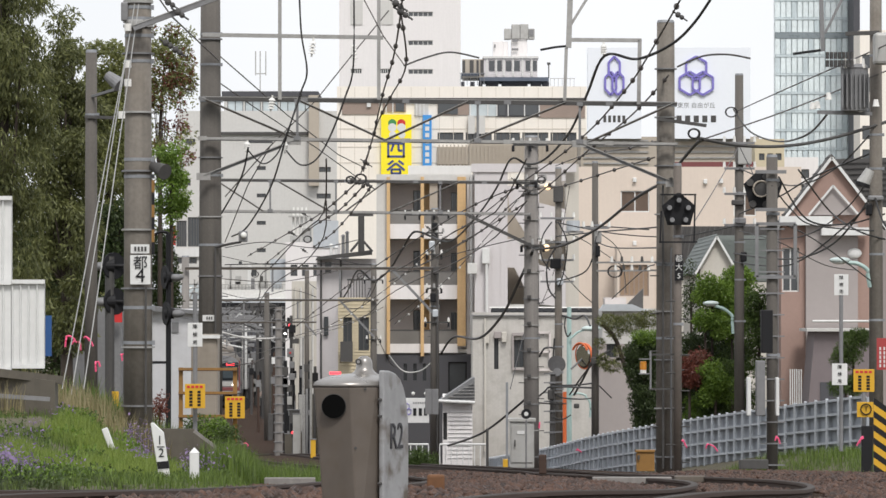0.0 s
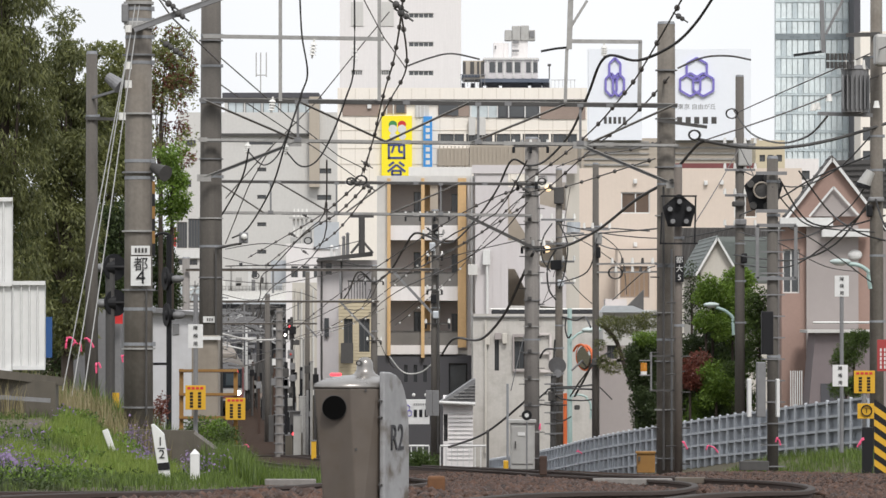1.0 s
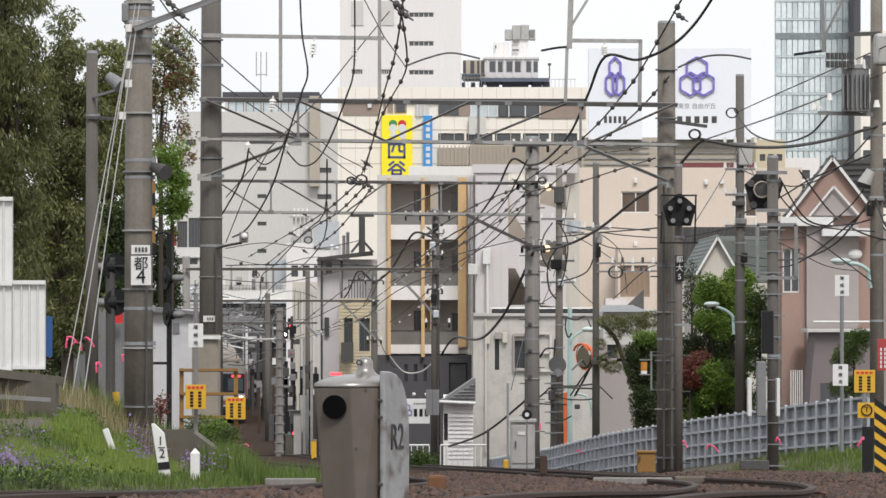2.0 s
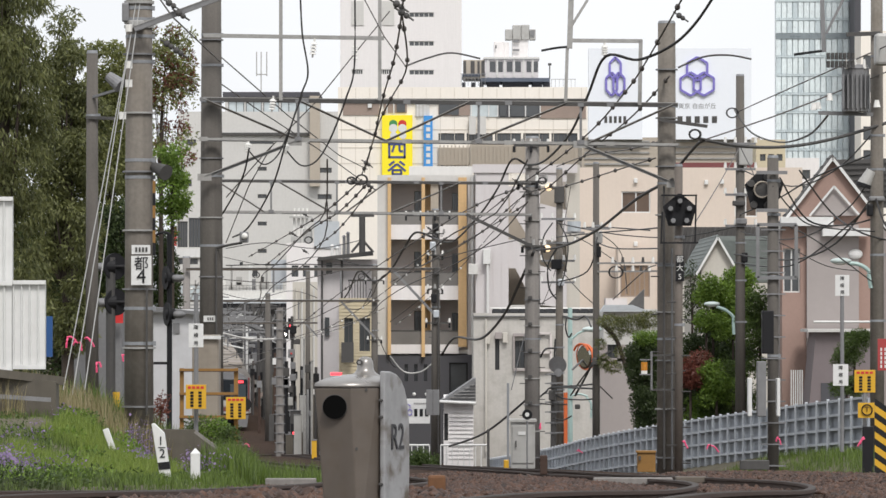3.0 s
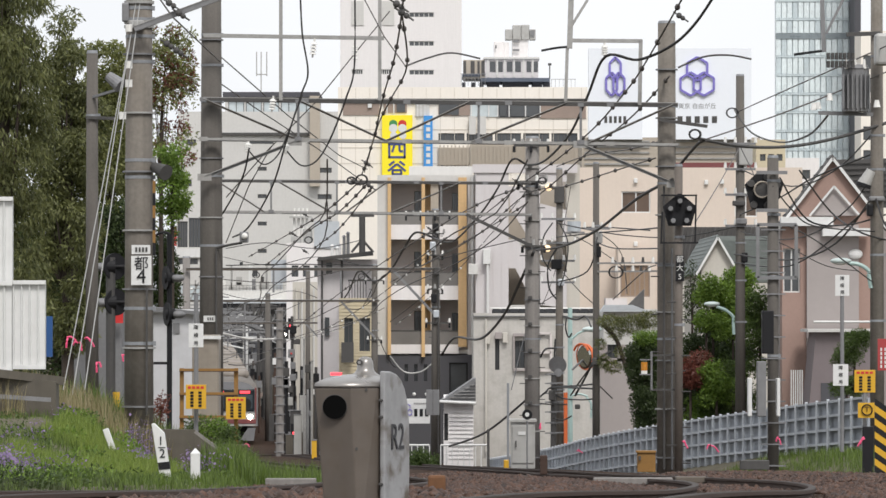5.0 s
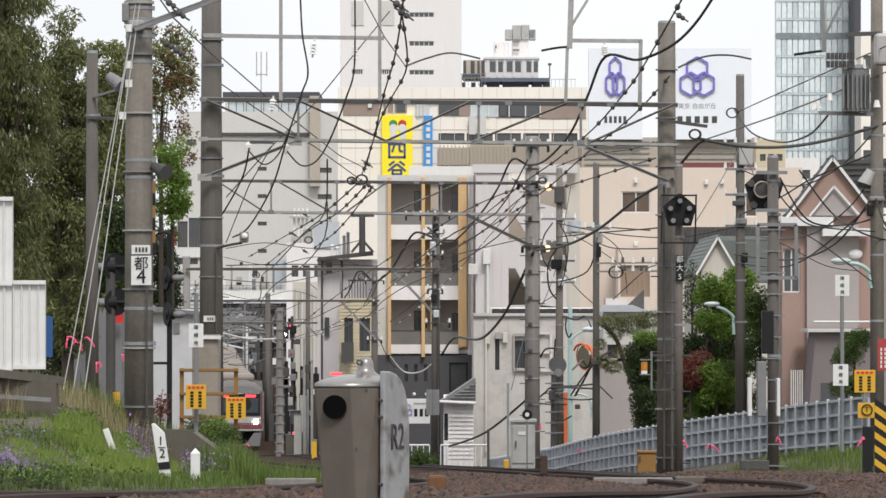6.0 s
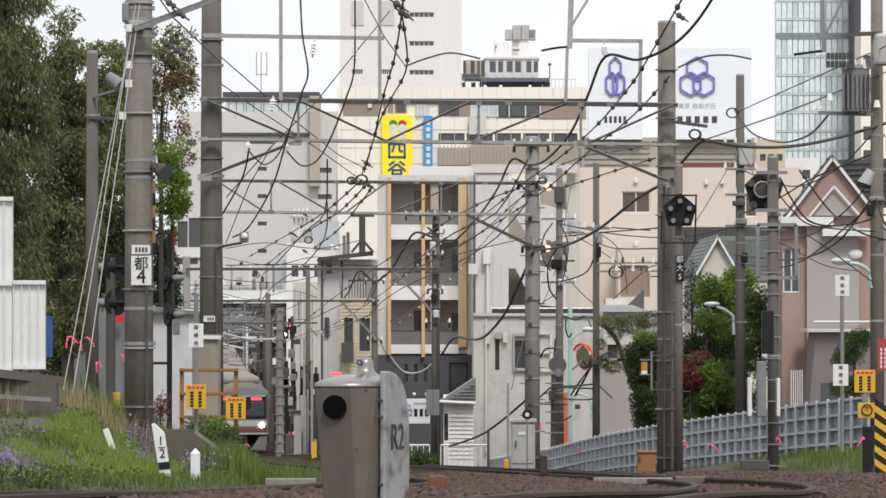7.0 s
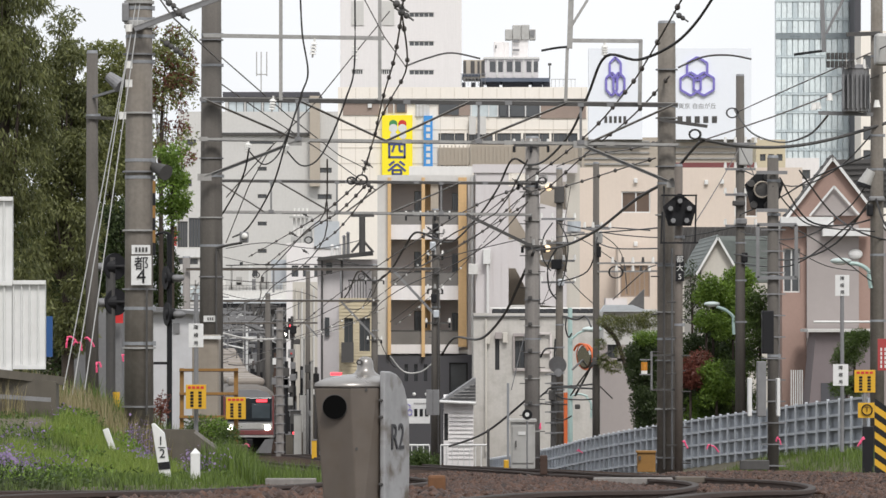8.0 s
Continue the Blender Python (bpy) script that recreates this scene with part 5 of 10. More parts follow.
block("white_building", 23.671, 26.014, 350, 360, GROUND_FAR, 11.257, WHITE_WALL, "white building behind the signal post", "building",
      grid(23.905, 9.108, 0.547, 0.625, 2, 0.937, 2, 1.094))
block("dark_tower_edge", 56.136, 56.983, 690, 700, GROUND_FAR, 55.043, DARK_WALL, "dark slim tower beside the glass tower", "tower block")
block("cream_tower", 53.68, 57.742, 650, 660, GROUND_FAR, 36.661, CREAM_WALL, "cream office tower with dark windows", "tower block",
      grid(53.97, 19.963, 2.176, 1.741, 1, 0, 5, 3.046))

# glass tower storeys
gt = thing("curtain_wall", (51.462, 699.6, 20.621), "rows of pale glass panes with white floor bands", "curtain wall", "buildings")
for r in range(11):
    z0 = 20.621 + r * 2.576
    part("floor_band", slab(45.98, 56.909, 699.5, z0, z0 + (0.8 if r == 7 else 0.3), 0.3), GLASS_BAND if r != 7 else GLASS_DIM, gt)
    for c in range(14):
        x0 = 46.058 + c * 0.773
        part("pane", slab(x0, x0 + 0.66, 699.6, z0 + (0.85 if r == 7 else 0.35), z0 + 2.55, 0.1), GLASS_BLUE if (c * 7 + r * 3) % 5 else GLASS_BAND, gt)

# tile joints on the cream office block
office_joints = thing("tile_joints", (1.768, 439.98, 12.886), "fine dark joints between large cream tiles", "wall joints", kind="structure")
for i in range(18):
    x = -8.838 + i * 1.227
    part("upright_joint", slab(x, x + 0.04, 439.97, 11.903, 17.946, 0.02), JOINT, office_joints)
    part("upright_joint", slab(x, x + 0.04, 439.97, 19.567, 20.46, 0.02), JOINT, office_joints)
for z in (12.394, 13.868, 15.243, 16.815):
    part("level_joint", slab(-9.034, 12.471, 439.96, z, z + 0.05, 0.02), JOINT, office_joints)

# ---- distant roofs down the line ----
rng = random.Random(12)
for i in range(34):
    y = 365 + 4.0 * i
    w = rng.uniform(1.6, 3.6)
    cx = line_x(360) + rng.uniform(-4.5, 7.5)
    zt = rng.uniform(-3.4, 0.9)
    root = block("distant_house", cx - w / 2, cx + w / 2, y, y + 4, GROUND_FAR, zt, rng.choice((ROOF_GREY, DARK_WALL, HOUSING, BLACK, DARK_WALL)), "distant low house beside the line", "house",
                 grid(cx - w * 0.38, zt - 1.5, w * 0.18, 0.8, 3, w * 0.29), parapet=0.1, roof=ROOF_GREY)
can = thing("platform_canopy", (-15.653, 420, 2.037), "long white-edged station platform canopy", "platform canopy")
part("roof", slab(-18.702, -12.609, 420, 2.02, 2.76, 5), PORCELAIN, can)
part("fascia", slab(-18.693, -12.603, 419.8, 1.70, 2.02, 4), METAL_ROOF, can)
for i in range(8):
    x = -18.468 + i * 0.82
    part("post", span(bmn(), (x, 420.5, -5), (x, 420.5, 2.037), 0.12), STEEL, can)
    part("strut", span(bmn(), (x, 420.4, -0.072), (x + 0.8, 420.4, 1.569), 0.08), STEEL, can)

# open framework of the station behind the bend
fw = thing("station_framework", (-15.203, 408, -5.272), "dark open steel framework of a distant station", "station structure")
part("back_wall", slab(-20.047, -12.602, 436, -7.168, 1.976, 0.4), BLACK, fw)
rngk = random.Random(7)
for pts, y, m in (([(-19.009, 1.004), (-15.857, 1.96), (-12.8, 1.196), (-12.8, 0.336), (-19.009, -0.046)], 428, ROOF_GREY),
                  ([(-18.832, 0.343), (-17.318, 0.816), (-14.668, 0.154), (-14.668, -0.793), (-18.832, -0.887)], 424, DARK_WALL),
                  ([(-15.783, 0.815), (-14.072, 1.29), (-12.645, 0.339), (-12.645, -0.802), (-15.783, -0.802)], 426, STEEL_DARK)):
    part("shed_roof", plate(pts, y, 3.0), m, fw)
part("fascia_line", span(bmn(), (-18.787, 423, 0.345), (-14.633, 423, 0.109), 0.1, 0.12), STEEL_PALE, fw)
part("fascia_line", span(bmn(), (-15.672, 425, 1.906), (-18.876, 425, 0.958), 0.1, 0.1), STEEL, fw)
for i in range(10):
    z = -5.272 + i * 0.72
    part("beam", span(bmn(), (-18.395, 408 + i, z), (-12.385, 408 + i, z + rngk.uniform(-0.3, 0.3)), 0.09, 0.08), rngk.choice((BLACK, STEEL_DARK, STEEL_DARK, STEEL)), fw)
for i in range(16):
    x = -18.3 + i * 0.38
    part("column", span(bmn(), (x, 406 + (i % 3), -6), (x, 406 + (i % 3), 1.2 - rngk.uniform(0, 3.5)), 0.09), rngk.choice((BLACK, STEEL_DARK, RAIL_RUST)), fw)
    part("strut", span(bmn(), (x, 405.5, -1.165 + rngk.uniform(-1.5, 1.5)), (x + rngk.uniform(0.6, 1.6), 405.5, 0.647 + rngk.uniform(-1.5, 1.0)), 0.055), rngk.choice((STEEL_PALE, WIRE_GREY, STEEL)), fw)
for i in range(70):
    x, z, y = rngk.uniform(-18.3, -12.6), rngk.uniform(-5.5, 0.6), rngk.choice((404, 407, 412))
    w, h = rngk.choice(((0.3, 0.2), (0.18, 0.5), (0.5, 0.16), (0.22, 0.24)))
    part("fitting", box(bmn(), (x, y - 0.3, z), (w, 0.3, h), bevel=0.02), rngk.choice((BLACK, BLACK, RAIL_RUST, WHITE_PAINT, BLACK, STEEL_PALE)), fw)
clutter = thing("roof_clutter", (-17.467, 455, 2.116), "pale rooftop pipes, boxes and railings", "roof unit")
part("fitting", slab(-19.904, -19.498, 455, 3.029, 3.842, 0.8, 0.02), PORCELAIN, clutter)
part("fitting", slab(-19.295, -17.467, 455, 2.928, 3.639, 0.8, 0.02), GREY_WALL, clutter)
part("fitting", slab(-18.584, -18.076, 455, 3.385, 4.147, 0.8, 0.02), PALE_BOX, clutter)
part("fitting", slab(-17.162, -16.857, 455, 2.928, 3.943, 0.8, 0.02), STEEL, clutter)
part("fitting", slab(-16.553, -15.639, 455, 3.029, 3.74, 0.8, 0.02), PALE_BOX, clutter)
part("fitting", slab(-16.299, -16.096, 455, 3.639, 4.147, 0.8, 0.02), STEEL_DARK, clutter)
part("fitting", slab(-15.233, -14.42, 455, 3.029, 4.35, 0.8, 0.02), METAL_ROOF, clutter)
part("fitting", slab(-19.904, -13.608, 455, 2.826, 2.979, 0.8, 0.02), WHITE_PAINT, clutter)
part("fitting", slab(-17.467, -17.162, 455, 2.928, 5.162, 0.8, 0.02), WHITE_PAINT, clutter)
part("fitting", slab(-14.42, -13.811, 455, 3.639, 5.162, 0.8, 0.02), METAL_ROOF, clutter)
part("fitting", slab(-15.944, -15.791, 455, 3.029, 5.365, 0.8, 0.02), STEEL_PALE, clutter)
part("fitting", slab(-19.092, -18.939, 455, 2.928, 5.162, 0.8, 0.02), STEEL_PALE, clutter)
part("deck", slab(-20.107, -13.506, 455, 1.862, 2.903, 4), GREY_WALL, clutter)
part("wall", slab(-20.094, -13.668, 457, -7, 1.814, 2), DARK_WALL, clutter)
part("railing_post", slab(-19.802, -19.762, 454.8, 2.928, 3.385, 0.05), STEEL_PALE, clutter)
part("railing_post", slab(-19.498, -19.457, 454.8, 2.928, 3.385, 0.05), STEEL_PALE, clutter)
part("railing_post", slab(-19.193, -19.153, 454.8, 2.928, 3.385, 0.05), STEEL_PALE, clutter)
part("railing_post", slab(-18.889, -18.848, 454.8, 2.928, 3.385, 0.05), STEEL_PALE, clutter)
part("railing_post", slab(-18.584, -18.543, 454.8, 2.928, 3.385, 0.05), STEEL_PALE, clutter)
part("railing_post", slab(-18.279, -18.239, 454.8, 2.928, 3.385, 0.05), STEEL_PALE, clutter)
part("railing_post", slab(-17.975, -17.934, 454.8, 2.928, 3.385, 0.05), STEEL_PALE, clutter)
part("railing_post", slab(-17.67, -17.629, 454.8, 2.928, 3.385, 0.05), STEEL_PALE, clutter)
part("railing_post", slab(-17.365, -17.325, 454.8, 2.928, 3.385, 0.05), STEEL_PALE, clutter)
part("railing_post", slab(-17.061, -17.02, 454.8, 2.928, 3.385, 0.05), STEEL_PALE, clutter)
part("railing_post", slab(-16.756, -16.715, 454.8, 2.928, 3.385, 0.05), STEEL_PALE, clutter)
part("railing_post", slab(-16.451, -16.411, 454.8, 2.928, 3.385, 0.05), STEEL_PALE, clutter)
part("railing_post", slab(-16.147, -16.106, 454.8, 2.928, 3.385, 0.05), STEEL_PALE, clutter)
part("railing_post", slab(-15.842, -15.801, 454.8, 2.928, 3.385, 0.05), STEEL_PALE, clutter)
part("railing_post", slab(-15.537, -15.497, 454.8, 2.928, 3.385, 0.05), STEEL_PALE, clutter)
part("railing_post", slab(-15.233, -15.192, 454.8, 2.928, 3.385, 0.05), STEEL_PALE, clutter)
part("railing_post", slab(-14.928, -14.887, 454.8, 2.928, 3.385, 0.05), STEEL_PALE, clutter)
part("railing_post", slab(-14.623, -14.583, 454.8, 2.928, 3.385, 0.05), STEEL_PALE, clutter)
part("railing_post", slab(-14.319, -14.278, 454.8, 2.928, 3.385, 0.05), STEEL_PALE, clutter)
part("railing_post", slab(-14.014, -13.973, 454.8, 2.928, 3.385, 0.05), STEEL_PALE, clutter)
part("railing_post", slab(-13.709, -13.669, 454.8, 2.928, 3.385, 0.05), STEEL_PALE, clutter)
part("railing", slab(-19.904, -13.608, 454.75, 3.334, 3.385, 0.05), STEEL_PALE, clutter)
# ramp with a pale handrail beyond the bend
ramp = thing("station_ramp", (-12.924, 352, -6.167), "concrete station ramp with a pale rose handrail", "ramp")
part("handrail", span(bmn(), (-13.553, 351, -5.52), (-12.299, 351, -4.501), 0.1, 0.26), RAMP_PAINT, ramp)
# dark bar added to draw the line of shade along the handrail
part("shade_edge", span(bmn(), (-13.553, 351.2, -5.206), (-12.378, 351.2, -4.266), 0.1, 0.18), STEEL_DARK, ramp)
for px_ in (-12.887, -12.573, -12.26):
    part("post", span(bmn(), (px_, 351.3, -6.538), (px_, 351.3, -4.893), 0.14), PALE_BOX, ramp)
part("bank", plate([(-14.142, -4.809), (-10.4, -2.445), (-10.4, -7.566), (-14.142, -7.566)], 353, 1.0), HOUSING, ramp)
# shop block and lattice seen beside the portal mast
far_shop = block("shop_block", -24.756, -22.396, 470, 478, GROUND_FAR, 10.488, GREY_WALL, "distant block with a dark glazed front", "building",
                 [(-24.651, 6.974, -23.707, 9.387), (-23.602, 6.974, -22.501, 9.702), (-24.546, 5.401, -22.763, 5.925)], parapet=0.1, bars=3)
part("white_band", slab(-24.861, -22.343, 469.7, 6.03, 6.817, 0.25), WHITE_PAINT, far_shop)
part("red_sign", slab(-24.914, -24.704, 469.4, 7.079, 8.863, 0.2), RED_PAINT, far_shop)
lattice = thing("station_lattice", (-20.266, 400, -2.025), "pale steel lattice of a distant station roof", "station structure")
for a, b in (((-21.337, 400, 3.109), (-19.105, 400, 3.109)), ((-21.337, 400, 2.35), (-19.105, 400, 2.439)), ((-21.337, 400, 1.546), (-19.105, 400, 1.546)), ((-21.069, 400, 1.323), (-20.087, 400, 3.332)), ((-20.266, 400, 1.323), (-19.284, 400, 3.332)), ((-21.248, 400, 3.332), (-20.623, 400, 2.261)), ((-20.801, 400, -2.917), (-20.801, 400, 3.421)), ((-19.551, 400, -2.917), (-19.551, 400, 3.51))):
    part("bar", span(bmn(), a, b, 0.12), STEEL_PALE, lattice)
part("roof_sheet", slab(-21.264, -19.201, 402, 1.863, 3.074, 0.3), GLASS_PALE, lattice)

for x0 in (-10.123, -6.748):
    solo("wall_panel", slab(x0, x0 + 1.35, 559.9, 32.67, 35.36, 0.2), GREY_WALL, (x0, 559.9, 32.67), "pale grey louvre panel on the tower", "wall panel", "wall panels")
# pale roofs between the blocks
ph = block("pale_house", -10.356, -6.879, 335, 343, GROUND_FAR, 5.287, WHITE_WALL, "white low building with cluttered roof", "building",
           grid(-10.02, 3.343, 0.449, 0.748, 4, 0.748), parapet=0.3)
part("blue_sheet", slab(-8.522, -6.877, 334.9, 5.211, 7.005, 1.5), METAL_ROOF, ph)
for x0, x1, z1 in ((-10.087, -9.449, 6.05), (-9.299, -8.7, 6.537)):
    part("roof_box", slab(x0, x1, 336, 5.224, z1, 1.2, 0.04), PALE_BOX, ph)
for i in range(4):
    x = -9.899 + 0.28 * i
    part("roof_tank", rod(bmn(), (x, 337, 5.975), (x, 337, 7.925), 0.1, 0.08, 10), PORCELAIN, ph)
part("tank_stage", slab(-10.215, -8.712, 336.5, 7.259, 7.372, 0.8), PALE_BOX, ph)
part("blue_gable", slab(-11.467, -10.26, 338, 2.986, 4.495, 3), METAL_ROOF, ph)
for x, z in ((11.413, 8.799), (16.534, 8.732), (15.597, 8.698), (11.413, 5.049)):
    vc = solo("wall_vent", box(bmn(), (x, 299.9, z), (0.22, 0.25, 0.28), bevel=0.04), WHITE_PAINT, (x, 299.9, z - 0.14), "small white vent hood on the beige wall", "vent", "wall vents")

rm = thing("roof_mast", (-4.085, 256, 4.014), "dark steel roof mast with a flat top plate", "mast")
part("post", rod(bmn(), (-4.085, 256, 4.014), (-4.086, 256, 5.843), 0.16, n=10), STEEL_DARK, rm)
part("top_plate", slab(-4.655, -3.484, 255.9, 5.841, 5.984, 0.5), STEEL_DARK, rm)
for x in (-4.628, -3.514):
    part("leg", span(bmn(), (x, 256, 4.042), (-4.085, 256, 4.7), 0.12), STEEL_DARK, rm)
for x, z0, z1, m in ((-5.019, 3.911, 4.828, STEEL), (-4.818, 3.911, 5.001, STEEL), (-5.622, 3.796, 4.369, WHITE_PAINT), (-5.363, 3.796, 4.255, WHITE_PAINT)):
    ob = solo("roof_vent", rod(bmn(), (x, 257, z0 - 0.3), (x, 257, z1), 0.1, 0.08, 10), m, (x, 257, z0 - 0.3), "metal vent pipe on a house roof", "vent", "roof vents")
    part("cowl", rod(bmn(), (x, 257, z1), (x, 257, z1 + 0.1), 0.13, 0.05, 10), m, ob)


# ---- foliage ----
tree("conifer_tree", -7.275, 84, -0.6, 9.358, (0.66, 1.2, 4.9), 42000, 0.11, NEEDLES, "tall dense drooping dark green conifer", 3, 170, 0.33, 1.0, slim=0.22)
tree("conifer_tree", -8.583, 88, -0.6, 8.472, (1.3, 1.3, 4.6), 16000, 0.13, NEEDLES, "tall dense drooping dark green conifer", 13, 130, 0.42, 0.9, slim=0.28)
tree("conifer_tree", -7.41, 100, -1.0, 7.185, (0.75, 1.0, 3.6), 30000, 0.11, NEEDLES, "slender dark green conifer", 5, 120, 0.3, 0.6, slim=0.33)
leafy = tree("broadleaf_tree", -7.743, 118, -2.0, 7.424, (0.72, 1.0, 3.4), 21000, 0.10, LEAVES_OLIVE, "leafy broadleaf tree behind the poles", 6, 130, 0.35, 0.3)
loose = tree("broadleaf_tree", -6.237, 112, -2.0, 7.415, (0.66, 0.9, 2.3), 1500, 0.09, LEAVES_OLIVE, "loose broadleaf tree with rusty new leaves and gaps", 16, 50, 0.22, 0.3, 0.07)
rngl = np.random.default_rng(21)
leaves("side_crown", [((-7.822 + rngl.uniform(-0.42, 0.42), 118 + rngl.uniform(-0.5, 0.5), 4.393 + 2.85 * q), (0.2, 0.2, 0.18)) for q in rngl.random(60)], 11000, 0.09, LEAVES_OLIVE, leafy, 0.2, 24)
upper = [((-6.05 + rngl.uniform(-0.5, 0.5), 112 + rngl.uniform(-0.5, 0.5), 5.663 + 1.65 * q), (0.17, 0.17, 0.15)) for q in rngl.random(46)]
leaves("upper_crown", upper, 3800, 0.085, LEAVES_OLIVE, loose, 0.2, 22)
leaves("rusty_leaves", upper[::2] + [((-5.987 + rngl.uniform(-0.3, 0.4), 112.2, 3.85 + 1.9 * q), (0.16, 0.16, 0.14)) for q in rngl.random(16)], 2600, 0.08, LEAVES_RUST, loose, 0.2, 23)
tree("broadleaf_tree", -5.773, 108, -2.0, 4.776, (0.34, 0.5, 1.0), 4200, 0.085, LEAVES_BRIGHT, "small bright green tree", 26, 44, 0.15, 0.2, trunk=0.06)
tree("hedge_tree", -6.327, 115, -2.0, 3.384, (0.27, 0.4, 1.6), 8000, 0.09, LEAVES_DARK, "dark evergreen hedge behind the alarm posts", 37, 50, 0.2, 0.2)
for x_, sd_ in ((-8.907, 61), (-8.244, 62), (-7.545, 63), (-7.043, 64)):
    tree("hedge_tree", x_, 108, -1.6, 3.571, (0.48, 0.4, 2.1), 13000, 0.09, LEAVES_DARK, "dense dark evergreen hedge behind the hoarding", sd_, 90, 0.27, 0.3)
tree("hedge_tree", -7.737, 112, -0.025, 3.35, (0.75, 0.6, 1.3), 9000, 0.10, LEAVES_DARK, "dark evergreen hedge behind the hut", 36, 60, 0.3, 0.2)
for x, z1, rr, n, m, lab, sd_, y, nc in ((7.362, 1.993, (0.42, 0.5, 0.36), 3800, LEAVES_BRIGHT, "bright green garden maple in new leaf", 8, 138, 12),
                                         (8.053, 2.213, (0.55, 0.5, 0.5), 5200, LEAVES_BRIGHT, "bright green garden tree in new leaf", 88, 138.5, 13),
                                         (7.151, 1.008, (0.5, 0.5, 0.3), 2600, LEAVES_BRIGHT, "low bright green garden branches", 98, 137.5, 9),
                                         (7.644, 1.411, (0.95, 0.6, 1.35), 15000, LEAVES_DARK, "dense dark green garden shrub", 18, 139.5, 60),
                                         (7.48, -0.271, (0.42, 0.4, 0.5), 3800, LEAVES, "green rounded shrub by the fence", 38, 136.5, 14),
                                         (6.931, -0.09, (0.34, 0.3, 0.35), 2600, LEAVES_RED, "dark red leafed garden shrub", 48, 136.8, 12),
                                         (6.59, -0.276, (0.4, 0.4, 0.7), 4200, LEAVES_DARK, "dark leafy shrub by the fence", 58, 137, 24),
                                         (6.89, 2.35, (0.3, 0.3, 0.75), 1100, LEAVES_DARK, "thin dark garden pine", 68, 140, 14),
                                         (6.858, 0.482, (0.55, 0.4, 1.6), 11000, LEAVES_DARK, "dense dark evergreen shrub down to the fence", 118, 138.4, 70),
                                         (7.97, 0.174, (0.6, 0.4, 1.45), 11000, LEAVES, "dense green evergreen shrub down to the fence", 128, 138.4, 70),
                                         (6.901, -1.27, (0.3, 0.3, 0.45), 2600, LEAVES_BRIGHT, "low bright green shrub by the fence", 138, 136.2, 16),
                                         (7.357, -0.571, (0.35, 0.3, 0.75), 4200, LEAVES, "green shrub by the fence", 148, 136.2, 26),
                                         (7.319, -0.382, (0.36, 0.35, 0.5), 4200, LEAVES_BRIGHT, "light green shrub by the fence", 158, 135.5, 18),
                                         (6.638, 0.009, (0.36, 0.3, 0.4), 3200, LEAVES_RUST, "reddish brown leafed garden shrub", 168, 135.8, 16),
                                         (7.901, 1.555, (0.45, 0.35, 0.7), 5200, LEAVES_BRIGHT, "bright green garden tree by the pole", 178, 138.0, 22),
                                         (8.577, 1.788, (0.4, 0.4, 1.2), 5200, LEAVES, "green shrub behind the signal post", 78, 137, 30)):
    tree("garden_shrub", x, y, ground_z(x, y), z1, rr, n, 0.085, m, lab, sd_, nc, 0.26, 0.1, 0.05, "shrub")
cy = thing("clipped_cypress", (5.112, 128, -2.327), "clipped dense dark cypress with bright top", "shrub", "trees and shrubs")
rngc = np.random.default_rng(3)
part("trunk", rod(bmn(), (5.112, 128, -2.469), (5.113, 128, 0.386), 0.08, 0.04), BARK, cy)
leaves("crown", [((5.114 + rngc.uniform(-0.34, 0.34), 128 + rngc.uniform(-0.3, 0.3), -1.541 + 1.9 * q), (0.2, 0.2, 0.2)) for q in rngc.random(70)] + [((5.071 + rngc.uniform(-0.2, 0.2), 128 + rngc.uniform(-0.2, 0.2), -2.327 + 0.85 * q), (0.17, 0.17, 0.17)) for q in rngc.random(26)], 33000, 0.06, LEAVES_DARK, cy, 0.2, 3)
leaves("new_growth", [((5.157 + rngc.uniform(-0.4, 0.4), 128 + rngc.uniform(-0.3, 0.2), 0.315 + rngc.uniform(-0.05, 0.18)), (0.2, 0.2, 0.14)) for q in range(22)], 4000, 0.05, LEAVES_BRIGHT, cy, -0.2, 4)
pine = thing("leaning_pine", (4.919, 132, -1.109), "leaning pine with bare trunk and dark flat needles", "tree", "trees and shrubs")
part("trunk", tube(bmn(), smooth([(4.978, 132, -0.962), (4.713, 132, -0.225), (4.507, 132, 0.364), (4.153, 132, 0.747)]), 0.055, 8), BARK, pine)
leaves("crown", [((4.36, 132, 0.805), (0.35, 0.4, 0.16)), ((4.949, 132, 0.732), (0.42, 0.4, 0.24)), ((4.507, 132, 0.511), (0.22, 0.3, 0.16)), ((4.094, 132, 0.216), (0.14, 0.2, 0.14)), ((4.433, 132, -0.373), (0.26, 0.3, 0.15)), ((5.391, 132, 0.835), (0.35, 0.3, 0.22)), ((4.183, 132, -0.225), (0.15, 0.2, 0.18)), ((4.654, 132, -0.004), (0.2, 0.2, 0.14))],
       5200, 0.085, NEEDLES, pine, -0.2, 6, 0.2)
for x, z, s in ((9.099, 0.375, 0.3), (8.825, -0.025, 0.32), (8.925, -0.649, 0.36)):
    tree("cloud_pruned_pine", x, 112, -2.023, z + s, (s * 1.1, s, s * 0.7), 2600, 0.07, LEAVES, "cloud-pruned garden pine pad", int(abs(z) * 100) + 50, 16, 0.14, -0.2, 0.04, "shrub", slim=0.25)


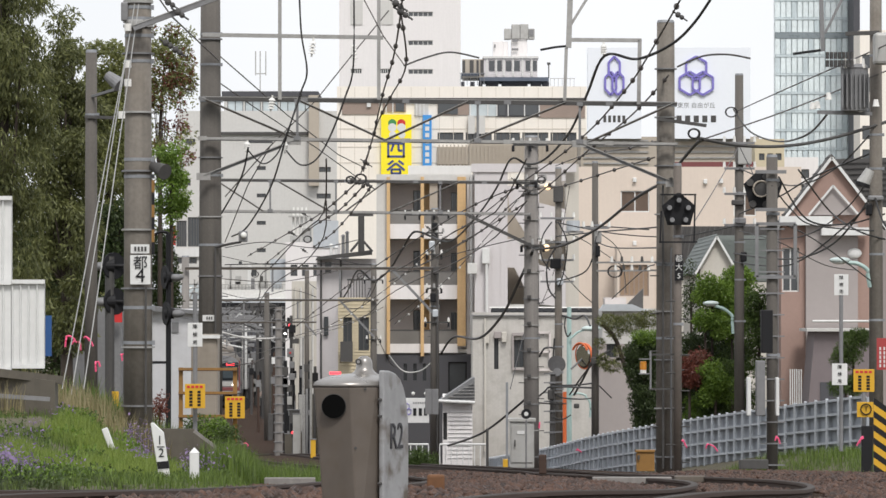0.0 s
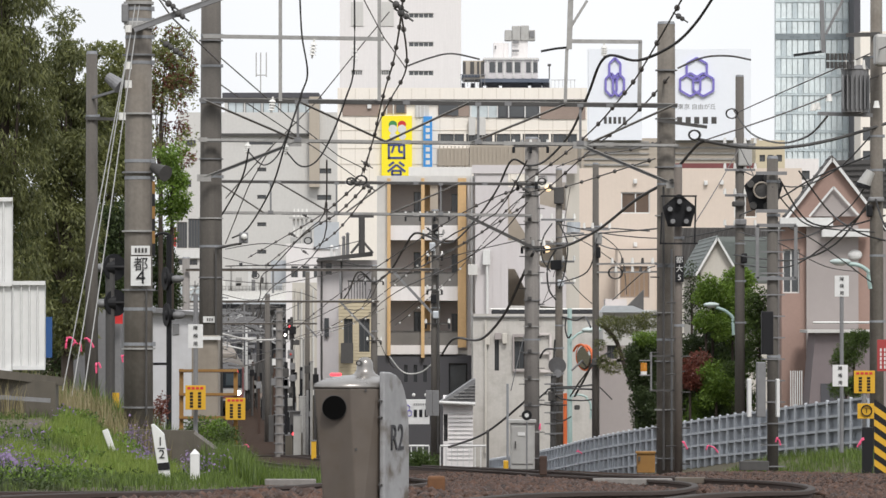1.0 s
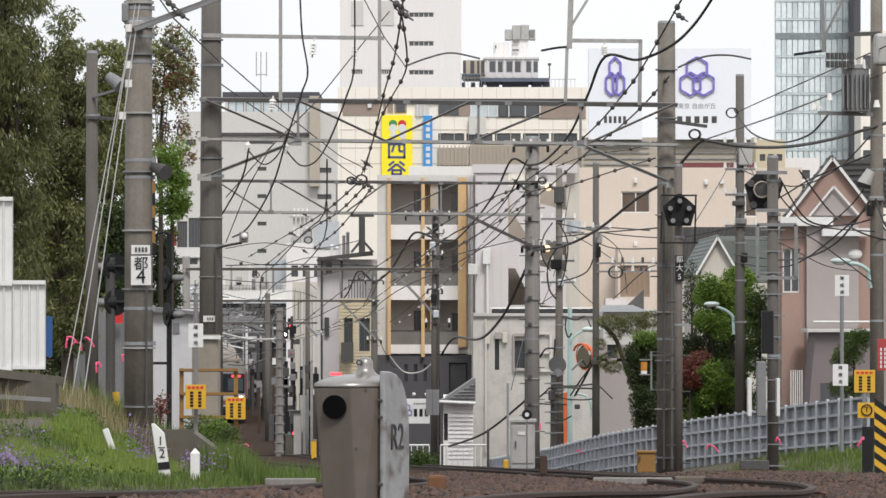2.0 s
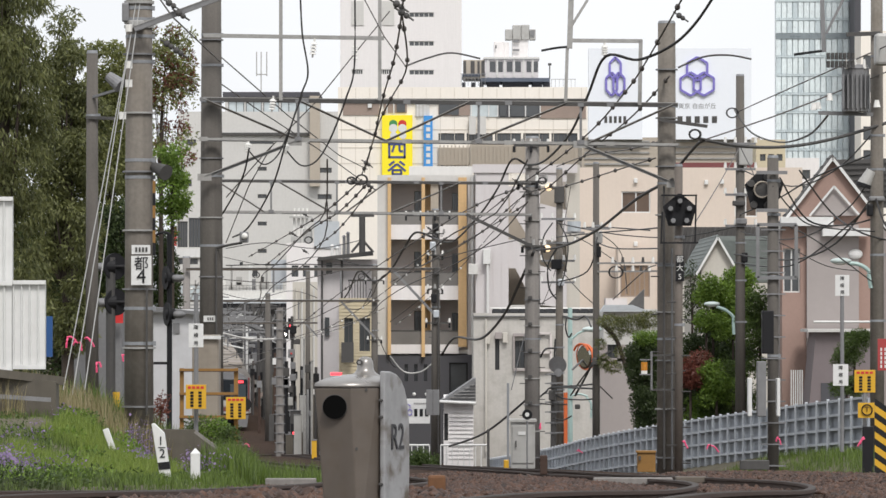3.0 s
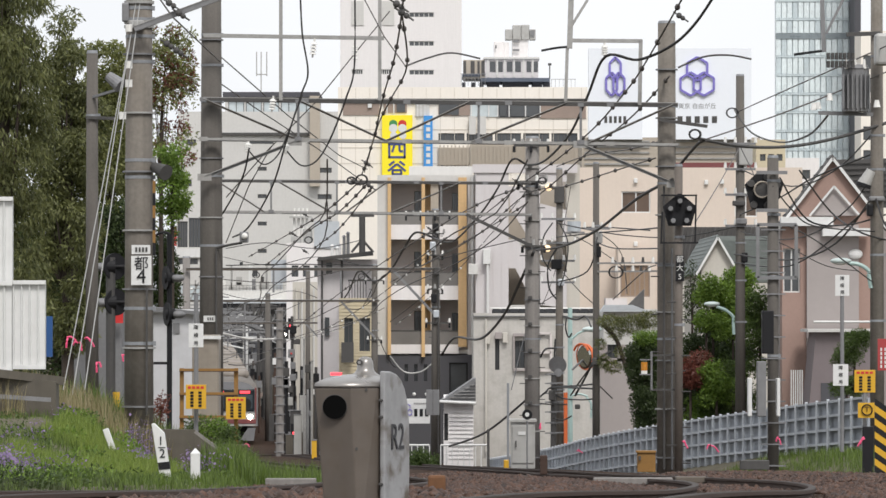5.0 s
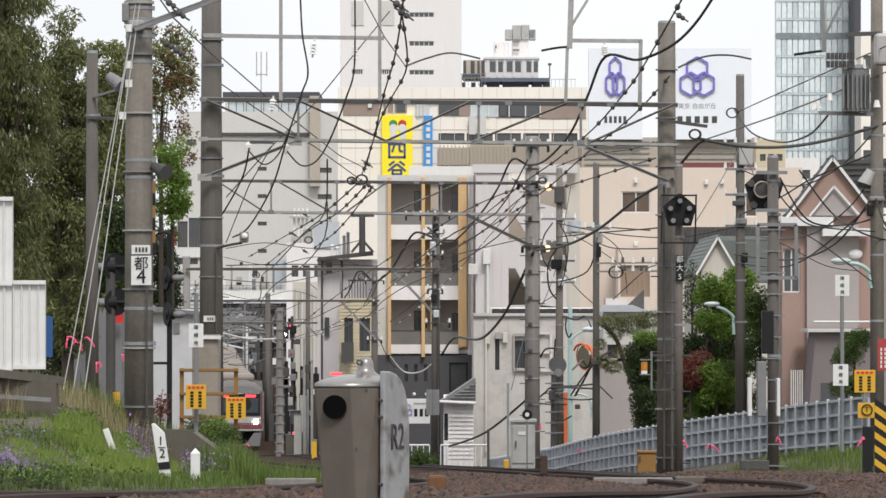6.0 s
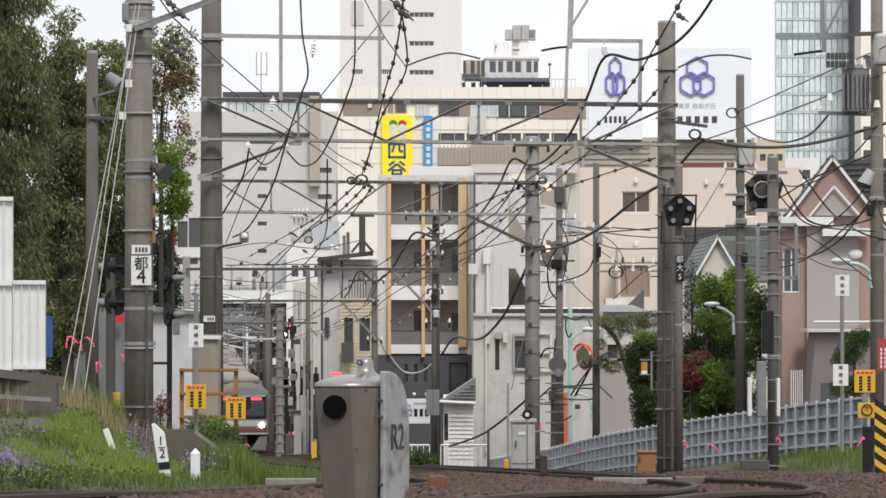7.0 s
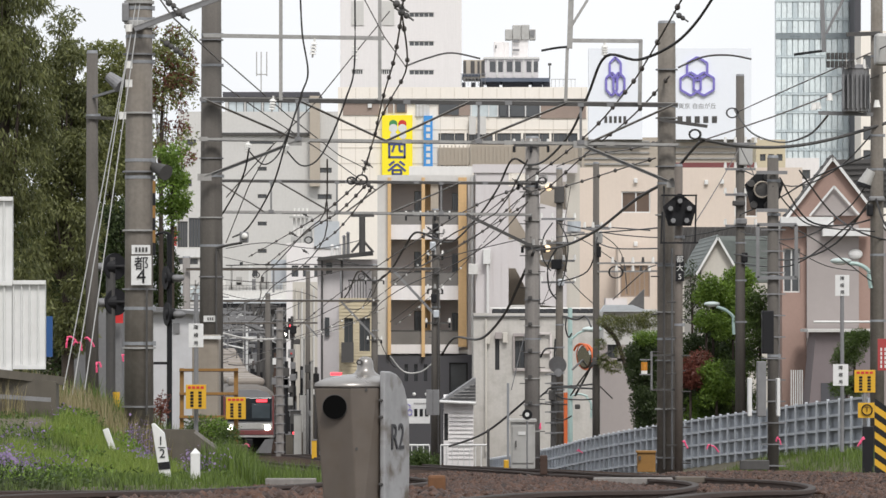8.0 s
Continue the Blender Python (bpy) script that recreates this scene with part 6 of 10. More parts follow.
def blades(name, n, x0, x1, y0, y1, low, high, width, material, label, seed, where=None, category="grass", along=False):
    """Grass blades or stalks standing on the ground, each bent by its own wind."""
    rng = np.random.default_rng(seed)
    y = rng.uniform(y0, y1, n)
    x = rng.uniform(x0, x1, n)
    if along:
        x = x + np.array([line_x(b) for b in y])
    patch = np.array([noise.noise((a * 0.8, b * 0.35, seed)) for a, b in zip(x, y)])
    keep = patch > (-0.25 if where is None else where)
    x, y, patch = x[keep], y[keep], patch[keep]
    n = len(x)
    z = np.array([ground_z(a, b) for a, b in zip(x, y)]) - 0.02
    h = rng.uniform(low, high, n) * (0.75 + 0.6 * np.clip(patch, -0.4, 0.6))
    a = rng.uniform(0, 6.28, n)
    lean = rng.uniform(0.05, 0.45, n) * h
    wv = np.stack([np.cos(a), np.sin(a), np.zeros(n)], -1) * width * rng.uniform(0.7, 1.3, (n, 1)) / 2
    lv = np.stack([np.cos(a + 1.57) * lean, np.sin(a + 1.57) * lean, np.zeros(n)], -1)
    p = np.stack([x, y, z], -1)
    up = np.stack([np.zeros(n), np.zeros(n), h], -1)
    v = np.stack([p - wv, p + wv, p + wv * 0.7 + up * 0.6 + lv * 0.35, p - wv * 0.7 + up * 0.6 + lv * 0.35, p + up + lv], 1)
    base = np.arange(n)[:, None] * 5
    f = np.concatenate([base + np.array([[0, 1, 2]]), base + np.array([[0, 2, 3]]), base + np.array([[3, 2, 4]])])
    ob = soup(name, v.reshape(-1, 3), f, material)
    return tagged(ob, label, category, kind="stuff"), p + up + lv


blades("grass", 40000, -6.5, -1.6, 46, 68, 0.04, 0.16, 0.009, GRASS, "tufted green grass on the trackside bank", 2)
blades("near_grass", 16000, -5.6, -3.0, 30, 50, 0.03, 0.12, 0.009, GRASS, "low weeds beside the near track", 21, along=True)
blades("tall_grass", 4200, -6.5, -4.0, 60, 72, 0.3, 0.6, 0.012, GRASS_DRY, "tall dry grass stalks on the bank", 5, 0.0)
blades("dry_bank_grass", 1500, -6.0, -4.0, 62, 70, 0.25, 0.62, 0.011, GRASS_DRY, "pale dry seeding grass stalks on the bank", 55, -0.1)
blades("bank_tall_grass", 5200, -6.4, -4.2, 67.2, 71.5, 0.2, 0.5, 0.012, GRASS, "tall green weeds round the pole feet", 51, -0.35)
blades("wheat_stalks", 60, -3.95, -3.55, 66, 67.5, 0.5, 0.85, 0.02, GRASS_DRY, "pale seed heads standing before the number pole", 73, -0.6)
blades("hut_weeds", 3600, -6.2, -3.9, 74, 92, 0.3, 0.7, 0.02, GRASS, "tall weeds in front of the hut", 52, -0.2)
blades("edge_grass", 9000, -3.6, -0.4, 56, 66, 0.05, 0.17, 0.010, GRASS, "rough grass beside the marker posts", 53, -0.3)
blades("crest_grass", 8000, -2.9, -0.6, 60, 80, 0.10, 0.32, 0.012, GRASS, "grass growing beside the near track", 6, -0.1)
blades("crest_weeds", 9000, -2.9, -1.35, 60, 73, 0.34, 0.62, 0.012, GRASS, "tall weeds hiding the foot of the far track", 57, -0.2)
blades("verge_grass", 16000, 4.5, 9.0, 74, 100, 0.06, 0.26, 0.012, GRASS, "green grass verge below the guard panels", 7)
blades("bright_grass", 20000, -4.5, -3.0, 49, 61, 0.08, 0.26, 0.008, GRASS_BRIGHT, "soft bright yellow-green grass on the bank", 71, -0.15)
blades("front_weeds", 15000, -5.4, -3.05, 32, 45, 0.04, 0.14, 0.012, GRASS_DARK, "dark low weeds beside the rail", 72, -0.2, along=True)
for x_, y_, z1_, rr_, n_, m_, lab_, sd_ in ((-3.482, 78, -0.571, (0.24, 0.25, 0.2), 1100, LEAVES_BRIGHT, "bright green weed bush by the barrier frame", 401),
                                      (-3.265, 77.5, -0.636, (0.2, 0.2, 0.18), 900, LEAVES, "green weed bush by the barrier frame", 402),
                                      (-3.76, 78.3, -0.589, (0.22, 0.25, 0.2), 900, LEAVES, "green weed bush by the sign post", 403),
                                      (-4.799, 86, -0.34, (0.12, 0.2, 0.24), 700, LEAVES_RUST, "brown withered shrub before the hut", 404)):
    tree("weed_bush", x_, y_, ground_z(x_, y_), z1_, rr_, n_, 0.05, m_, lab_, sd_, 16, 0.11, 0.1, 0.02, "shrub")
solo("cable_trough", box(bmn(), (-3.006, 74, -0.981), (0.314, 0.3, 0.248), bevel=0.015), EARTH, (-3.006, 74, -1.105), "old dark mossy concrete cable trough in the weeds", "cable trough")
solo("yellow_post", rod(bmn(), (-5.547, 86, -1.2), (-5.547, 86, -0.282), 0.06, n=12), YELLOW_PAINT, (-5.547, 86, -1.2), "short yellow painted post", "post")
weeds = thing("weed_patches", (-4.2, 54, ground_z(-4.2, 54)), "broad-leaved weeds in patches on the bank", "weeds", kind="stuff")
rngw = np.random.default_rng(77)
for nm, m, n in (("dark_weeds", LEAVES_DARK, 4200), ("bright_weeds", LEAVES_BRIGHT, 5200), ("green_weeds", LEAVES, 4600)):
    spots = []
    for _ in range(60):
        y = rngw.uniform(40, 64) if nm != "dark_weeds" else rngw.uniform(38, 50)
        x = {"dark_weeds": rngw.uniform(-6.2, -3.2), "bright_weeds": rngw.uniform(-4.6, -3.2), "green_weeds": rngw.uniform(-6.2, -2.2)}[nm]
        k = rngw.uniform(0.06, 0.14)
        spots.append(((x, y, ground_z(x, y) + k * 0.5), (k * 1.4, k * 1.4, k * 0.8)))
    tagged(leaves(nm, spots, n, 0.04, m, weeds, -0.3, 5, 0.5), kind="stuff")
stalk_spots = ((48, -4.3, -3.5, 43, 49), (13, -4.0, -3.7, 60, 65), (8, -3.55, -3.35, 56, 62), (9, -2.95, -2.55, 56, 63), (6, -2.75, -2.5, 52, 56), (8, -4.6, -4.2, 50, 60))
heads = np.concatenate([blades("flower_stalks", 2 * n, a, b, c, e, 0.16, 0.34, 0.007, GRASS, "thin stalks of violet wild flowers", 40 + n, -0.1, "flowers")[1] for n, a, b, c, e in stalk_spots])
rng2 = np.random.default_rng(9)
pts = np.repeat(heads, 12, 0) + rng2.normal(0, 0.045, (len(heads) * 12, 3))
a3 = rng2.normal(size=pts.shape) * 0.0085
b3 = rng2.normal(size=pts.shape) * 0.0085
v4 = np.stack([pts - a3, pts - b3, pts + a3, pts + b3], 1)
tagged(soup("flower_heads", v4.reshape(-1, 3), np.arange(len(pts) * 4).reshape(-1, 4), PETALS), "violet wild flower heads on the bank", "flowers", kind="stuff")


# ---- things beside the near track ----
def detector_box():
    """Grey crossing obstacle detector on a post: tapered housing, low domed cap with a boss, and a rounded lid on its side."""
    x, y, z0, z1 = -0.29, 17.05, 0.33, 0.848
    root = thing("obstacle_detector", (x, y, ground_z(x, y)), "grey cast metal crossing obstacle detector with round dark lens", "detector box")
    part("post", rod(bmn(), (x, y, ground_z(x, y) - 0.1), (x, y, z0 + 0.1), 0.07, n=16), STEEL, root)
    # plan of the housing at foot and shoulder: two front faces, the lid's side, the back
    lo = [(-0.389, 16.92), (-0.279, 16.87), (-0.221, 16.93), (-0.145, 17.10), (-0.20, 17.25), (-0.375, 17.25)]
    hi = [(-0.429, 16.92), (-0.306, 16.87), (-0.216, 16.93), (-0.140, 17.10), (-0.20, 17.27), (-0.405, 17.27)]
    n = len(hi)
    bm = bmn()
    a = [bm.verts.new((*p, z0)) for p in lo]
    b = [bm.verts.new((*p, z1 - 0.004)) for p in hi]
    for i in range(n):
        bm.faces.new((a[i], a[(i + 1) % n], b[(i + 1) % n], b[i]))
    bm.faces.new(a[::-1])
    bm.faces.new(b)
    bmesh.ops.recalc_face_normals(bm, faces=bm.faces)
    bmesh.ops.bevel(bm, geom=list(bm.edges), offset=0.006, segments=3, affect="EDGES", profile=0.5)
    part("housing", bm, GREY_METAL_BOX, root)
    # cap: a rolled rim and a low dome drawn up towards the boss
    xm, ym = -0.272, 17.06
    cap = bmn()
    rings = []
    for k, dz in ((1.005, -0.006), (1.012, 0.002), (0.985, 0.010), (0.90, 0.018), (0.74, 0.027), (0.52, 0.034), (0.30, 0.037)):
        rings.append([cap.verts.new((xm + (p[0] - xm) * k, ym + (p[1] - ym) * k, z1 + dz)) for p in hi])
    for p, q in zip(rings, rings[1:]):
        for i in range(n):
            cap.faces.new((p[i], p[(i + 1) % n], q[(i + 1) % n], q[i]))
    cap.faces.new(rings[0][::-1])
    cap.faces.new(rings[-1])
    bmesh.ops.recalc_face_normals(cap, faces=cap.faces)
    for f in cap.faces:
        f.smooth = True
    part("top_cap", cap, BOX_CAP, root, "worn metal top cap with sky brightness in its colour")
    # lens opening with a thin rim; a matte black disc paints the hole's darkness
    cx, cz = -0.361, 0.779
    bm = bmn()
    tube(bm, [(cx + 0.0405 * math.cos(radians(12 * k)), 16.877, cz + 0.0405 * math.sin(radians(12 * k))) for k in range(31)], 0.0014, 6)
    part("lens_rim", bm, STEEL_DARK, root)
    part("lens", rod(bmn(), (cx, 16.874, cz), (cx, 16.93, cz), 0.0395, n=32), BLACK_HOLE, root, "round black lens opening")
    # the lid lies on the side that turns away
    turn = radians(66)
    along, out = Vector((math.cos(turn), math.sin(turn), 0)), Vector((math.sin(turn), -math.cos(turn), 0))
    foot = Vector((-0.216, 16.93, 0)) + out * 0.004
    outline = [(0.0, 0.36), (0.0, 0.898), (0.055, 0.896), (0.10, 0.886), (0.135, 0.868), (0.163, 0.838), (0.186, 0.795), (0.199, 0.735), (0.203, 0.65), (0.202, 0.52), (0.195, 0.47), (0.17, 0.42), (0.12, 0.37)]
    lid = bmn()
    face = lid.faces.new([lid.verts.new(foot + along * u + Vector((0, 0, w))) for u, w in outline])
    g = bmesh.ops.extrude_face_region(lid, geom=[face])
    bmesh.ops.translate(lid, verts=[v for v in g["geom"] if isinstance(v, bmesh.types.BMVert)], vec=out * 0.02)
    bmesh.ops.recalc_face_normals(lid, faces=lid.faces)
    bmesh.ops.bevel(lid, geom=list(lid.edges), offset=0.006, segments=3, affect="EDGES", profile=0.5)
    part("side_lid", lid, LID_PAINT, root, "pale rounded side lid with stencilled code")
    at = foot + along * 0.098 + out * 0.0215 + Vector((0, 0, 0.672))
    mark = letters("stencil", "R2", *at, 0.125, STENCIL, root, 66)
    local = Matrix.Translation(at - BASE[root]) @ Matrix.Rotation(turn, 4, "Z")
    mark.data.transform(local @ Matrix.Diagonal((0.80, 1, 1, 1)) @ local.inverted())
    # hinges between housing and lid
    for zz in (0.80, 0.745, 0.52):
        part("hinge", box(bmn(), (-0.208, 16.92, zz), (0.014, 0.012, 0.008), rz=66, bevel=0.002), STEEL_DARK, root)
    # boss with its lifting eye
    bx, by = -0.262, 17.06
    bm = bmn()
    last = None
    for r, zz in ((0.060, 0.876), (0.046, 0.884), (0.034, 0.893), (0.028, 0.903), (0.0275, 0.918), (0.026, 0.930), (0.019, 0.940), (0.008, 0.945)):
        ring = [bm.verts.new((bx + r * math.cos(radians(18 * k)), by + r * math.sin(radians(18 * k)), zz)) for k in range(20)]
        if last:
            for k in range(20):
                bm.faces.new((last[k], last[(k + 1) % 20], ring[(k + 1) % 20], ring[k]))
        last = ring
    bm.faces.new(last)
    for f in bm.faces:
        f.smooth = True
    part("top_boss", bm, BOX_CAP, root)
    bm = bmn()
    tube(bm, [(-0.281 + 0.008 * math.cos(radians(30 * k)), 17.028, 0.926 + 0.008 * math.sin(radians(30 * k))) for k in range(13)], 0.003, 6)
    part("lifting_eye", bm, STEEL_DARK, root)
    for xx, yy, zz in ((-0.256, 16.900, 0.836), (-0.288, 16.874, 0.640)):
        part("screw", rod(bmn(), (xx, yy - 0.004, zz), (xx, yy + 0.02, zz), 0.0045, n=10), STEEL_DARK, root)
    return root


detector_box()

# marker posts
half = thing("distance_post", (-2.903, 53, -0.673), "leaning white concrete half-kilometre post with black foot", "marker post")
bm = plate([(-2.963, -0.651), (-2.848, -0.651), (-2.916, -0.183), (-3.022, -0.08), (-3.052, -0.083)], 53, 0.12)
bmesh.ops.bevel(bm, geom=list(bm.edges), offset=0.008, segments=2, affect="EDGES", profile=0.5)
part("post", bm, WHITE_PAINT, half)
part("black_foot", plate([(-2.972, -0.565), (-2.855, -0.556), (-2.865, -0.479), (-2.986, -0.491)], 52.992, 0.136), BLACK, half)
letters("figure", "1", -2.954, 52.994, -0.266, 0.13, BLACK, half, 0)
letters("figure", "2", -2.937, 52.994, -0.399, 0.13, BLACK, half, 0)
part("fraction_bar", slab(-2.981, -2.904, 52.992, -0.337, -0.328, 0.006), BLACK, half)
for x, zt, zb, w, rr in ((-2.64, -0.418, -0.737, 0.1, 0), (-3.819, -0.246, -0.517, 0.07, 20), (-4.887, -0.237, -0.462, 0.08, 0)):
    y = 54 if w == 0.1 else 58
    bm = bmn()
    box(bm, (x, y, (zt + zb) / 2), (w, w, zt - zb), ry=-rr, bevel=0.01)
    ob = solo("boundary_post", bm, WHITE_PAINT, (x, y, zb), "short white concrete boundary post in grass", "marker post", "boundary posts")
    if w == 0.1:
        bm = bmn()
        rod(bm, (x, y, zt - 0.005), (x, y, zt + 0.05), 0.075, 0.006, 4)
        bmesh.ops.rotate(bm, cent=(x, y, zt), matrix=Matrix.Rotation(radians(45), 3, "Z"), verts=bm.verts)
        part("cap", bm, WHITE_PAINT, ob)
kerb = thing("trackside_kerb", (-3.784, 66, -0.483), "old weathered concrete trough edge in the weeds", "kerb")
part("edge_wall", plate([(-4.703, 66.5, -0.443), (-3.257, 66.5, -0.465), (-3.256, 66.5, -0.977), (-4.703, 66.5, -0.977)], 66.5, 0.16), HOUSING, kerb)
part("sloping_edge", plate([(-3.232, 66, -0.461), (-2.768, 66, -0.829), (-2.768, 66, -1.108), (-3.232, 66, -1.108)], 66, 0.16), HOUSING, kerb)
part("pipe", span(bmn(), (-3.222, 65.8, -0.471), (-2.774, 65.8, -0.808), 0.05, 0.04), CONCRETE_LIGHT, kerb)
wallc = thing("bank_wall", (-5.063, 61, 0.079), "old stained concrete ledge on the bank", "low wall")
part("coping", span(bmn(), (-5.744, 61, 0.385), (-4.693, 61.5, 0.249), 0.5, 0.1), HOUSING, wallc)
part("face", plate([(-5.743, 61, -0.193), (-4.668, 61, -0.193), (-4.669, 61, 0.243), (-5.744, 61, 0.365)], 61.1, 0.5), HOUSING, wallc)
part("rail_ledge", span(bmn(), (-5.715, 60.7, 0.098), (-4.707, 60.8, 0.028), 0.1, 0.05), STEEL, wallc)


def hoarding(x0, x1, y, z0, z1, n, label):
    root = thing("hoarding_panel", ((x0 + x1) / 2, y, z0), label, "hoarding", "hoarding panels")
    w = (x1 - x0) / n
    for i in range(n):
        a = x0 + i * w
        outline = [(a, 0), (a + w * 0.1, 0), (a + w * 0.2, 0.035), (a + w * 0.9, 0.035), (a + w, 0), (a + w, 0.06), (a, 0.06)]
        bm = bmn()
        lo = [bm.verts.new((p, y + q, z0)) for p, q in outline]
        hi = [bm.verts.new((p, y + q, z1)) for p, q in outline]
        for k in range(7):
            bm.faces.new((lo[k], lo[(k + 1) % 7], hi[(k + 1) % 7], hi[k]))
        bm.faces.new(hi)
        bmesh.ops.recalc_face_normals(bm, faces=bm.faces)
        part("corrugated_sheet", bm, WHITE_PAINT, root)
    part("top_rail", span(bmn(), (x0, y, z1), (x1, y, z1), 0.05, 0.05), WHITE_PAINT, root)
    part("bottom_rail", span(bmn(), (x0, y, z0), (x1, y, z0), 0.05, 0.05), WHITE_PAINT, root)


hoarding(-6.026, -5.308, 62.5, 0.368, 2.481, 6, "tall white corrugated steel hoarding panel")
hoarding(-5.266, -4.864, 62, 0.408, 1.446, 4, "lower white corrugated steel hoarding panel")
hoarding(-5.701, -5.272, 62, 0.374, 1.432, 4, "lower white corrugated steel hoarding panel")
solo("blue_banner", slab(-5.014, -4.935, 64, 0.515, 1.029, 0.04), BANNER_BLUE, (-4.977, 64, 0.515), "narrow blue banner beside the hoarding", "banner")

# number plate and fittings of the sign pole
np_ = thing("number_plate", (-4.094, 68.7, 1.445), "white enamel pole plate with black characters", "sign")
part("plate", slab(-4.233, -3.957, 68.72, 1.445, 1.844, 0.012, 0.003), WHITE_PAINT, np_)
letters("characters", "都", -4.094, 68.71, 1.729, 0.20, BLACK, np_)
letters("figure", "4", -4.094, 68.71, 1.56, 0.27, BLACK, np_)
sp_ = thing("small_plate", (-4.102, 68.7, 1.867), "small white plate with worn marks", "sign")
part("plate", slab(-4.226, -3.973, 68.72, 1.867, 1.99, 0.012), WHITE_PAINT, sp_)
bars(sp_, -4.186, -4.002, 68.71, 1.897, 1.959, 4, STEEL_DARK, True)


def mast_arm(name, a, b, w, material, label, category="bracket"):
    return solo(name, span(bmn(), a, b, w, w), material, a, label, category, "pole brackets")


def alarm_lamp(c, r, face=1):
    """Crossing alarm lamp: dark disc with hood."""
    root = thing("alarm_lamp", c, "black hooded crossing alarm lamp", "signal lamp", "alarm lamps")
    c = Vector(c)
    n = Vector((0.62 * face, 0.78, 0)) if face < 0 else Vector((0.94, 0.34, 0))
    part("disc", rod(bmn(), c - n * 0.02, c + n * 0.02, r * 1.1, n=24), BLACK, root)
    part("stem", rod(bmn(), c, c + Vector((0.07 * face, 0, 0)), 0.04, n=8), BLACK, root)
    bm = bmn()
    rod(bm, c, c + Vector((face * r * 0.7, -0.03, 0)), r * 0.6, r * 0.5, 16)
    part("housing", bm, BLACK, root)
    bm = bmn()
    ball(bm, c + Vector((face * r * 1.05, -0.06, -r * 0.05)), r * 0.48, 1.5, 0.9, 0.75, 14)
    for f in bm.faces:
        f.smooth = True
    part("hood", bm, STEEL, root)
    part("clamp", rod(bmn(), c, c - Vector((0.3 * face if face < 0 else -0.06, 0, 0)), 0.035, n=8), BLACK, root)


for c, r, f in (((-6.16, 95, 1.927), 0.23, -1), ((-6.138, 95, 1.259), 0.23, -1), ((-5.195, 95, 1.715), 0.2, 1), ((-5.173, 95, 1.036), 0.2, 1)):
    alarm_lamp(c, r, f)
for x, zt, zb, d in ((-5.131, 2.531, -0.966, 95), (-6.234, 2.1, -0.755, 95)):
    ob = solo("alarm_post", rod(bmn(), (x, d, zb - 0.5), (x, d, zt), 0.05 if x > -5.5 else 0.09, n=12), BLACK if x > -5.5 else STEEL_DARK, (x, d, zb), "black steel crossing alarm post", "signal post", "alarm posts")
solo("post_bracket", tube(bmn(), smooth([(-5.132, 95, 2.478), (-5.153, 95, 2.552), (-5.291, 95, 2.563), (-5.407, 95, 2.499)]), 0.03), BLACK, (-5.132, 95, 2.478), "curved black steel bracket", "bracket", "pole brackets")
mast_arm("post_bracket", (-5.469, 95, 0.114), (-5.109, 95, 0.114), 0.05, BLACK, "flat black steel bracket")
lamp1 = thing("loudspeaker", (-3.832, 68.8, 3.004), "grey horn loudspeaker on the pole", "loudspeaker")
part("horn", rod(bmn(), (-3.938, 68.9, 3.061), (-3.758, 68.7, 2.971), 0.06, 0.11, 18), STEEL_DARK, lamp1)
part("bracket", span(bmn(), (-3.974, 69, 3.118), (-3.907, 68.9, 3.069), 0.04), STEEL_DARK, lamp1)
tape = thing("reflective_strip", (-3.924, 68.8, 2.252), "yellow and black reflective conduit strip", "conduit")
for i in range(6):
    part("stripe", slab(-3.947, -3.908, 68.8, 1.852 + i * 0.169, 2.021 + i * 0.169, 0.03), (BLACK, OCHRE_PAINT)[i % 2], tape)
flood = thing("floodlight", (-5.107, 79, 4.628), "grey floodlight on the slim pole", "floodlight")
part("head", rod(bmn(), (-5.222, 79, 4.76), (-5.021, 78.9, 4.606), 0.08, 0.12, 14), STEEL, flood)
part("arm", span(bmn(), (-5.523, 79.92, 4.472), (-5.058, 79.2, 4.566), 0.04), STEEL, flood)
mast_arm("post_bracket", (-5.637, 79.9, 4.15), (-5.173, 79.9, 4.132), 0.05, STEEL_DARK, "dark steel cross arm")
# guy wires
for a, b in (((-4.162, 68.9, 5.408), (-4.83, 66, -0.004)), ((-4.109, 68.9, 5.408), (-4.668, 66, 0.069)), ((-4.247, 68.9, 4.869), (-4.948, 66, 0.069))):
    g = cable("guy_wire", sag(a, b, 0.02, 4), 0.008, "taut pale steel guy wire with white insulators", WIRE_GREY, "guy wire", group="guy wires")
for p in ((-4.259, 68.6, 4.93), (-4.252, 68.5, 4.427), (-4.246, 68.4, 4.17), (-4.317, 68.2, 3.727)):
    solo("guy_insulator", rod(bmn(), Vector(p) - Vector((0, 0, 0.05)), Vector(p) + Vector((0, 0, 0.05)), 0.05, n=10), PORCELAIN, p, "white porcelain guy wire insulator", "insulator", "guy insulators")
rngp = random.Random(4)
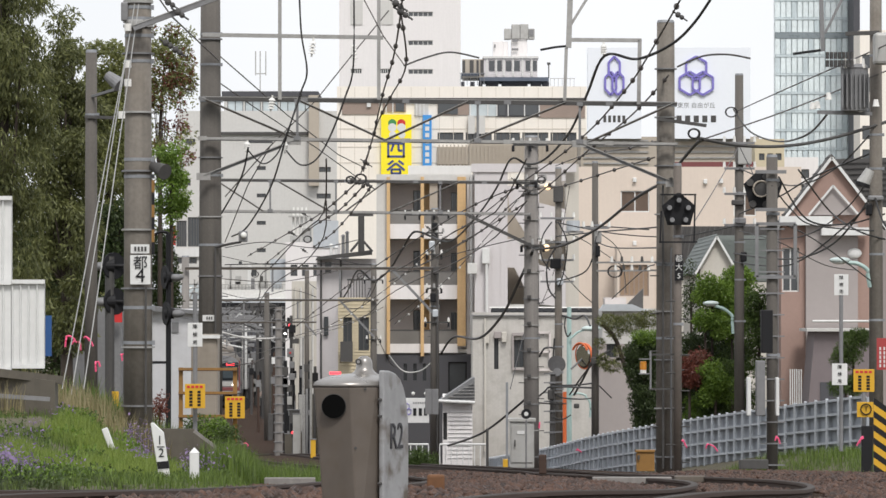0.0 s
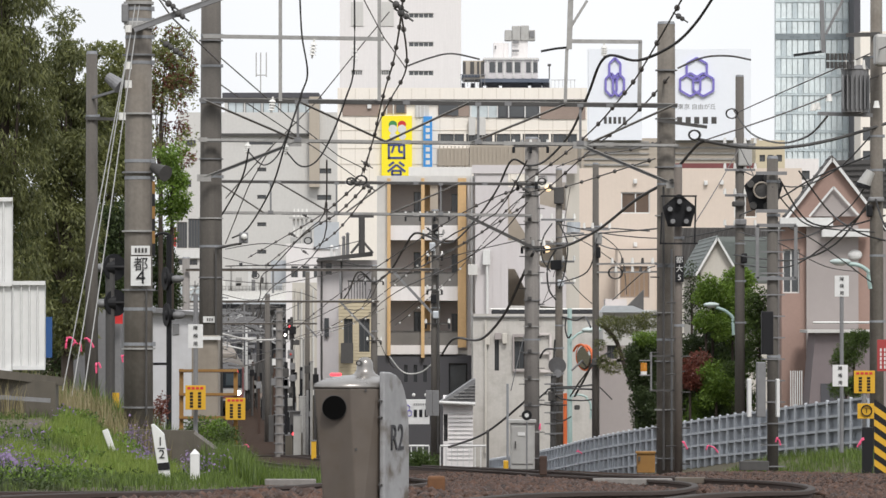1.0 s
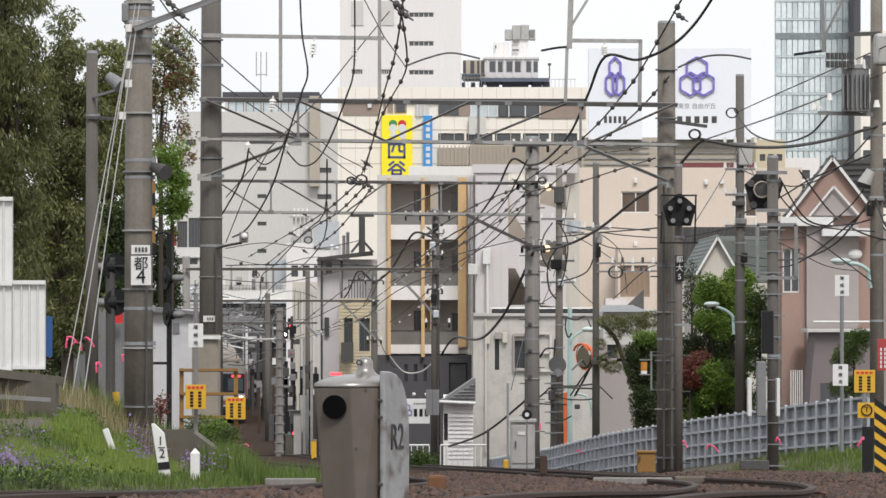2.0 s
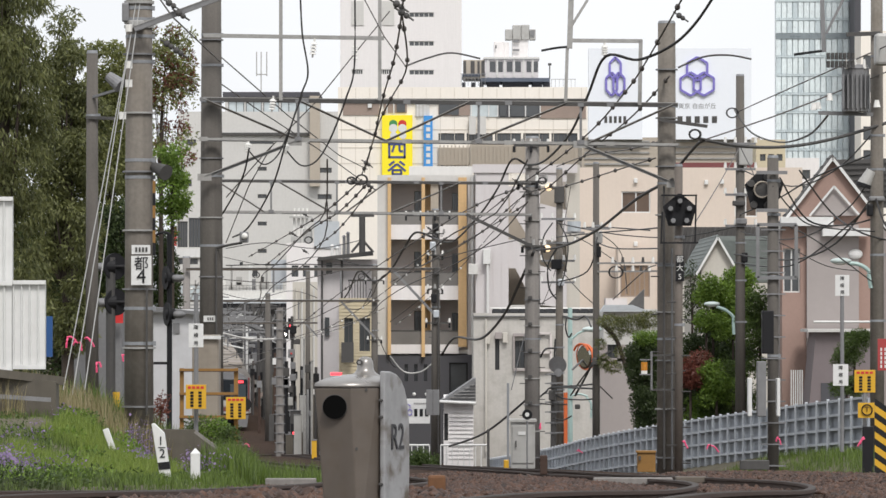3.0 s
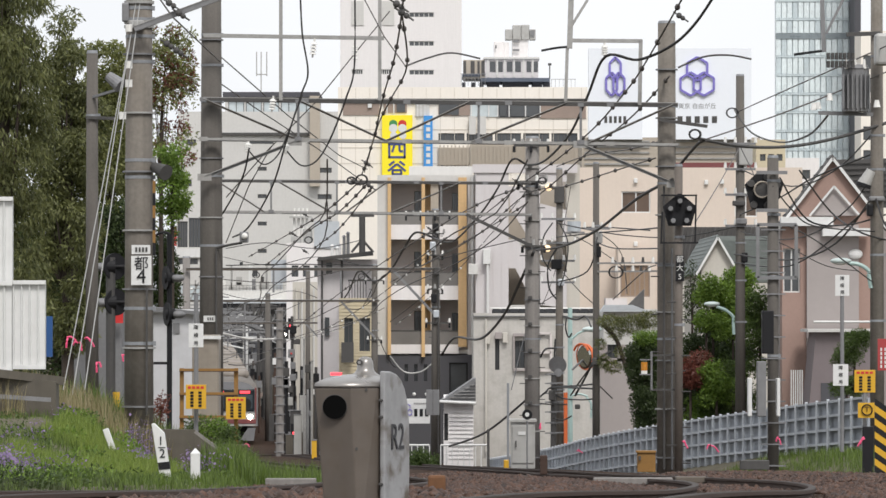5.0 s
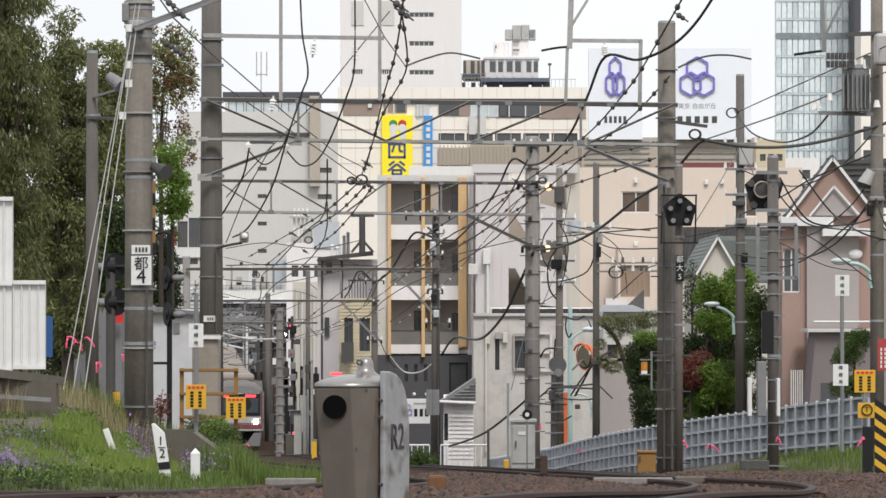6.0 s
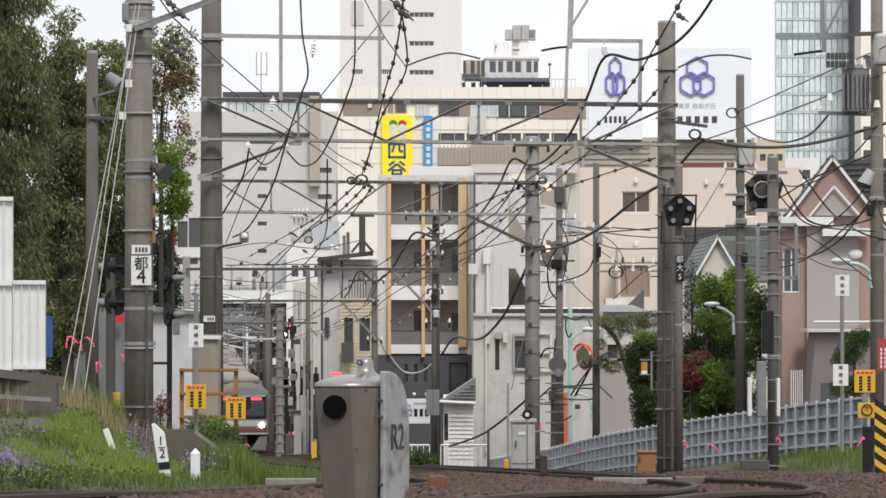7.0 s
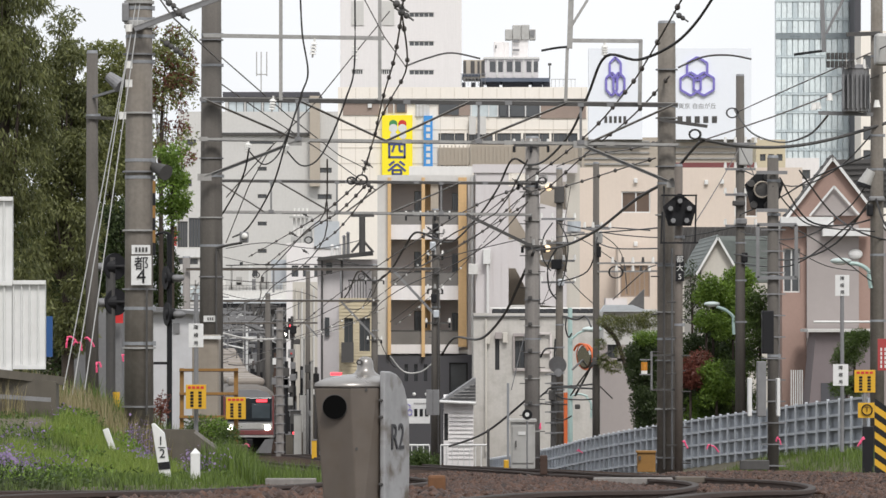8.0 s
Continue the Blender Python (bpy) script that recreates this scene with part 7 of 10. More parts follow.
for p in ((-4.912, 66.5, 0.751), (-4.778, 66.5, 0.692), (-4.689, 66.5, 0.729), (-4.548, 66.5, 0.432), (-5.097, 80, 0.386), (4.277, 90, -1.209), (4.759, 90, -1.289), (5.897, 89, -1.134), (6.382, 77, -0.832), (-3.08, 78, -0.988), (3.146, 118, -2.164), (2.29, 118, -1.532)):
    bm = bmn()
    for k in range(2):
        q = Vector(p) + Vector((rngp.uniform(-0.03, 0.03), 0, rngp.uniform(-0.02, 0.02)))
        e = q + Vector((rngp.uniform(-0.12, 0.14), -0.02, rngp.uniform(-0.14, -0.02)))
        tube(bm, smooth([q, q.lerp(e, 0.5) + Vector((0, -0.02, 0.03)), e], 3), 0.014, 5)
    solo("tape_ribbon", bm, PINK_TAPE, p, "fluttering bright pink marking tape", "ribbon", "pink ribbons")

# instrument hut, ochre frame and warning signs by the crossing
hut = thing("equipment_hut", (-5.149, 101, -1.266), "white metal railway equipment hut with flat roof", "hut")
part("body", slab(-5.759, -4.726, 100, -1.577, 1.122, 1.6, 0.02), HUT_WHITE, hut)
part("roof", plate([(-5.813, 99.8, 1.078), (-4.722, 99.8, 1.011), (-4.722, 99.8, 1.078), (-5.813, 99.8, 1.178)], 99.8, 2.0), STEEL, hut)
part("door_panel", slab(-5.4, -4.898, 99.98, -1.353, 0.933, 0.03, 0.008), HUT_WHITE, hut)
part("vent", slab(-5.332, -5.198, 99.95, 0.654, 0.855, 0.03), STEEL, hut)
hut2 = thing("relay_cabinet", (-4.1, 88.2, -1.9), "beige metal relay cabinet beside the portal mast", "cabinet")
part("body", slab(-4.36, -3.899, 88, -1.95, 0.678, 0.9, 0.02), BEIGE_CABINET, hut2)
part("door_panel", slab(-4.301, -3.928, 87.97, -1.7, 0.619, 0.03, 0.008), BEIGE_CABINET, hut2)
part("latch", slab(-4.272, -4.252, 87.95, 0.295, 0.354, 0.03), STEEL_DARK, hut2)
hut3 = thing("relay_cabinet", (-7.438, 104, 0.056), "pale grey metal relay cabinet before the trees", "cabinet")
part("body", slab(-7.614, -6.592, 104, -1.104, 1.355, 1.0, 0.03), STEEL, hut3)
part("small_box", slab(-7.576, -7.391, 103.8, 0.521, 1.123, 0.2, 0.02), PALE_BOX, hut3)
rs = thing("red_notice", (-6.625, 103.8, 0.868), "small red notice board", "sign")
part("board", slab(-6.735, -6.55, 103.7, 0.845, 1.077, 0.03), RED_PAINT, rs)
fr = thing("crossing_barrier_frame", (-3.695, 80, -0.596), "ochre painted steel barrier frame", "barrier frame")
for x, zt, zb in ((-4.125, 0.19, -0.774), (-3.268, 0.19, -1.131)):
    part("post", span(bmn(), (x, 80, zb - 0.3), (x, 80, zt), 0.065), OCHRE_PAINT, fr)
for z in (0.163, -0.212, -0.578):
    part("rail", span(bmn(), (-4.16, 79.95, z), (-3.232, 79.95, z), 0.05, 0.045), OCHRE_PAINT, fr)
    part("rail_flange", span(bmn(), (-4.16, 79.91, z - 0.022), (-3.232, 79.91, z - 0.022), 0.03, 0.012), RAIL_RUST, fr)


def sign_plate(name, x0, x1, z0, z1, d, material, label, words=None, ink=BLACK, nbars=0, head=False, post=None):
    root = thing(name, ((x0 + x1) / 2, d, z0), label, "sign", "trackside signs")
    part("plate", slab(x0, x1, d, z0, z1, 0.012, 0.003), material, root)
    if words:
        h = (z1 - z0) / len(words)
        for i, ch in enumerate(words):
            letters("character", ch, (x0 + x1) / 2, d - 0.008, z1 - h * (i + 0.5), h * (0.86 if material is BLACK else 0.62), ink, root)
    if nbars:
        t = (z1 - z0)
        for i in range(nbars):
            w = (x1 - x0) * 0.8 / nbars
            a = x0 + (x1 - x0) * 0.1 + i * w
            for j in range(5):
                b = z0 + t * (0.08 + 0.135 * j)
                part("lettering_bar", slab(a + w * 0.3, a + w * 0.7, d - 0.006, b, b + t * 0.1, 0.004), ink, root)
    if head:
        for j in range(4):
            a = x0 + (x1 - x0) * (0.1 + 0.21 * j)
            part("heading_bar", slab(a, a + (x1 - x0) * 0.15, d - 0.006, z1 - (z1 - z0) * 0.17, z1 - (z1 - z0) * 0.07, 0.004), RED_PAINT, root)
    if post:
        part("post", rod(bmn(), ((x0 + x1) / 2, d + 0.04, post[0]), ((x0 + x1) / 2, d + 0.04, post[1]), 0.035, n=10), STEEL, root)
    return root


sign_plate("trackside_sign", -3.767, -3.549, 0.556, 0.908, 75, WHITE_PAINT, "white trackside sign with black characters on post", "障検用", BLACK, post=(-0.908, 1.351))
sign_plate("warning_sign", -3.798, -3.498, -0.352, 0.007, 74.8, YELLOW_PAINT, "yellow warning sign with unreadable writing", None, BLACK, 2, True)
sign_plate("warning_sign", -3.411, -3.1, -0.605, -0.259, 79.6, YELLOW_PAINT, "yellow warning sign with unreadable writing", None, BLACK, 2, True)
solo("round_mirror_back", rod(bmn(), (-3.12, 79.9, -0.38), (-3.128, 80.1, -0.383), 0.1, n=18), BLACK, (-3.12, 79.9, -0.38), "black round disc behind a warning sign", "disc")
sign_plate("trackside_sign", 6.816, 7.061, 1.355, 1.719, 88, WHITE_PAINT, "white trackside sign with black characters on tall post", "障検用", BLACK, post=(-1.354, 1.689))
sign_plate("trackside_sign", 6.746, 7.01, -0.2, 0.172, 87.6, WHITE_PAINT, "white trackside sign with black characters", "障検用", BLACK)
sign_plate("warning_sign", 6.337, 6.659, -0.162, 0.186, 78, YELLOW_PAINT, "yellow warning sign with unreadable writing", None, BLACK, 2, True, post=(-1.423, 0.143))
ts = sign_plate("round_mark_sign", 6.373, 6.668, -0.549, -0.315, 77.8, YELLOW_PAINT, "yellow sign with a ringed black mark")
bm = bmn()
tube(bm, [(6.512 + 0.08 * math.cos(radians(20 * k)), 77.78, -0.425 + 0.08 * math.sin(radians(20 * k))) for k in range(19)], 0.01, 5)
part("ring_mark", bm, BLACK, ts)
letters("mark", "T", 6.512, 77.78, -0.425, 0.11, BLACK, ts)
tg = thing("striped_guard", (6.561, 76, -1.273), "yellow and black striped steel guard post", "guard post")
for i in range(11):
    z = -1.316 + i * 0.1
    bm = plate([(6.48, 0, z), (6.709, 0, z - 0.16), (6.709, 0, z - 0.06), (6.48, 0, z + 0.1)], 76, 0.08)
    part("stripe", bm, (BLACK, YELLOW_PAINT)[i % 2], tg)
solo("dark_stump", box(bmn(), (6.538, 77.95, (-1.423 + -0.684) / 2), (0.17, 0.1, 0.739), bevel=0.01), BLACK, (6.543, 78, -1.423), "dark steel post foot with pink tape", "post")
sign_plate("red_notice", 8.325, 8.617, -0.047, 0.559, 97, FADED_RED, "red notice with unreadable white writing", None, WHITE_PAINT, 3, False)
lab = sign_plate("number_plate", 4.281, 4.437, 1.64, 2.118, 93.175, BLACK, "black signal plate with white characters", "都大5", WHITE_PAINT)


# ---- signals ----
def signal_head(c, w, h, face, label, lamps):
    root = thing("railway_signal", c, label, "railway signal", "signals")
    x, y, z = c
    out = [(x - w * 0.34, z - h * 0.45), (x + w * 0.34, z - h * 0.45), (x + w / 2, z + h * 0.12), (x + w * 0.05, z + h * 0.5), (x - w * 0.05, z + h * 0.5), (x - w / 2, z + h * 0.12)]
    part("backplate", plate(out, y, 0.06), BLACK, root)
    for a, b in lamps:
        cx, cz = x + a * w, z + b * h
        l = part("lamp_hood", rod(bmn(), (cx, y - 0.14, cz - 0.01), (cx, y, cz), 0.065, 0.06, 14), BLACK, root)
        part("lens", rod(bmn(), (cx, y - 0.145, cz - 0.01), (cx, y - 0.139, cz - 0.01), 0.045, n=12), STEEL, l)
    return root


signal_head((4.351, 93.05, 2.938), 0.62, 0.623, -1, "black five-lamp signal head, unlit", ((0, 0.3), (-0.28, 0.08), (0.28, 0.08), (-0.2, -0.28), (0.2, -0.28)))
cage = thing("signal_cage", (4.353, 93.1, 2.347), "thin black steel safety cage round a signal", "bracket", "pole brackets")
for a, b in (((4.007, 93, 3.217), (4.671, 93, 3.217)), ((4.65, 93, 3.217), (4.629, 93, 2.345)), ((3.986, 93, 2.345), (4.691, 93, 2.345)), ((4.027, 93, 2.916), (4.006, 93, 2.345))):
    part("bar", span(bmn(), a, b, 0.03), BLACK, cage)
sb = thing("railway_signal", (5.704, 90.3, 3.216), "dark signal head seen from behind", "railway signal", "signals")
part("backplate", plate([(5.502, 2.914), (5.925, 2.874), (6.076, 3.357), (5.865, 3.589), (5.633, 3.589), (5.381, 3.347)], 90.3, 0.05), BLACK, sb)
part("rear_drum", rod(bmn(), (5.714, 90.3, 3.256), (5.683, 90.14, 3.256), 0.16, 0.15, 20), STEEL_DARK, sb)
part("drum_ring", tube(bmn(), [(5.683 + 0.14 * math.cos(radians(15 * k)), 90.13, 3.256 + 0.14 * math.sin(radians(15 * k))) for k in range(25)], 0.016, 6), TAN_WALL, sb)
for dx, dz in ((-0.19, 0.13), (0.1, 0.24), (0.1, -0.26), (-0.14, -0.25), (0.27, 0.1)):
    part("rear_cap", rod(bmn(), (5.683 + dx, 90.3, 3.236 + dz), (5.683 + dx, 90.3 - 0.07, 3.236 + dz), 0.07, 0.06, 14), STEEL_DARK, sb)
for z in (3.55, 2.88):
    part("bracket", span(bmn(), (5.56, 89.82, z), (6.11, 89.82, z), 0.06), STEEL, sb)
lad = thing("signal_platform", (5.978, 89.88, 1.702), "grey steel frame on the signal post", "bracket", "pole brackets")
for a, b in (((5.577, 89.88, 2.625), (6.28, 89.88, 2.625)), ((5.587, 89.88, 2.625), (5.587, 89.88, 1.682)), ((6.27, 89.88, 2.625), (6.269, 89.88, 1.682)), ((5.577, 89.88, 1.682), (6.279, 89.88, 1.682))):
    part("bar", span(bmn(), a, b, 0.06), STEEL, lad)
for i in range(12):
    z = -1.654 + i * 0.381
    part("step_bar", span(bmn(), (5.649, 89.9, z), (6.08, 89.9, z), 0.025), STEEL, post_far)
for x0, x1, z0, z1, m in ((5.373, 5.443, -0.766, -0.091, WHITE_PAINT), (5.88, 5.94, -0.766, -0.091, WHITE_PAINT), (5.535, 5.694, -0.766, 0.206, STEEL), (5.626, 5.829, 0.339, 1.1, BLACK)):
    solo("junction_box", slab(x0, x1, 89.2, z0, z1, 0.3, 0.015), m, (x0, 89.2, z0), "upright metal equipment box on the signal post", "equipment box", "equipment boxes")
ol = thing("obstruction_lamp", (3.702, 93.2, 0.06), "amber lamp in a small steel frame on the mast", "signal lamp")
part("bulb", rod(bmn(), (3.702, 93.2, -0.002), (3.702, 93.2, 0.154), 0.062, n=14), AMBER_LENS, ol)
part("lamp_base", rod(bmn(), (3.702, 93.2, -0.064), (3.702, 93.2, -0.002), 0.058, n=14), PORCELAIN, ol)
for z in (0.195, -0.075):
    part("plate", span(bmn(), (3.62, 93.2, z), (3.828, 93.2, z), 0.1, 0.02), STEEL, ol)
part("stem", rod(bmn(), (3.837, 93.2, -0.356), (3.837, 93.2, 0.351), 0.02), STEEL, ol)
for z in (-0.359, 0.277):
    part("bracket", span(bmn(), (3.815, 93.4, z), (4.336, 93.4, z), 0.035), STEEL_DARK, ol)
# far signals
for p, m in (((-9.039, 300, 0.196), RED_GLOW), ((-8.939, 300, -0.306), RED_GLOW), ((-9.307, 300, -0.306), LAMP_GLOW), ((-7.068, 240, -4.709), RED_GLOW)):
    fs = thing("signal_lamp", p, "small lit railway signal lamp beside the line", "signal lamp", "far signals")
    q = Vector(p)
    part("case", box(bmn(), q + Vector((0, 0.15, 0.1)), (0.3, 0.2, 0.7), bevel=0.03), BLACK, fs)
    part("lens", ball(bmn(), q, 0.055 if m is LAMP_GLOW else 0.075, n=10), m, fs, "lit lens")
solo("red_marker_lamp", box(bmn(), (-3.164, 150, -0.775), (0.34, 0.1, 0.09), bevel=0.02), RED_GLOW, (-3.164, 150, -0.825), "lit red bar lamp", "signal lamp")

# ---- camera, lamps, cabinets ----
cc = thing("surveillance_camera", (-3.677, 93.6, 2.437), "small boxed surveillance camera on an arm", "camera")
part("housing", box(bmn(), (-3.673, 93.5, 2.456), (0.16, 0.24, 0.2), bevel=0.02), STEEL, cc)
part("lens", ball(bmn(), (-3.657, 93.36, 2.475), 0.06, n=12), PORCELAIN, cc)
part("arm", tube(bmn(), smooth([(-4.231, 93.85, 2.252), (-3.907, 93.6, 2.322), (-3.715, 93.5, 2.352)]), 0.025), STEEL_DARK, cc)
tag = thing("small_plate", (-4.319, 93.7, 0.891), "small white plate with worn marks on the mast", "sign")
part("plate", slab(-4.434, -4.203, 93.76, 0.891, 1.006, 0.012), WHITE_PAINT, tag)
bars(tag, -4.371, -4.245, 93.75, 0.922, 0.975, 3, STEEL_DARK, True)
mast_arm("white_strip", (-4.159, 87.93, 0.634), (-3.855, 87.93, 0.634), 0.06, WHITE_PAINT, "short white marker arm on the mast", "marker")


def lane_lamp(top, tip, foot, d, label):
    """A pale teal lane lamp: bent arm and drop-shaped head."""
    root = thing("street_lamp", foot, label, "street lamp", "street lamps")
    top, tip, foot = Vector(top), Vector(tip), Vector(foot)
    part("arm", tube(bmn(), smooth([foot, foot.lerp(top, 0.7), top, top.lerp(tip, 0.45) + Vector((0, 0, 0.05)), tip], 6), 0.04, 8), TEAL_PAINT, root)
    bm = bmn()
    ball(bm, tip + (tip - top).normalized() * 0.14, 0.16, 1.35, 0.7, 0.4, 14)
    for f in bm.faces:
        f.smooth = True
    part("head", bm, LAMP_HEAD, root)
    bm = bmn()
    ball(bm, tip + (tip - top).normalized() * 0.15 - Vector((0, 0, 0.04)), 0.12, 1.2, 0.7, 0.4, 12)
    part("diffuser", bm, PORCELAIN, root)


lane_lamp((7.613, 133, 0.952), (7.183, 133, 1.204), (7.643, 133, 0.477), 133, "pale teal street lamp arm on the utility pole")
lane_lamp((8.375, 99.8, 1.902), (7.974, 99.8, 2.035), (8.431, 99.8, 1.545), 99.8, "pale teal street lamp arm on the transformer pole")
tl = thing("street_lamp", (4.016, 160, -3.183), "pale teal lane lamp post with bent arm", "street lamp", "street lamps")
part("post", rod(bmn(), (4.015, 160, -4.253), (4.017, 160, 1.189), 0.09, 0.07, 14), TEAL_PAINT, tl)
for tip, root_ in (((4.529, 159.8, 0.476), (4.065, 159.8, 0.209)), ((4.564, 159.8, -1.61), (4.065, 159.8, -1.574))):
    part("arm", tube(bmn(), smooth([root_, Vector(root_).lerp(Vector(tip), 0.5) + Vector((0, 0, 0.06)), tip]), 0.04), TEAL_PAINT, tl)
part("head", ball(bmn(), (4.707, 159.8, 0.512), 0.26, 1.25, 0.8, 0.36, 14), LAMP_HEAD, tl)
part("drop_arm", tube(bmn(), smooth([(4.528, 159.8, -1.627), (4.671, 159.8, -1.841), (4.671, 159.8, -2.287)]), 0.04), TEAL_PAINT, tl)
ll = thing("street_lamp", (4.021, 175, -3.78), "low pale lane lamp further down", "street lamp", "street lamps")
part("arm", tube(bmn(), smooth([(4.041, 175, -3.975), (4.041, 175, -3.487), (3.924, 175, -3.233), (3.787, 175, -3.136)]), 0.05), TEAL_PAINT, ll)
part("head", ball(bmn(), (3.67, 175, -3.097), 0.22, 1.2, 0.8, 0.45, 12), PORCELAIN, ll)
mir = thing("road_mirror", (4.117, 150, -0.573), "orange rimmed convex road mirror seen obliquely", "traffic mirror")
mc, mn = Vector((4.184, 150, -0.272)), Vector((-0.80, -0.58, -0.10)).normalized()
part("rim", rod(bmn(), mc - mn * 0.1, mc, 0.39, 0.40, n=28), ORANGE_PAINT, mir)
ms, mu = mn.cross(Vector((0, 0, 1))).normalized(), Vector((0, 0, 1))
part("hood", tube(bmn(), [mc + mn * 0.12 + (ms * math.cos(radians(a)) + mu * math.sin(radians(a))) * 0.40 for a in range(30, 151, 15)], 0.035, 6), ORANGE_PAINT, mir)
part("mirror_face", rod(bmn(), mc, mc + mn * 0.03, 0.36, 0.30, n=28), MIRROR, mir)
part("stay", rod(bmn(), mc - mn * 0.08, (3.816, 150, -0.657), 0.03), STEEL, mir)
horn = thing("alarm_horn", (3.467, 151.6, -0.76), "grey alarm horn and lamp clamped to the crowded pole", "horn")
part("bell", rod(bmn(), (3.504, 151.7, -0.389), (3.427, 151.3, -0.52), 0.09, 0.27, n=22), STEEL, horn)
part("lamp", rod(bmn(), (3.463, 151.4, -0.758), (3.441, 151.2, -0.755), 0.11, 0.12, n=18), STEEL, horn)
part("bracket", span(bmn(), (3.489, 151.8, -0.289), (3.489, 151.8, -0.898), 0.06), STEEL_DARK, horn)
part("pole", rod(bmn(), (3.631, 150, -3.25), (3.631, 150, -1.326), 0.06), ORANGE_PAINT, mir)
cab = thing("control_cabinet", (1.887, 120, -2.648), "beige grey metal control cabinet on plinth", "cabinet")
part("body", slab(1.607, 2.183, 120, -2.648, -1.55, 0.5, 0.02), PALE_BOX, cab)
part("lid", slab(1.566, 2.222, 119.95, -1.549, -1.469, 0.6, 0.01), PALE_BOX, cab)
part("door_panel", slab(1.647, 2.142, 119.97, -2.513, -1.63, 0.03, 0.006), PALE_BOX, cab)
part("handle", slab(1.713, 1.74, 119.9, -2.136, -1.976, 0.05), STEEL_DARK, cab)
part("label_plate", slab(1.78, 1.954, 119.95, -1.844, -1.763, 0.01), WHITE_PAINT, cab)
dsc = thing("disc_signal", (1.961, 118, -2.519), "small round black disc marker on a thin rod", "marker")
part("rod", rod(bmn(), (1.961, 118, -2.651), (1.961, 118, -1.467), 0.02), STEEL, dsc)
part("disc", rod(bmn(), (1.961, 118, -1.322), (1.962, 118.06, -1.323), 0.12, n=20), BLACK, dsc)
part("centre", rod(bmn(), (1.961, 117.98, -1.322), (1.961, 118, -1.322), 0.05, n=14), WHITE_PAINT, dsc)


def small_post(x, d, z0, z1, w, m, label):
    bm = bmn()
    box(bm, (x, d, (z0 + z1) / 2), (w, w, z1 - z0), bevel=w * 0.15)
    return solo("short_post", bm, m, (x, d, z0), label, "post", "short posts")


small_post(1.192, 60, -0.841, -0.613, 0.09, RAIL_RUST, "short rusty post beside the rail")
small_post(-0.042, 34, -0.35, -0.004, 0.12, RUST_ORANGE, "rusty rail joint fitting")
obx = thing("equipment_box", (3.602, 90.2, -1.757), "brown ochre upright equipment box beside the mast", "equipment box", "equipment boxes")
part("body", slab(3.463, 3.785, 90.2, -1.777, -1.435, 0.25, 0.01), OCHRE_PAINT, obx)
part("lid", slab(3.442, 3.794, 90.17, -1.434, -1.394, 0.3, 0.006), OCHRE_PAINT, obx)
part("latch", slab(3.481, 3.521, 90.15, -1.565, -1.484, 0.04), STEEL_DARK, obx)
small_post(1.475, 118, -2.611, -2.375, 0.12, YELLOW_PAINT, "small yellow marker block")
small_post(1.143, 128, -2.926, -1.898, 0.07, STEEL_DARK, "thin dark post by the fence")
small_post(1.591, 124, -2.8, -0.671, 0.06, BAND, "thin blue-grey conduit post")
solo("trough_box", box(bmn(), (5.411, 88, -1.58), (0.5, 0.3, 0.16), bevel=0.008), STEEL_DARK, (5.408, 88, -1.697), "dark low steel trough box in the verge", "trough box")


def guard_railing(x0, x1, d, z0, z1):
    root = thing("guard_railing", ((x0 + x1) / 2, d, z0), "white painted pipe guard railing", "railing", "railings")
    n = max(3, int((x1 - x0) / 0.16))
    for i in range(n + 1):
        x = x0 + (x1 - x0) * i / n
        part("baluster", rod(bmn(), (x, d, z0), (x, d, z1), 0.018, n=6), WHITE_PAINT, root)
    for z in (z0 + 0.08, z1):
        part("rail", rod(bmn(), (x0, d, z), (x1, d, z), 0.028, n=8), WHITE_PAINT, root)


guard_railing(-1.105, -0.402, 150, -3.334, -2.882)
guard_railing(-0.062, 1.219, 140, -3.35, -2.617)
shop = thing("shop_board", (-0.855, 163, -2.536), "white shop board with purple logo and dark writing", "sign", "sign boards")
part("panel", slab(-1.292, -0.418, 163, -2.536, -1.737, 0.1, 0.01), WHITE_PAINT, shop)
for ox, oz in ((0, -2.009), (-0.06, -2.173), (0.06, -2.173)):
    ring = [(-1.128 + ox + 0.08 * math.sin(radians(60 * k)), 162.98, oz + 0.1 * math.cos(radians(60 * k))) for k in range(7)]
    part("logo_ring", tube(bmn(), ring, 0.016, 5), PURPLE_INK, shop)
bars(shop, -0.964, -0.437, 162.98, -2.3, -2.063, 3, BLACK, True)
bars(shop, -0.946, -0.509, 162.98, -1.918, -1.863, 6, STEEL, True)
for x in (-1.288, -0.925, -0.526):
    part("spot_lamp", ball(bmn(), (x, 162.6, -1.585), 0.06, n=10), PORCELAIN, shop)
part("stem", rod(bmn(), (-1.236, 163, -3.263), (-1.236, 163, -2.536), 0.03), STEEL, shop)
for x in (-0.208, -0.415):
    solo("meter_box", slab(x - 0.1, x + 0.1, 155, -2.099, -1.321, 0.15, 0.01), STEEL, (x, 155, -2.099), "grey metal box on the mast", "equipment box", "equipment boxes")

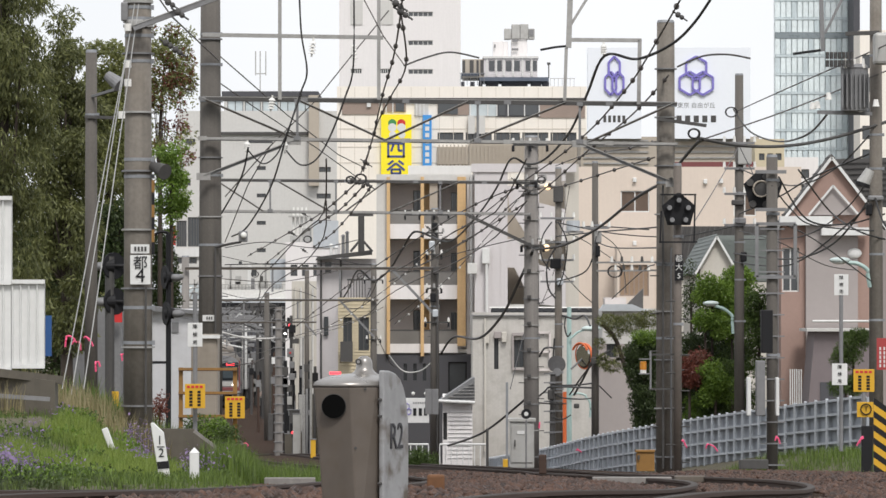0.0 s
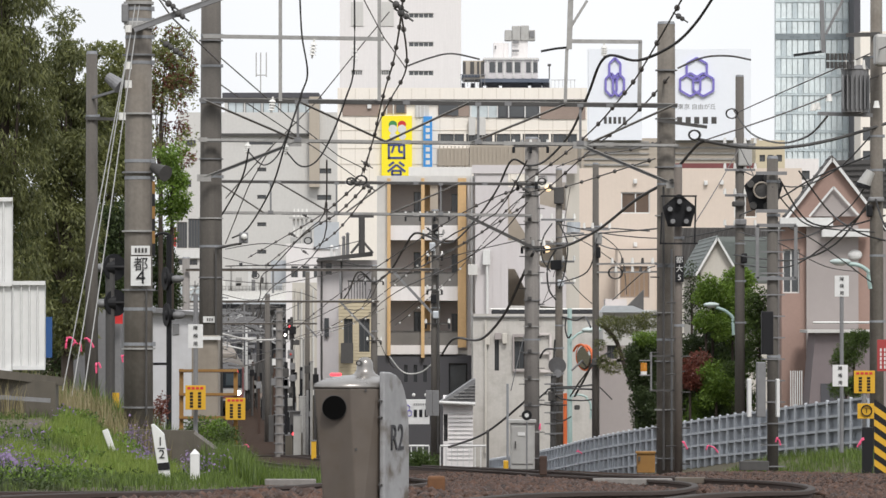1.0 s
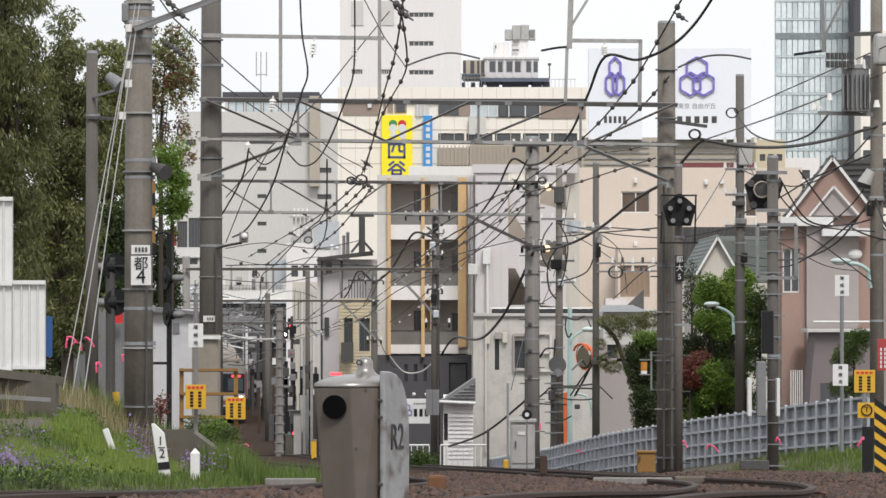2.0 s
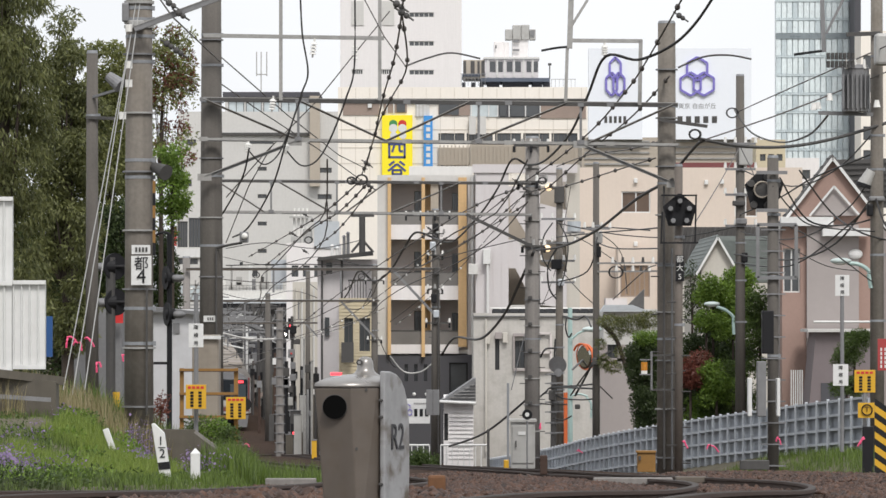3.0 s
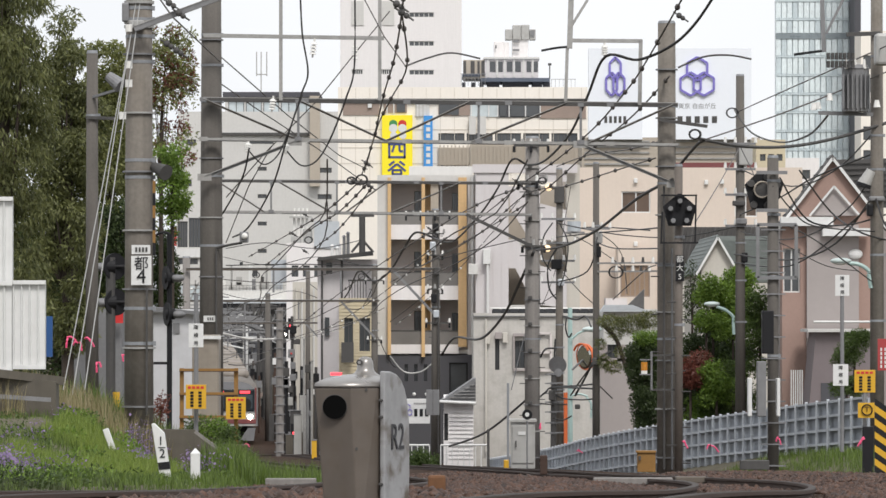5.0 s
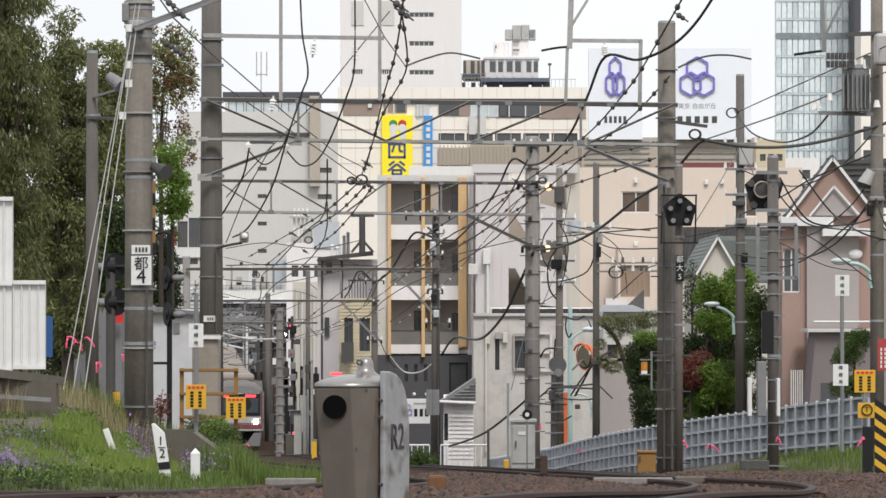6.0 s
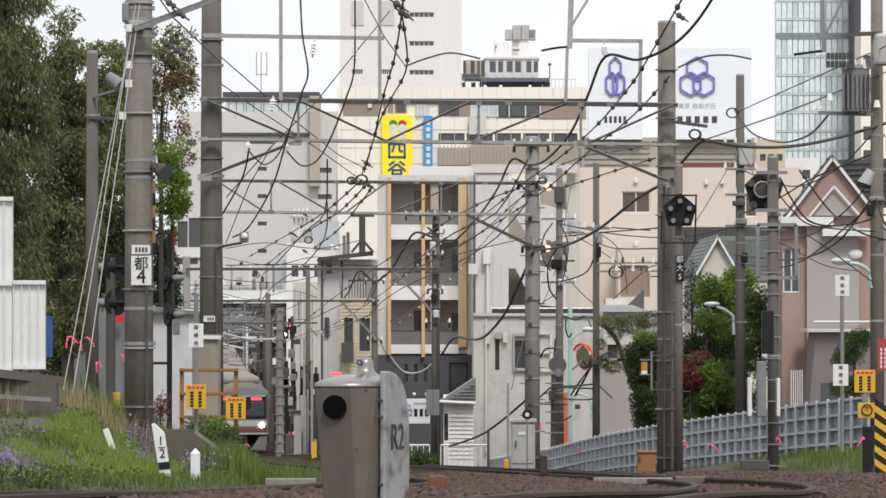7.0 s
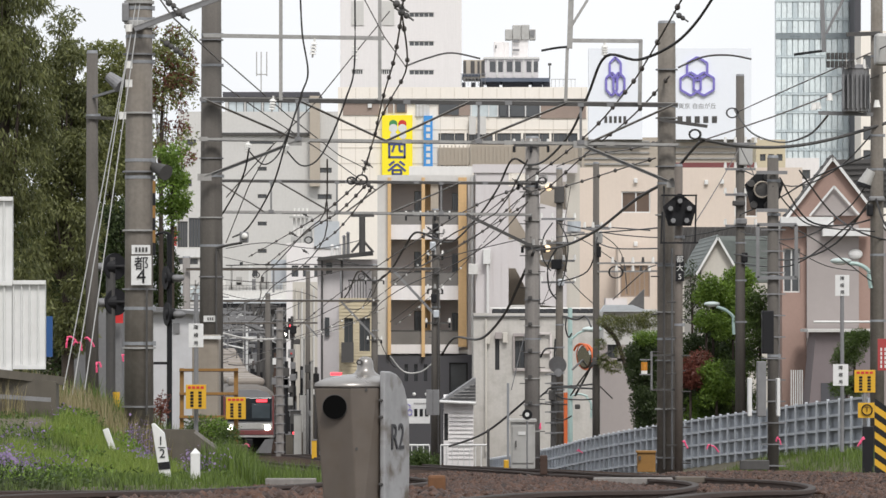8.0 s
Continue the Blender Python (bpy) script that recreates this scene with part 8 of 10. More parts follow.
# ---- the pocketed guard panels along the lane ----
def guard_panel_fence():
    path = [(7.867, 95, -0.532), (6.774, 101, -0.838), (5.262, 112, -1.374), (3.819, 124, -1.984), (2.68, 138, -2.717), (1.321, 160, -3.629)]
    pts = smooth(path, 8)
    dense = [pts[0]]
    for p in pts[1:]:
        while (p - dense[-1]).length > 0.84:
            dense.append(dense[-1] + (p - dense[-1]).normalized() * 0.84)
    root = thing("guard_panel_fence", dense[0] - Vector((0, 0, 1)), "blue-grey pocketed steel guard panels beside the lane", "fence")
    for a, b in zip(dense, dense[1:]):
        bm = bmn()
        up = Vector((0, 0, 1))
        n = (b - a).cross(up).normalized()
        if n.y > 0:
            n = -n
        face = [q - n * 0.1 for q in (a, b, b - up * 1.0, a - up * 1.0)]
        back = [q - n * 0.05 for q in face]
        va, vb = [bm.verts.new(q) for q in face], [bm.verts.new(q) for q in back]
        bm.faces.new(va)
        bm.faces.new(vb[::-1])
        for i in range(4):
            bm.faces.new((va[i], vb[i], vb[(i + 1) % 4], va[(i + 1) % 4]))
        # pocket backs darker, ribs and shelves lighter: light and shade set by colour
        part("panel", bm, FENCE_GREY, root)
        part("rib", box(bmn(), a - up * 0.49 - n * 0.02, (0.05, 0.13, 1.08), bevel=0.006), FENCE_LIT, root)
        for k in range(4):
            part("shelf_bar", span(bmn(), a - n * 0.05 - up * (0.27 * k), b - n * 0.05 - up * (0.27 * k), 0.09, 0.045), FENCE_LIT, root)


guard_panel_fence()

for x0, x1, d, w in ((1.841, 2.809, 62, 0.25), (3.027, 3.432, 66, 0.25), (-2.103, -1.5, 60, 0.2)):
    bm = bmn()
    box(bm, ((x0 + x1) / 2, d, line_z(d) - 0.03), (x1 - x0, w, 0.08), bevel=0.01)
    solo("crossing_slab", bm, SLEEPER if d == 66 else CONCRETE_LIGHT, ((x0 + x1) / 2, d, line_z(d) - 0.07), "pale concrete slab lying between the rails", "slab", "crossing slabs")

# ---- transformer pole fittings ----
tr = thing("pole_transformer", (8.109, 99.5, 4.987), "grey finned pole transformer", "transformer")
bm = bmn()
rod(bm, (8.101, 99.4, 5.006), (8.101, 99.4, 5.85), 0.27, n=20)
part("tank", bm, STEEL, tr)
for i in range(7):
    part("fin", slab(7.83 + i * 0.085, 7.852 + i * 0.085, 99.05, 5.06, 5.725, 0.2), STEEL, tr)
part("lid", rod(bmn(), (8.101, 99.4, 5.85), (8.102, 99.4, 5.927), 0.29, 0.22, 20), STEEL, tr)
for x in (7.905, 8.082, 8.259):
    part("bushing", rod(bmn(), (x, 99.2, 5.84), (x, 99.2, 6.028), 0.04, 0.02, 10), PORCELAIN, tr)
swb = thing("pole_switch_box", (8.595, 99.2, 5.918), "white rounded pole switch box", "switch box")
part("case", box(bmn(), (8.639, 99.2, 6.217), (0.36, 0.5, 0.62), bevel=0.06), PALE_BOX, swb)
mast_arm("cross_arm", (7.383, 99.6, 4.991), (8.462, 99.6, 4.958), 0.07, STEEL, "galvanised steel cross arm")
mast_arm("cross_arm", (7.963, 99.87, 6.549), (8.63, 99.87, 6.571), 0.08, STEEL_DARK, "dark steel cross arm")
mast_arm("cross_arm", (7.418, 99, 7.18), (7.45, 99, 6.162), 0.08, STEEL, "galvanised steel drop arm")
mast_arm("cross_arm", (7.495, 99, 6.516), (7.827, 99, 7.18), 0.05, STEEL, "slanting galvanised steel brace")
mast_arm("cross_arm", (6.864, 99, 6.107), (7.45, 99, 6.184), 0.05, BLACK, "black strain insulator arm")
cam2 = thing("floodlight", (8.299, 99, 3.531), "grey cylinder floodlight on the pole", "floodlight")
part("head", rod(bmn(), (8.213, 98.9, 3.55), (8.368, 98.9, 3.838), 0.14, 0.09, 14), PALE_BOX, cam2)
part("rim", rod(bmn(), (8.202, 98.9, 3.517), (8.224, 98.9, 3.584), 0.15, n=14), BLACK, cam2)
for p in ((7.25, 99, 5.023), (7.339, 99, 5.045), (7.56, 99, 5.211), (8.445, 98.5, 5.058)):
    solo("pin_insulator", rod(bmn(), Vector(p), Vector(p) + Vector((0, 0, 0.14)), 0.07, 0.04, 12), PORCELAIN, p, "white porcelain pin insulator", "insulator", "insulators")
for i in range(14):
    p = Vector((7.538, 99, 5.853)) + Vector((0.08 * (i % 7), 0, 0.16 * (i // 7)))
    part("coil", rod(bmn(), p, p + Vector((0, 0, 0.13)), 0.035, n=8), STEEL_DARK, tr)

# fittings on the slim utility poles
for x, d, zs, w in ((3.45, 151.88, (3.848, 3.135, 2.593, 1.948), 1.0), (7.866, 133.87, (5.512, 4.839, 4.166, 3.343), 0.8), (4.265, 139.9, (3.365,), 0.7)):
    for i, z in enumerate(zs):
        root = thing("pole_crossarm", (x, d, z), "steel cross arm with small insulators", "cross arm", "cross arms")
        part("arm", span(bmn(), (x - w / 2, d, z), (x + w / 2, d, z), 0.06), STEEL, root)
        for k in range(4):
            xx = x - w / 2 + w * k / 3
            part("pin", rod(bmn(), (xx, d, z + 0.03), (xx, d, z + 0.18), 0.045, 0.03, 8), PORCELAIN, root)
for x, d, z, w, n in ((-0.527, 174.8, 4.377, 1.5, 7), (-0.312, 174.8, 3.753, 0.7, 4), (-0.273, 174.8, 3.012, 0.5, 3), (-0.273, 174.8, 1.841, 0.5, 3), (-0.176, 174.8, 0.671, 0.8, 3),
                      (2.207, 126.8, 5.232, 0.85, 5), (2.236, 126.8, 4.326, 0.7, 4), (2.264, 126.8, 2.713, 0.55, 3), (-3.022, 223.8, 2.424, 0.8, 3), (-3.022, 223.8, -0.199, 0.6, 3)):
    root = thing("pole_crossarm", (x, d, z), "steel cross arm with small insulators and clamps", "cross arm", "cross arms")
    part("arm", span(bmn(), (x - w / 2, d, z), (x + w / 2, d, z), 0.05), STEEL_DARK, root)
    for k in range(n):
        xx = x - w / 2 + w * k / (n - 1)
        part("pin", rod(bmn(), (xx, d, z + 0.025), (xx, d, z + 0.17), 0.05, 0.03, 8), (PORCELAIN, STEEL_PALE)[k % 2], root)
        if k % 2 == 0:
            part("clamp", box(bmn(), (xx, d - 0.05, z - 0.09), (0.07, 0.08, 0.16), bevel=0.015), BLACK, root)
for i, (px_, pz_) in enumerate(((-0.253, 3.984), (-0.351, 3.321), (-0.214, 2.464), (-0.312, 1.529), (-0.234, 0.983))):
    solo("splice_box", box(bmn(), (px_, 174.72, pz_), (0.2, 0.2, 0.26 + 0.05 * (i % 2)), bevel=0.03), (BLACK, METAL_ROOF, STEEL_DARK)[i % 3], (px_, 174.72, pz_ - 0.15), "small cable splice box on the mast", "equipment box", "equipment boxes")
for x, d, z, w, h, m in ((3.49, 151.85, 4.573, 0.3, 0.5, STEEL_DARK), (3.405, 151.82, 2.489, 0.32, 0.3, BLACK), (3.54, 151.82, 1.947, 0.2, 0.2, METAL_ROOF), (4.306, 139.87, 3.128, 0.2, 0.35, STEEL_PALE), (4.306, 139.87, 2.722, 0.12, 0.3, BLACK),
                          (7.884, 133.86, 3.459, 0.3, 0.16, STEEL), (7.824, 133.86, 3.937, 0.34, 0.14, STEEL_DARK), (7.973, 133.86, 2.504, 0.16, 0.26, BLACK), (8.003, 133.86, 5.191, 0.36, 0.5, PALE_BOX), (8.553, 99.85, 3.305, 0.3, 0.1, STEEL), (8.42, 99.85, 3.082, 0.12, 0.24, BLACK)):
    solo("pole_fitting", box(bmn(), (x, d, z), (w, 0.2, h), bevel=0.03), m, (x, d, z - h / 2), "small fitting clamped to a utility pole", "equipment box", "pole fittings")
tb = thing("pole_transformer", (3.893, 151, 3.543), "pale blue pole transformer", "transformer")
part("tank", rod(bmn(), (3.91, 151, 3.459), (3.91, 151, 3.763), 0.2, n=16), METAL_ROOF, tb)
part("base", box(bmn(), (3.943, 151, 3.425), (0.55, 0.3, 0.05)), STEEL, tb)
meter = thing("pole_switch_box", (-13.276, 350, -4.366), "grey metal equipment cabinet on a post", "equipment box")
part("case", slab(-13.671, -12.89, 350, -3.781, -1.829, 0.4, 0.02), STEEL, meter)
part("post", rod(bmn(), (-13.282, 350.2, -7.103), (-13.284, 350.2, -3.588), 0.1), STEEL, meter)
lp = thing("lattice_mast", (-7.286, 226, -5.202), "pale steel mast with climbing rungs", "railway mast", "railway poles")
part("shaft", rod(bmn(), (-7.285, 226, -5.504), (-7.288, 226, 1.226), 0.18, 0.15, 14), CONCRETE_LIGHT, lp)
for i in range(16):
    z = -5.202 + i * 0.42
    part("rung", rod(bmn(), (-7.516, 225.8, z), (-7.037, 225.8, z), 0.02, n=6), STEEL, lp)
pole("portal_mast", -9.86, 285, 2.054, 0.14, "dark slim mast beside the bend", "railway mast", (), CONCRETE_POLE, taper=0.002)
for x, z0, z1, d in ((-7.142, -6.707, -4.199, 250), (-7.058, -6.864, -3.167, 255), (-6.901, -7.374, -2.992, 262)):
    solo("trackside_cabinet", slab(x - 0.16, x + 0.16, d, z0, z1, 0.4, 0.02), PALE_BOX, (x, d, z0), "tall pale grey trackside cabinet", "cabinet", "trackside cabinets")

# ---- steel uprights over the near portal ----
for a, b, w in (((-2.994, 93.4, 7.253), (-2.993, 93.4, 4.979), 0.065), ((-1.168, 93.4, 7.253), (-1.168, 93.4, 4.979), 0.065), ((-4.422, 93.4, 6.178), (-1.085, 93.4, 6.126), 0.07)):
    part("upper_member", span(bmn(), a, b, w), STEEL_PALE, near_portal)
for a, b, w in (((2.378, 93.4, 7.253), (2.336, 93.4, 5.938), 0.1), ((2.294, 93.4, 5.938), (2.263, 93.4, 4.958), 0.06), ((2.305, 93.4, 6.085), (3.681, 93.4, 6.074), 0.07), ((3.65, 93.4, 6.085), (3.629, 93.4, 4.895), 0.07), ((2.378, 93.4, 6.366), (2.67, 93.4, 6.836), 0.05)):
    part("upper_member", span(bmn(), a, b, w), STEEL_PALE, near_portal)
for p, ln, t in (((-2.365, 93.3, 6.121), 0.36, (-0.12, 0)), ((-1.625, 93.3, 6.079), 0.42, (0, 0)), ((2.979, 93.3, 6.038), 0.26, (0, 0)), ((-3.583, 93.3, 4.224), 0.22, (-0.1, 0)), ((-2.875, 93.3, 4.203), 0.22, (-0.1, 0)), ((-3.122, 93.2, 5.054), 0.3, (-0.1, 0))):
    ins = thing("hanging_insulator", p, "white porcelain insulator hanging from the portal", "insulator", "insulators")
    insulator("sheds", p, ln, ins, t)
arm = thing("steel_bracket", (-4.167, 68.6, 4.93), "slanting galvanised angle arm on the pole", "bracket", "pole brackets")
part("brace", span(bmn(), (-4.182, 68.6, 4.914), (-2.98, 68.6, 5.359), 0.09, 0.07), STEEL, arm)
for z in (4.97, 5.03, 5.30):
    part("collar", rod(bmn(), (-4.143, 69, z - 0.02), (-4.143, 69, z + 0.02), 0.205, n=20), STEEL_PALE, arm)
part("clamp", box(bmn(), (-4.16, 68.74, 4.99), (0.2, 0.1, 0.1), bevel=0.01), STEEL_PALE, arm)
part("clamp", box(bmn(), (-4.32, 68.9, 5.16), (0.1, 0.1, 0.26), bevel=0.02), STEEL, arm)
part("flange", span(bmn(), (-4.182, 68.57, 4.955), (-2.98, 68.57, 5.40), 0.05, 0.012), STEEL_PALE, arm)
mast_arm("post_bracket", (3.981, 93.6, 4.632), (4.89, 93.6, 4.506), 0.06, STEEL_DARK, "dark steel bracket on the mast")

# ---- cables ----
THICK = 0.033
cable("feeder_cable", smooth([(-2.616, 92.6, 6.994), (-2.575, 92.6, 6.166), (-2.476, 92.8, 5.472), (-2.606, 93, 5.066), (-2.865, 93, 4.266), (-3.169, 94, 3.408), (-3.839, 100, 2.752), (-4.359, 105, 2.623)]), 0.017, "thick black insulated feeder cable")
cable("feeder_cable", smooth([(-1.613, 92.6, 6.994), (-1.623, 92.6, 5.566), (-1.782, 92.8, 4.985), (-2.066, 93, 4.266), (-2.325, 93, 3.851), (-2.606, 93, 3.768), (-2.865, 93, 4.027)]), 0.017, "thick black insulated jumper cable")
cable("feeder_cable", smooth([(-3.561, 93, 4.027), (-3.301, 93, 3.788), (-3.052, 93, 3.934), (-2.865, 93, 4.318), (-2.585, 93, 5.066)]), 0.015, "thick black insulated jumper cable")
cable("feeder_cable", smooth([(-3.561, 93, 4.09), (-3.695, 93.5, 3.584), (-4.136, 96, 3.007), (-4.419, 98, 2.795)]), 0.017, "thick black insulated feeder cable")
cable("feeder_cable", smooth([(4.796, 88, 6.701), (4.502, 90, 6.225), (4.171, 92, 5.928), (3.593, 93, 5.71), (2.991, 93, 5.772), (2.744, 96, 5.172), (2.626, 105, 4.757), (2.465, 122, 4.722), (2.124, 126, 4.728), (1.716, 126, 4.855), (1.393, 130, 4.219), (0.953, 140, 3.678), (0.286, 160, 3.278), (-0.369, 174, 3.624)]),
      0.027, "thick black insulated feeder cable looping between portals")
cable("feeder_cable", smooth([(-0.369, 174, 3.624), (-0.957, 175, 3.795), (-1.386, 180, 3.31), (-2.046, 195, 2.623), (-3.022, 222, 2.388), (-3.725, 224, 2.85), (-4.526, 240, 1.903), (-5.802, 268, 1.25), (-6.598, 270, 2.004)]), 0.04, "thick black insulated feeder cable looping between portals")
cable("service_cable", smooth([(4.237, 93.5, 3.521), (3.862, 100, 3.332), (3.45, 112, 2.912), (2.893, 120, 2.64), (2.334, 126, 2.604)]), 0.03, "heavy grey-black cable between masts", STEEL_DARK)
cable("service_cable", smooth([(2.273, 126.5, 2.582), (1.973, 130, 1.825), (1.656, 140, 0.944), (1.141, 155, 0.235), (0.398, 170, 0.19), (-0.039, 175, -0.423)]), 0.04, "heavy black cable sagging between masts")
cable("service_cable", smooth([(-2.328, 222, -0.881), (-1.709, 222, -1.575), (-0.966, 222, -1.575), (-0.396, 222, -1.129)]), 0.035, "pale sagging service cable", WIRE_GREY)
BEADED = "contact wire with small clips along it"
for pts, r, beads in (([(-0.456, 60, 4.919), (-0.575, 66, 4.711), (-0.715, 72, 4.597), (-0.906, 78, 4.452), (-1.246, 90, 4.114), (-1.688, 105, 3.913)], 0.012, 9),
                      ([(-0.498, 62, 4.7), (-0.5, 70, 4.476), (-0.801, 78, 4.365), (-1.101, 85, 4.184), (-1.552, 100, 3.835)], 0.012, 7),
                      ([(-1.688, 105, 3.819), (-2.962, 127, 3.58), (-4.893, 160, 3.51), (-8.062, 210, 3.326)], 0.016, 10), ([(-1.57, 105, 3.737), (-2.608, 127, 3.58), (-4.001, 150, 3.444), (-7.709, 220, 3.064)], 0.016, 10),
                      ([(-1.453, 105, 3.678), (-2.608, 127, 3.155), (-4.089, 160, 3.064)], 0.014, 8),
                      ([(3.585, 75, 5.79), (3.379, 85, 5.228), (3.333, 93, 5.097), (3.088, 104, 4.838), (2.692, 120, 4.676), (2.014, 128, 4.314), (1.105, 150, 3.862), (-0.173, 172, 3.403)], 0.016, 16),
                      ([(4.164, 93, 5.409), (3.751, 100, 4.951), (3.286, 115, 4.694), (2.475, 126, 4.053), (1.392, 145, 3.527), (-0.173, 172, 2.923), (-2.15, 205, 2.244)], 0.016, 18),
                      ([(3.937, 93.8, 3.927), (3.469, 105, 3.971), (2.845, 118, 3.997), (2.07, 127, 4.006), (0.937, 150, 3.276), (-1.085, 180, 2.506)], 0.014, 14),
                      ([(4.042, 93.8, 4.241), (4.003, 110, 4.599), (4.001, 140, 5.397), (3.41, 152, 5.426)], 0.014, 5),
                      ([(1.999, 127, 4.218), (0.77, 150, 4.113), (-1.65, 176, 3.064), (-4.62, 225, 1.853), (-8.619, 272, -0.417)], 0.018, 16)):
    cable("contact_wire", smooth(pts), r, BEADED, WIRE, beads=beads)
for pts in ([(-4.503, 94, 6.138), (-3.715, 94, 5.455), (-3.365, 110, 5.336), (-2.588, 126, 4.968), (-1.9, 127, 4.644)], [(-4.103, 94, 5.298), (-3.729, 100, 5.119), (-2.876, 115, 4.797), (-2.041, 127, 4.36)],
            [(-0.987, 94, 6.663), (-1.511, 94, 6.033), (-2.351, 94, 4.983), (-3.295, 94, 4.038), (-4.029, 94, 3.198)], [(-1.495, 93, 6.915), (-1.08, 93, 6.136), (-0.685, 93, 5.585)],
            [(-3.19, 94, 4.143), (-3.84, 100, 3.555), (-5.143, 120, 2.707)], [(-3.961, 69, 5.492), (-3.691, 69, 5.106), (-4.091, 93, 5.668)]):
    cable("stay_wire", pts, 0.012, "thin steel stay wire", WIRE)
cable("feeder_cable", smooth([(-0.706, 93, 5.585), (-0.249, 93, 5.752), (0.166, 93, 5.835), (0.685, 93, 5.731)]), 0.018, "thin curved black jumper arm", STEEL_DARK)
cable("feeder_cable", smooth([(4.319, 93, 5.565), (4.787, 93, 5.762), (5.254, 93, 5.793), (5.669, 93, 5.72)]), 0.02, "thin curved black jumper arm", STEEL_DARK)
cable("feeder_cable", smooth([(1.815, 93.4, 5.897), (2.096, 93.4, 5.949), (2.336, 93.4, 5.97)]), 0.024, "black strain insulator on the portal", BLACK)
for pts, r, m in (([(7.749, 134, 6.335), (8.049, 118, 6.264), (8.579, 98, 6.221), (8.868, 95, 6.297)], 0.014, WIRE), ([(4.785, 94, 4.248), (6.685, 98, 4.962), (8.753, 100, 5.811), (9.446, 100, 6.068)], 0.014, WIRE),
                  ([(4.764, 94, 4.29), (5.578, 95, 4.186), (6.562, 97, 4.24), (7.581, 99, 4.448), (8.752, 100, 4.806), (9.556, 100, 5.119)], 0.034, STEEL_DARK),
                  ([(7.69, 133.5, 6.39), (7.924, 130, 5.671), (7.984, 120, 5.092), (7.788, 108, 4.837), (7.602, 100, 4.951)], 0.022, STEEL_DARK),
                  ([(4.605, 98, 3.944), (4.783, 95, 4.228), (4.89, 94, 4.269)], 0.03, STEEL_DARK),
                  ([(7.043, 100, 3.868), (8.039, 105, 3.151), (8.214, 100, 2.662), (8.75, 100, 2.495)], 0.018, CABLE),
                  ([(6.32, 95, 3.592), (7.066, 98, 2.85), (7.991, 100, 2.796), (8.75, 100, 2.997)], 0.018, CABLE),
                  ([(7.716, 134, 2.595), (8.249, 120, 2.305), (8.389, 108, 2.546), (8.55, 100, 3.444)], 0.022, STEEL_DARK),
                  ([(7.716, 134, 2.371), (8.249, 120, 2.171), (8.391, 105, 2.858), (8.55, 100, 3.332)], 0.018, CABLE),
                  ([(7.867, 134, 3.642), (7.85, 118, 3.734), (7.688, 105, 3.854), (8.551, 100, 4.225)], 0.018, CABLE),
                  ([(4.828, 97, 2.778), (5.967, 110, 3.801), (7.809, 133, 5.405)], 0.012, WIRE),
                  ([(3.41, 152, 3.729), (4.952, 145, 3.285), (6.5, 140, 3.131), (7.867, 134, 3.343)], 0.018, CABLE),
                  ([(3.41, 152, 3.305), (4.312, 140, 3.256), (4.902, 120, 3.042), (4.441, 98, 2.741)], 0.02, CABLE),
                  ([(3.409, 152, 1.948), (4, 140, 2.194), (4.25, 139.5, 3.124)], 0.02, CABLE),
                  ([(5.038, 150, 1.435), (5.562, 140, 2.194), (5.035, 120, 2.171)], 0.016, WIRE),
                  ([(3.387, 151, 2.954), (3.134, 151, 2.448), (3.168, 151, 1.774), (3.387, 151, 1.437)], 0.03, CABLE),
                  ([(3.834, 152, 4.832), (3.409, 152, 2.457), (2.985, 152, 1.27)], 0.012, WIRE),
                  ([(0.172, 140, -2.648), (1.119, 132, -2.066), (2.156, 128, -1.113)], 0.03, STEEL_DARK),
                  ([(-7.714, 180, 2.707), (-5.244, 178, 2.729), (-2.449, 177, 2.68)], 0.02, CABLE), ([(-9.55, 220, 2.45), (-7.036, 222, 2.339), (-4.6, 224, 2.85)], 0.02, WIRE),
                  ([(-11.285, 260, -0.06), (-10.056, 262, -0.362), (-8.454, 264, -0.373)], 0.05, PORCELAIN)):
    cable("line_cable", smooth(pts), r, "dark overhead cable strung between poles", m)
for c, r in (((-1.672, 104, 3.793), 0.12), ((-1.881, 104, 3.77), 0.09), ((4.68, 94, 4.374), 0.11), ((7.602, 133, 6.296), 0.16), ((2.456, 125, 4.309), 0.1), ((-3.984, 150, 3.192), 0.12), ((-8.126, 220, 2.647), 0.16), ((4.712, 138, 2.147), 0.2), ((-3.583, 223, 2.593), 0.16)):
    c = Vector(c)
    bm = bmn()
    for k in range(2):
        tube(bm, [(c.x + r * math.cos(radians(30 * j)) * (1 - 0.1 * k), c.y + 0.03 * k, c.z + r * math.sin(radians(30 * j)) * 0.8) for j in range(13)], 0.018, 5)
    solo("cable_coil", bm, CABLE, c, "coiled spare black cable hung on a line", "cable coil", "cable coils")
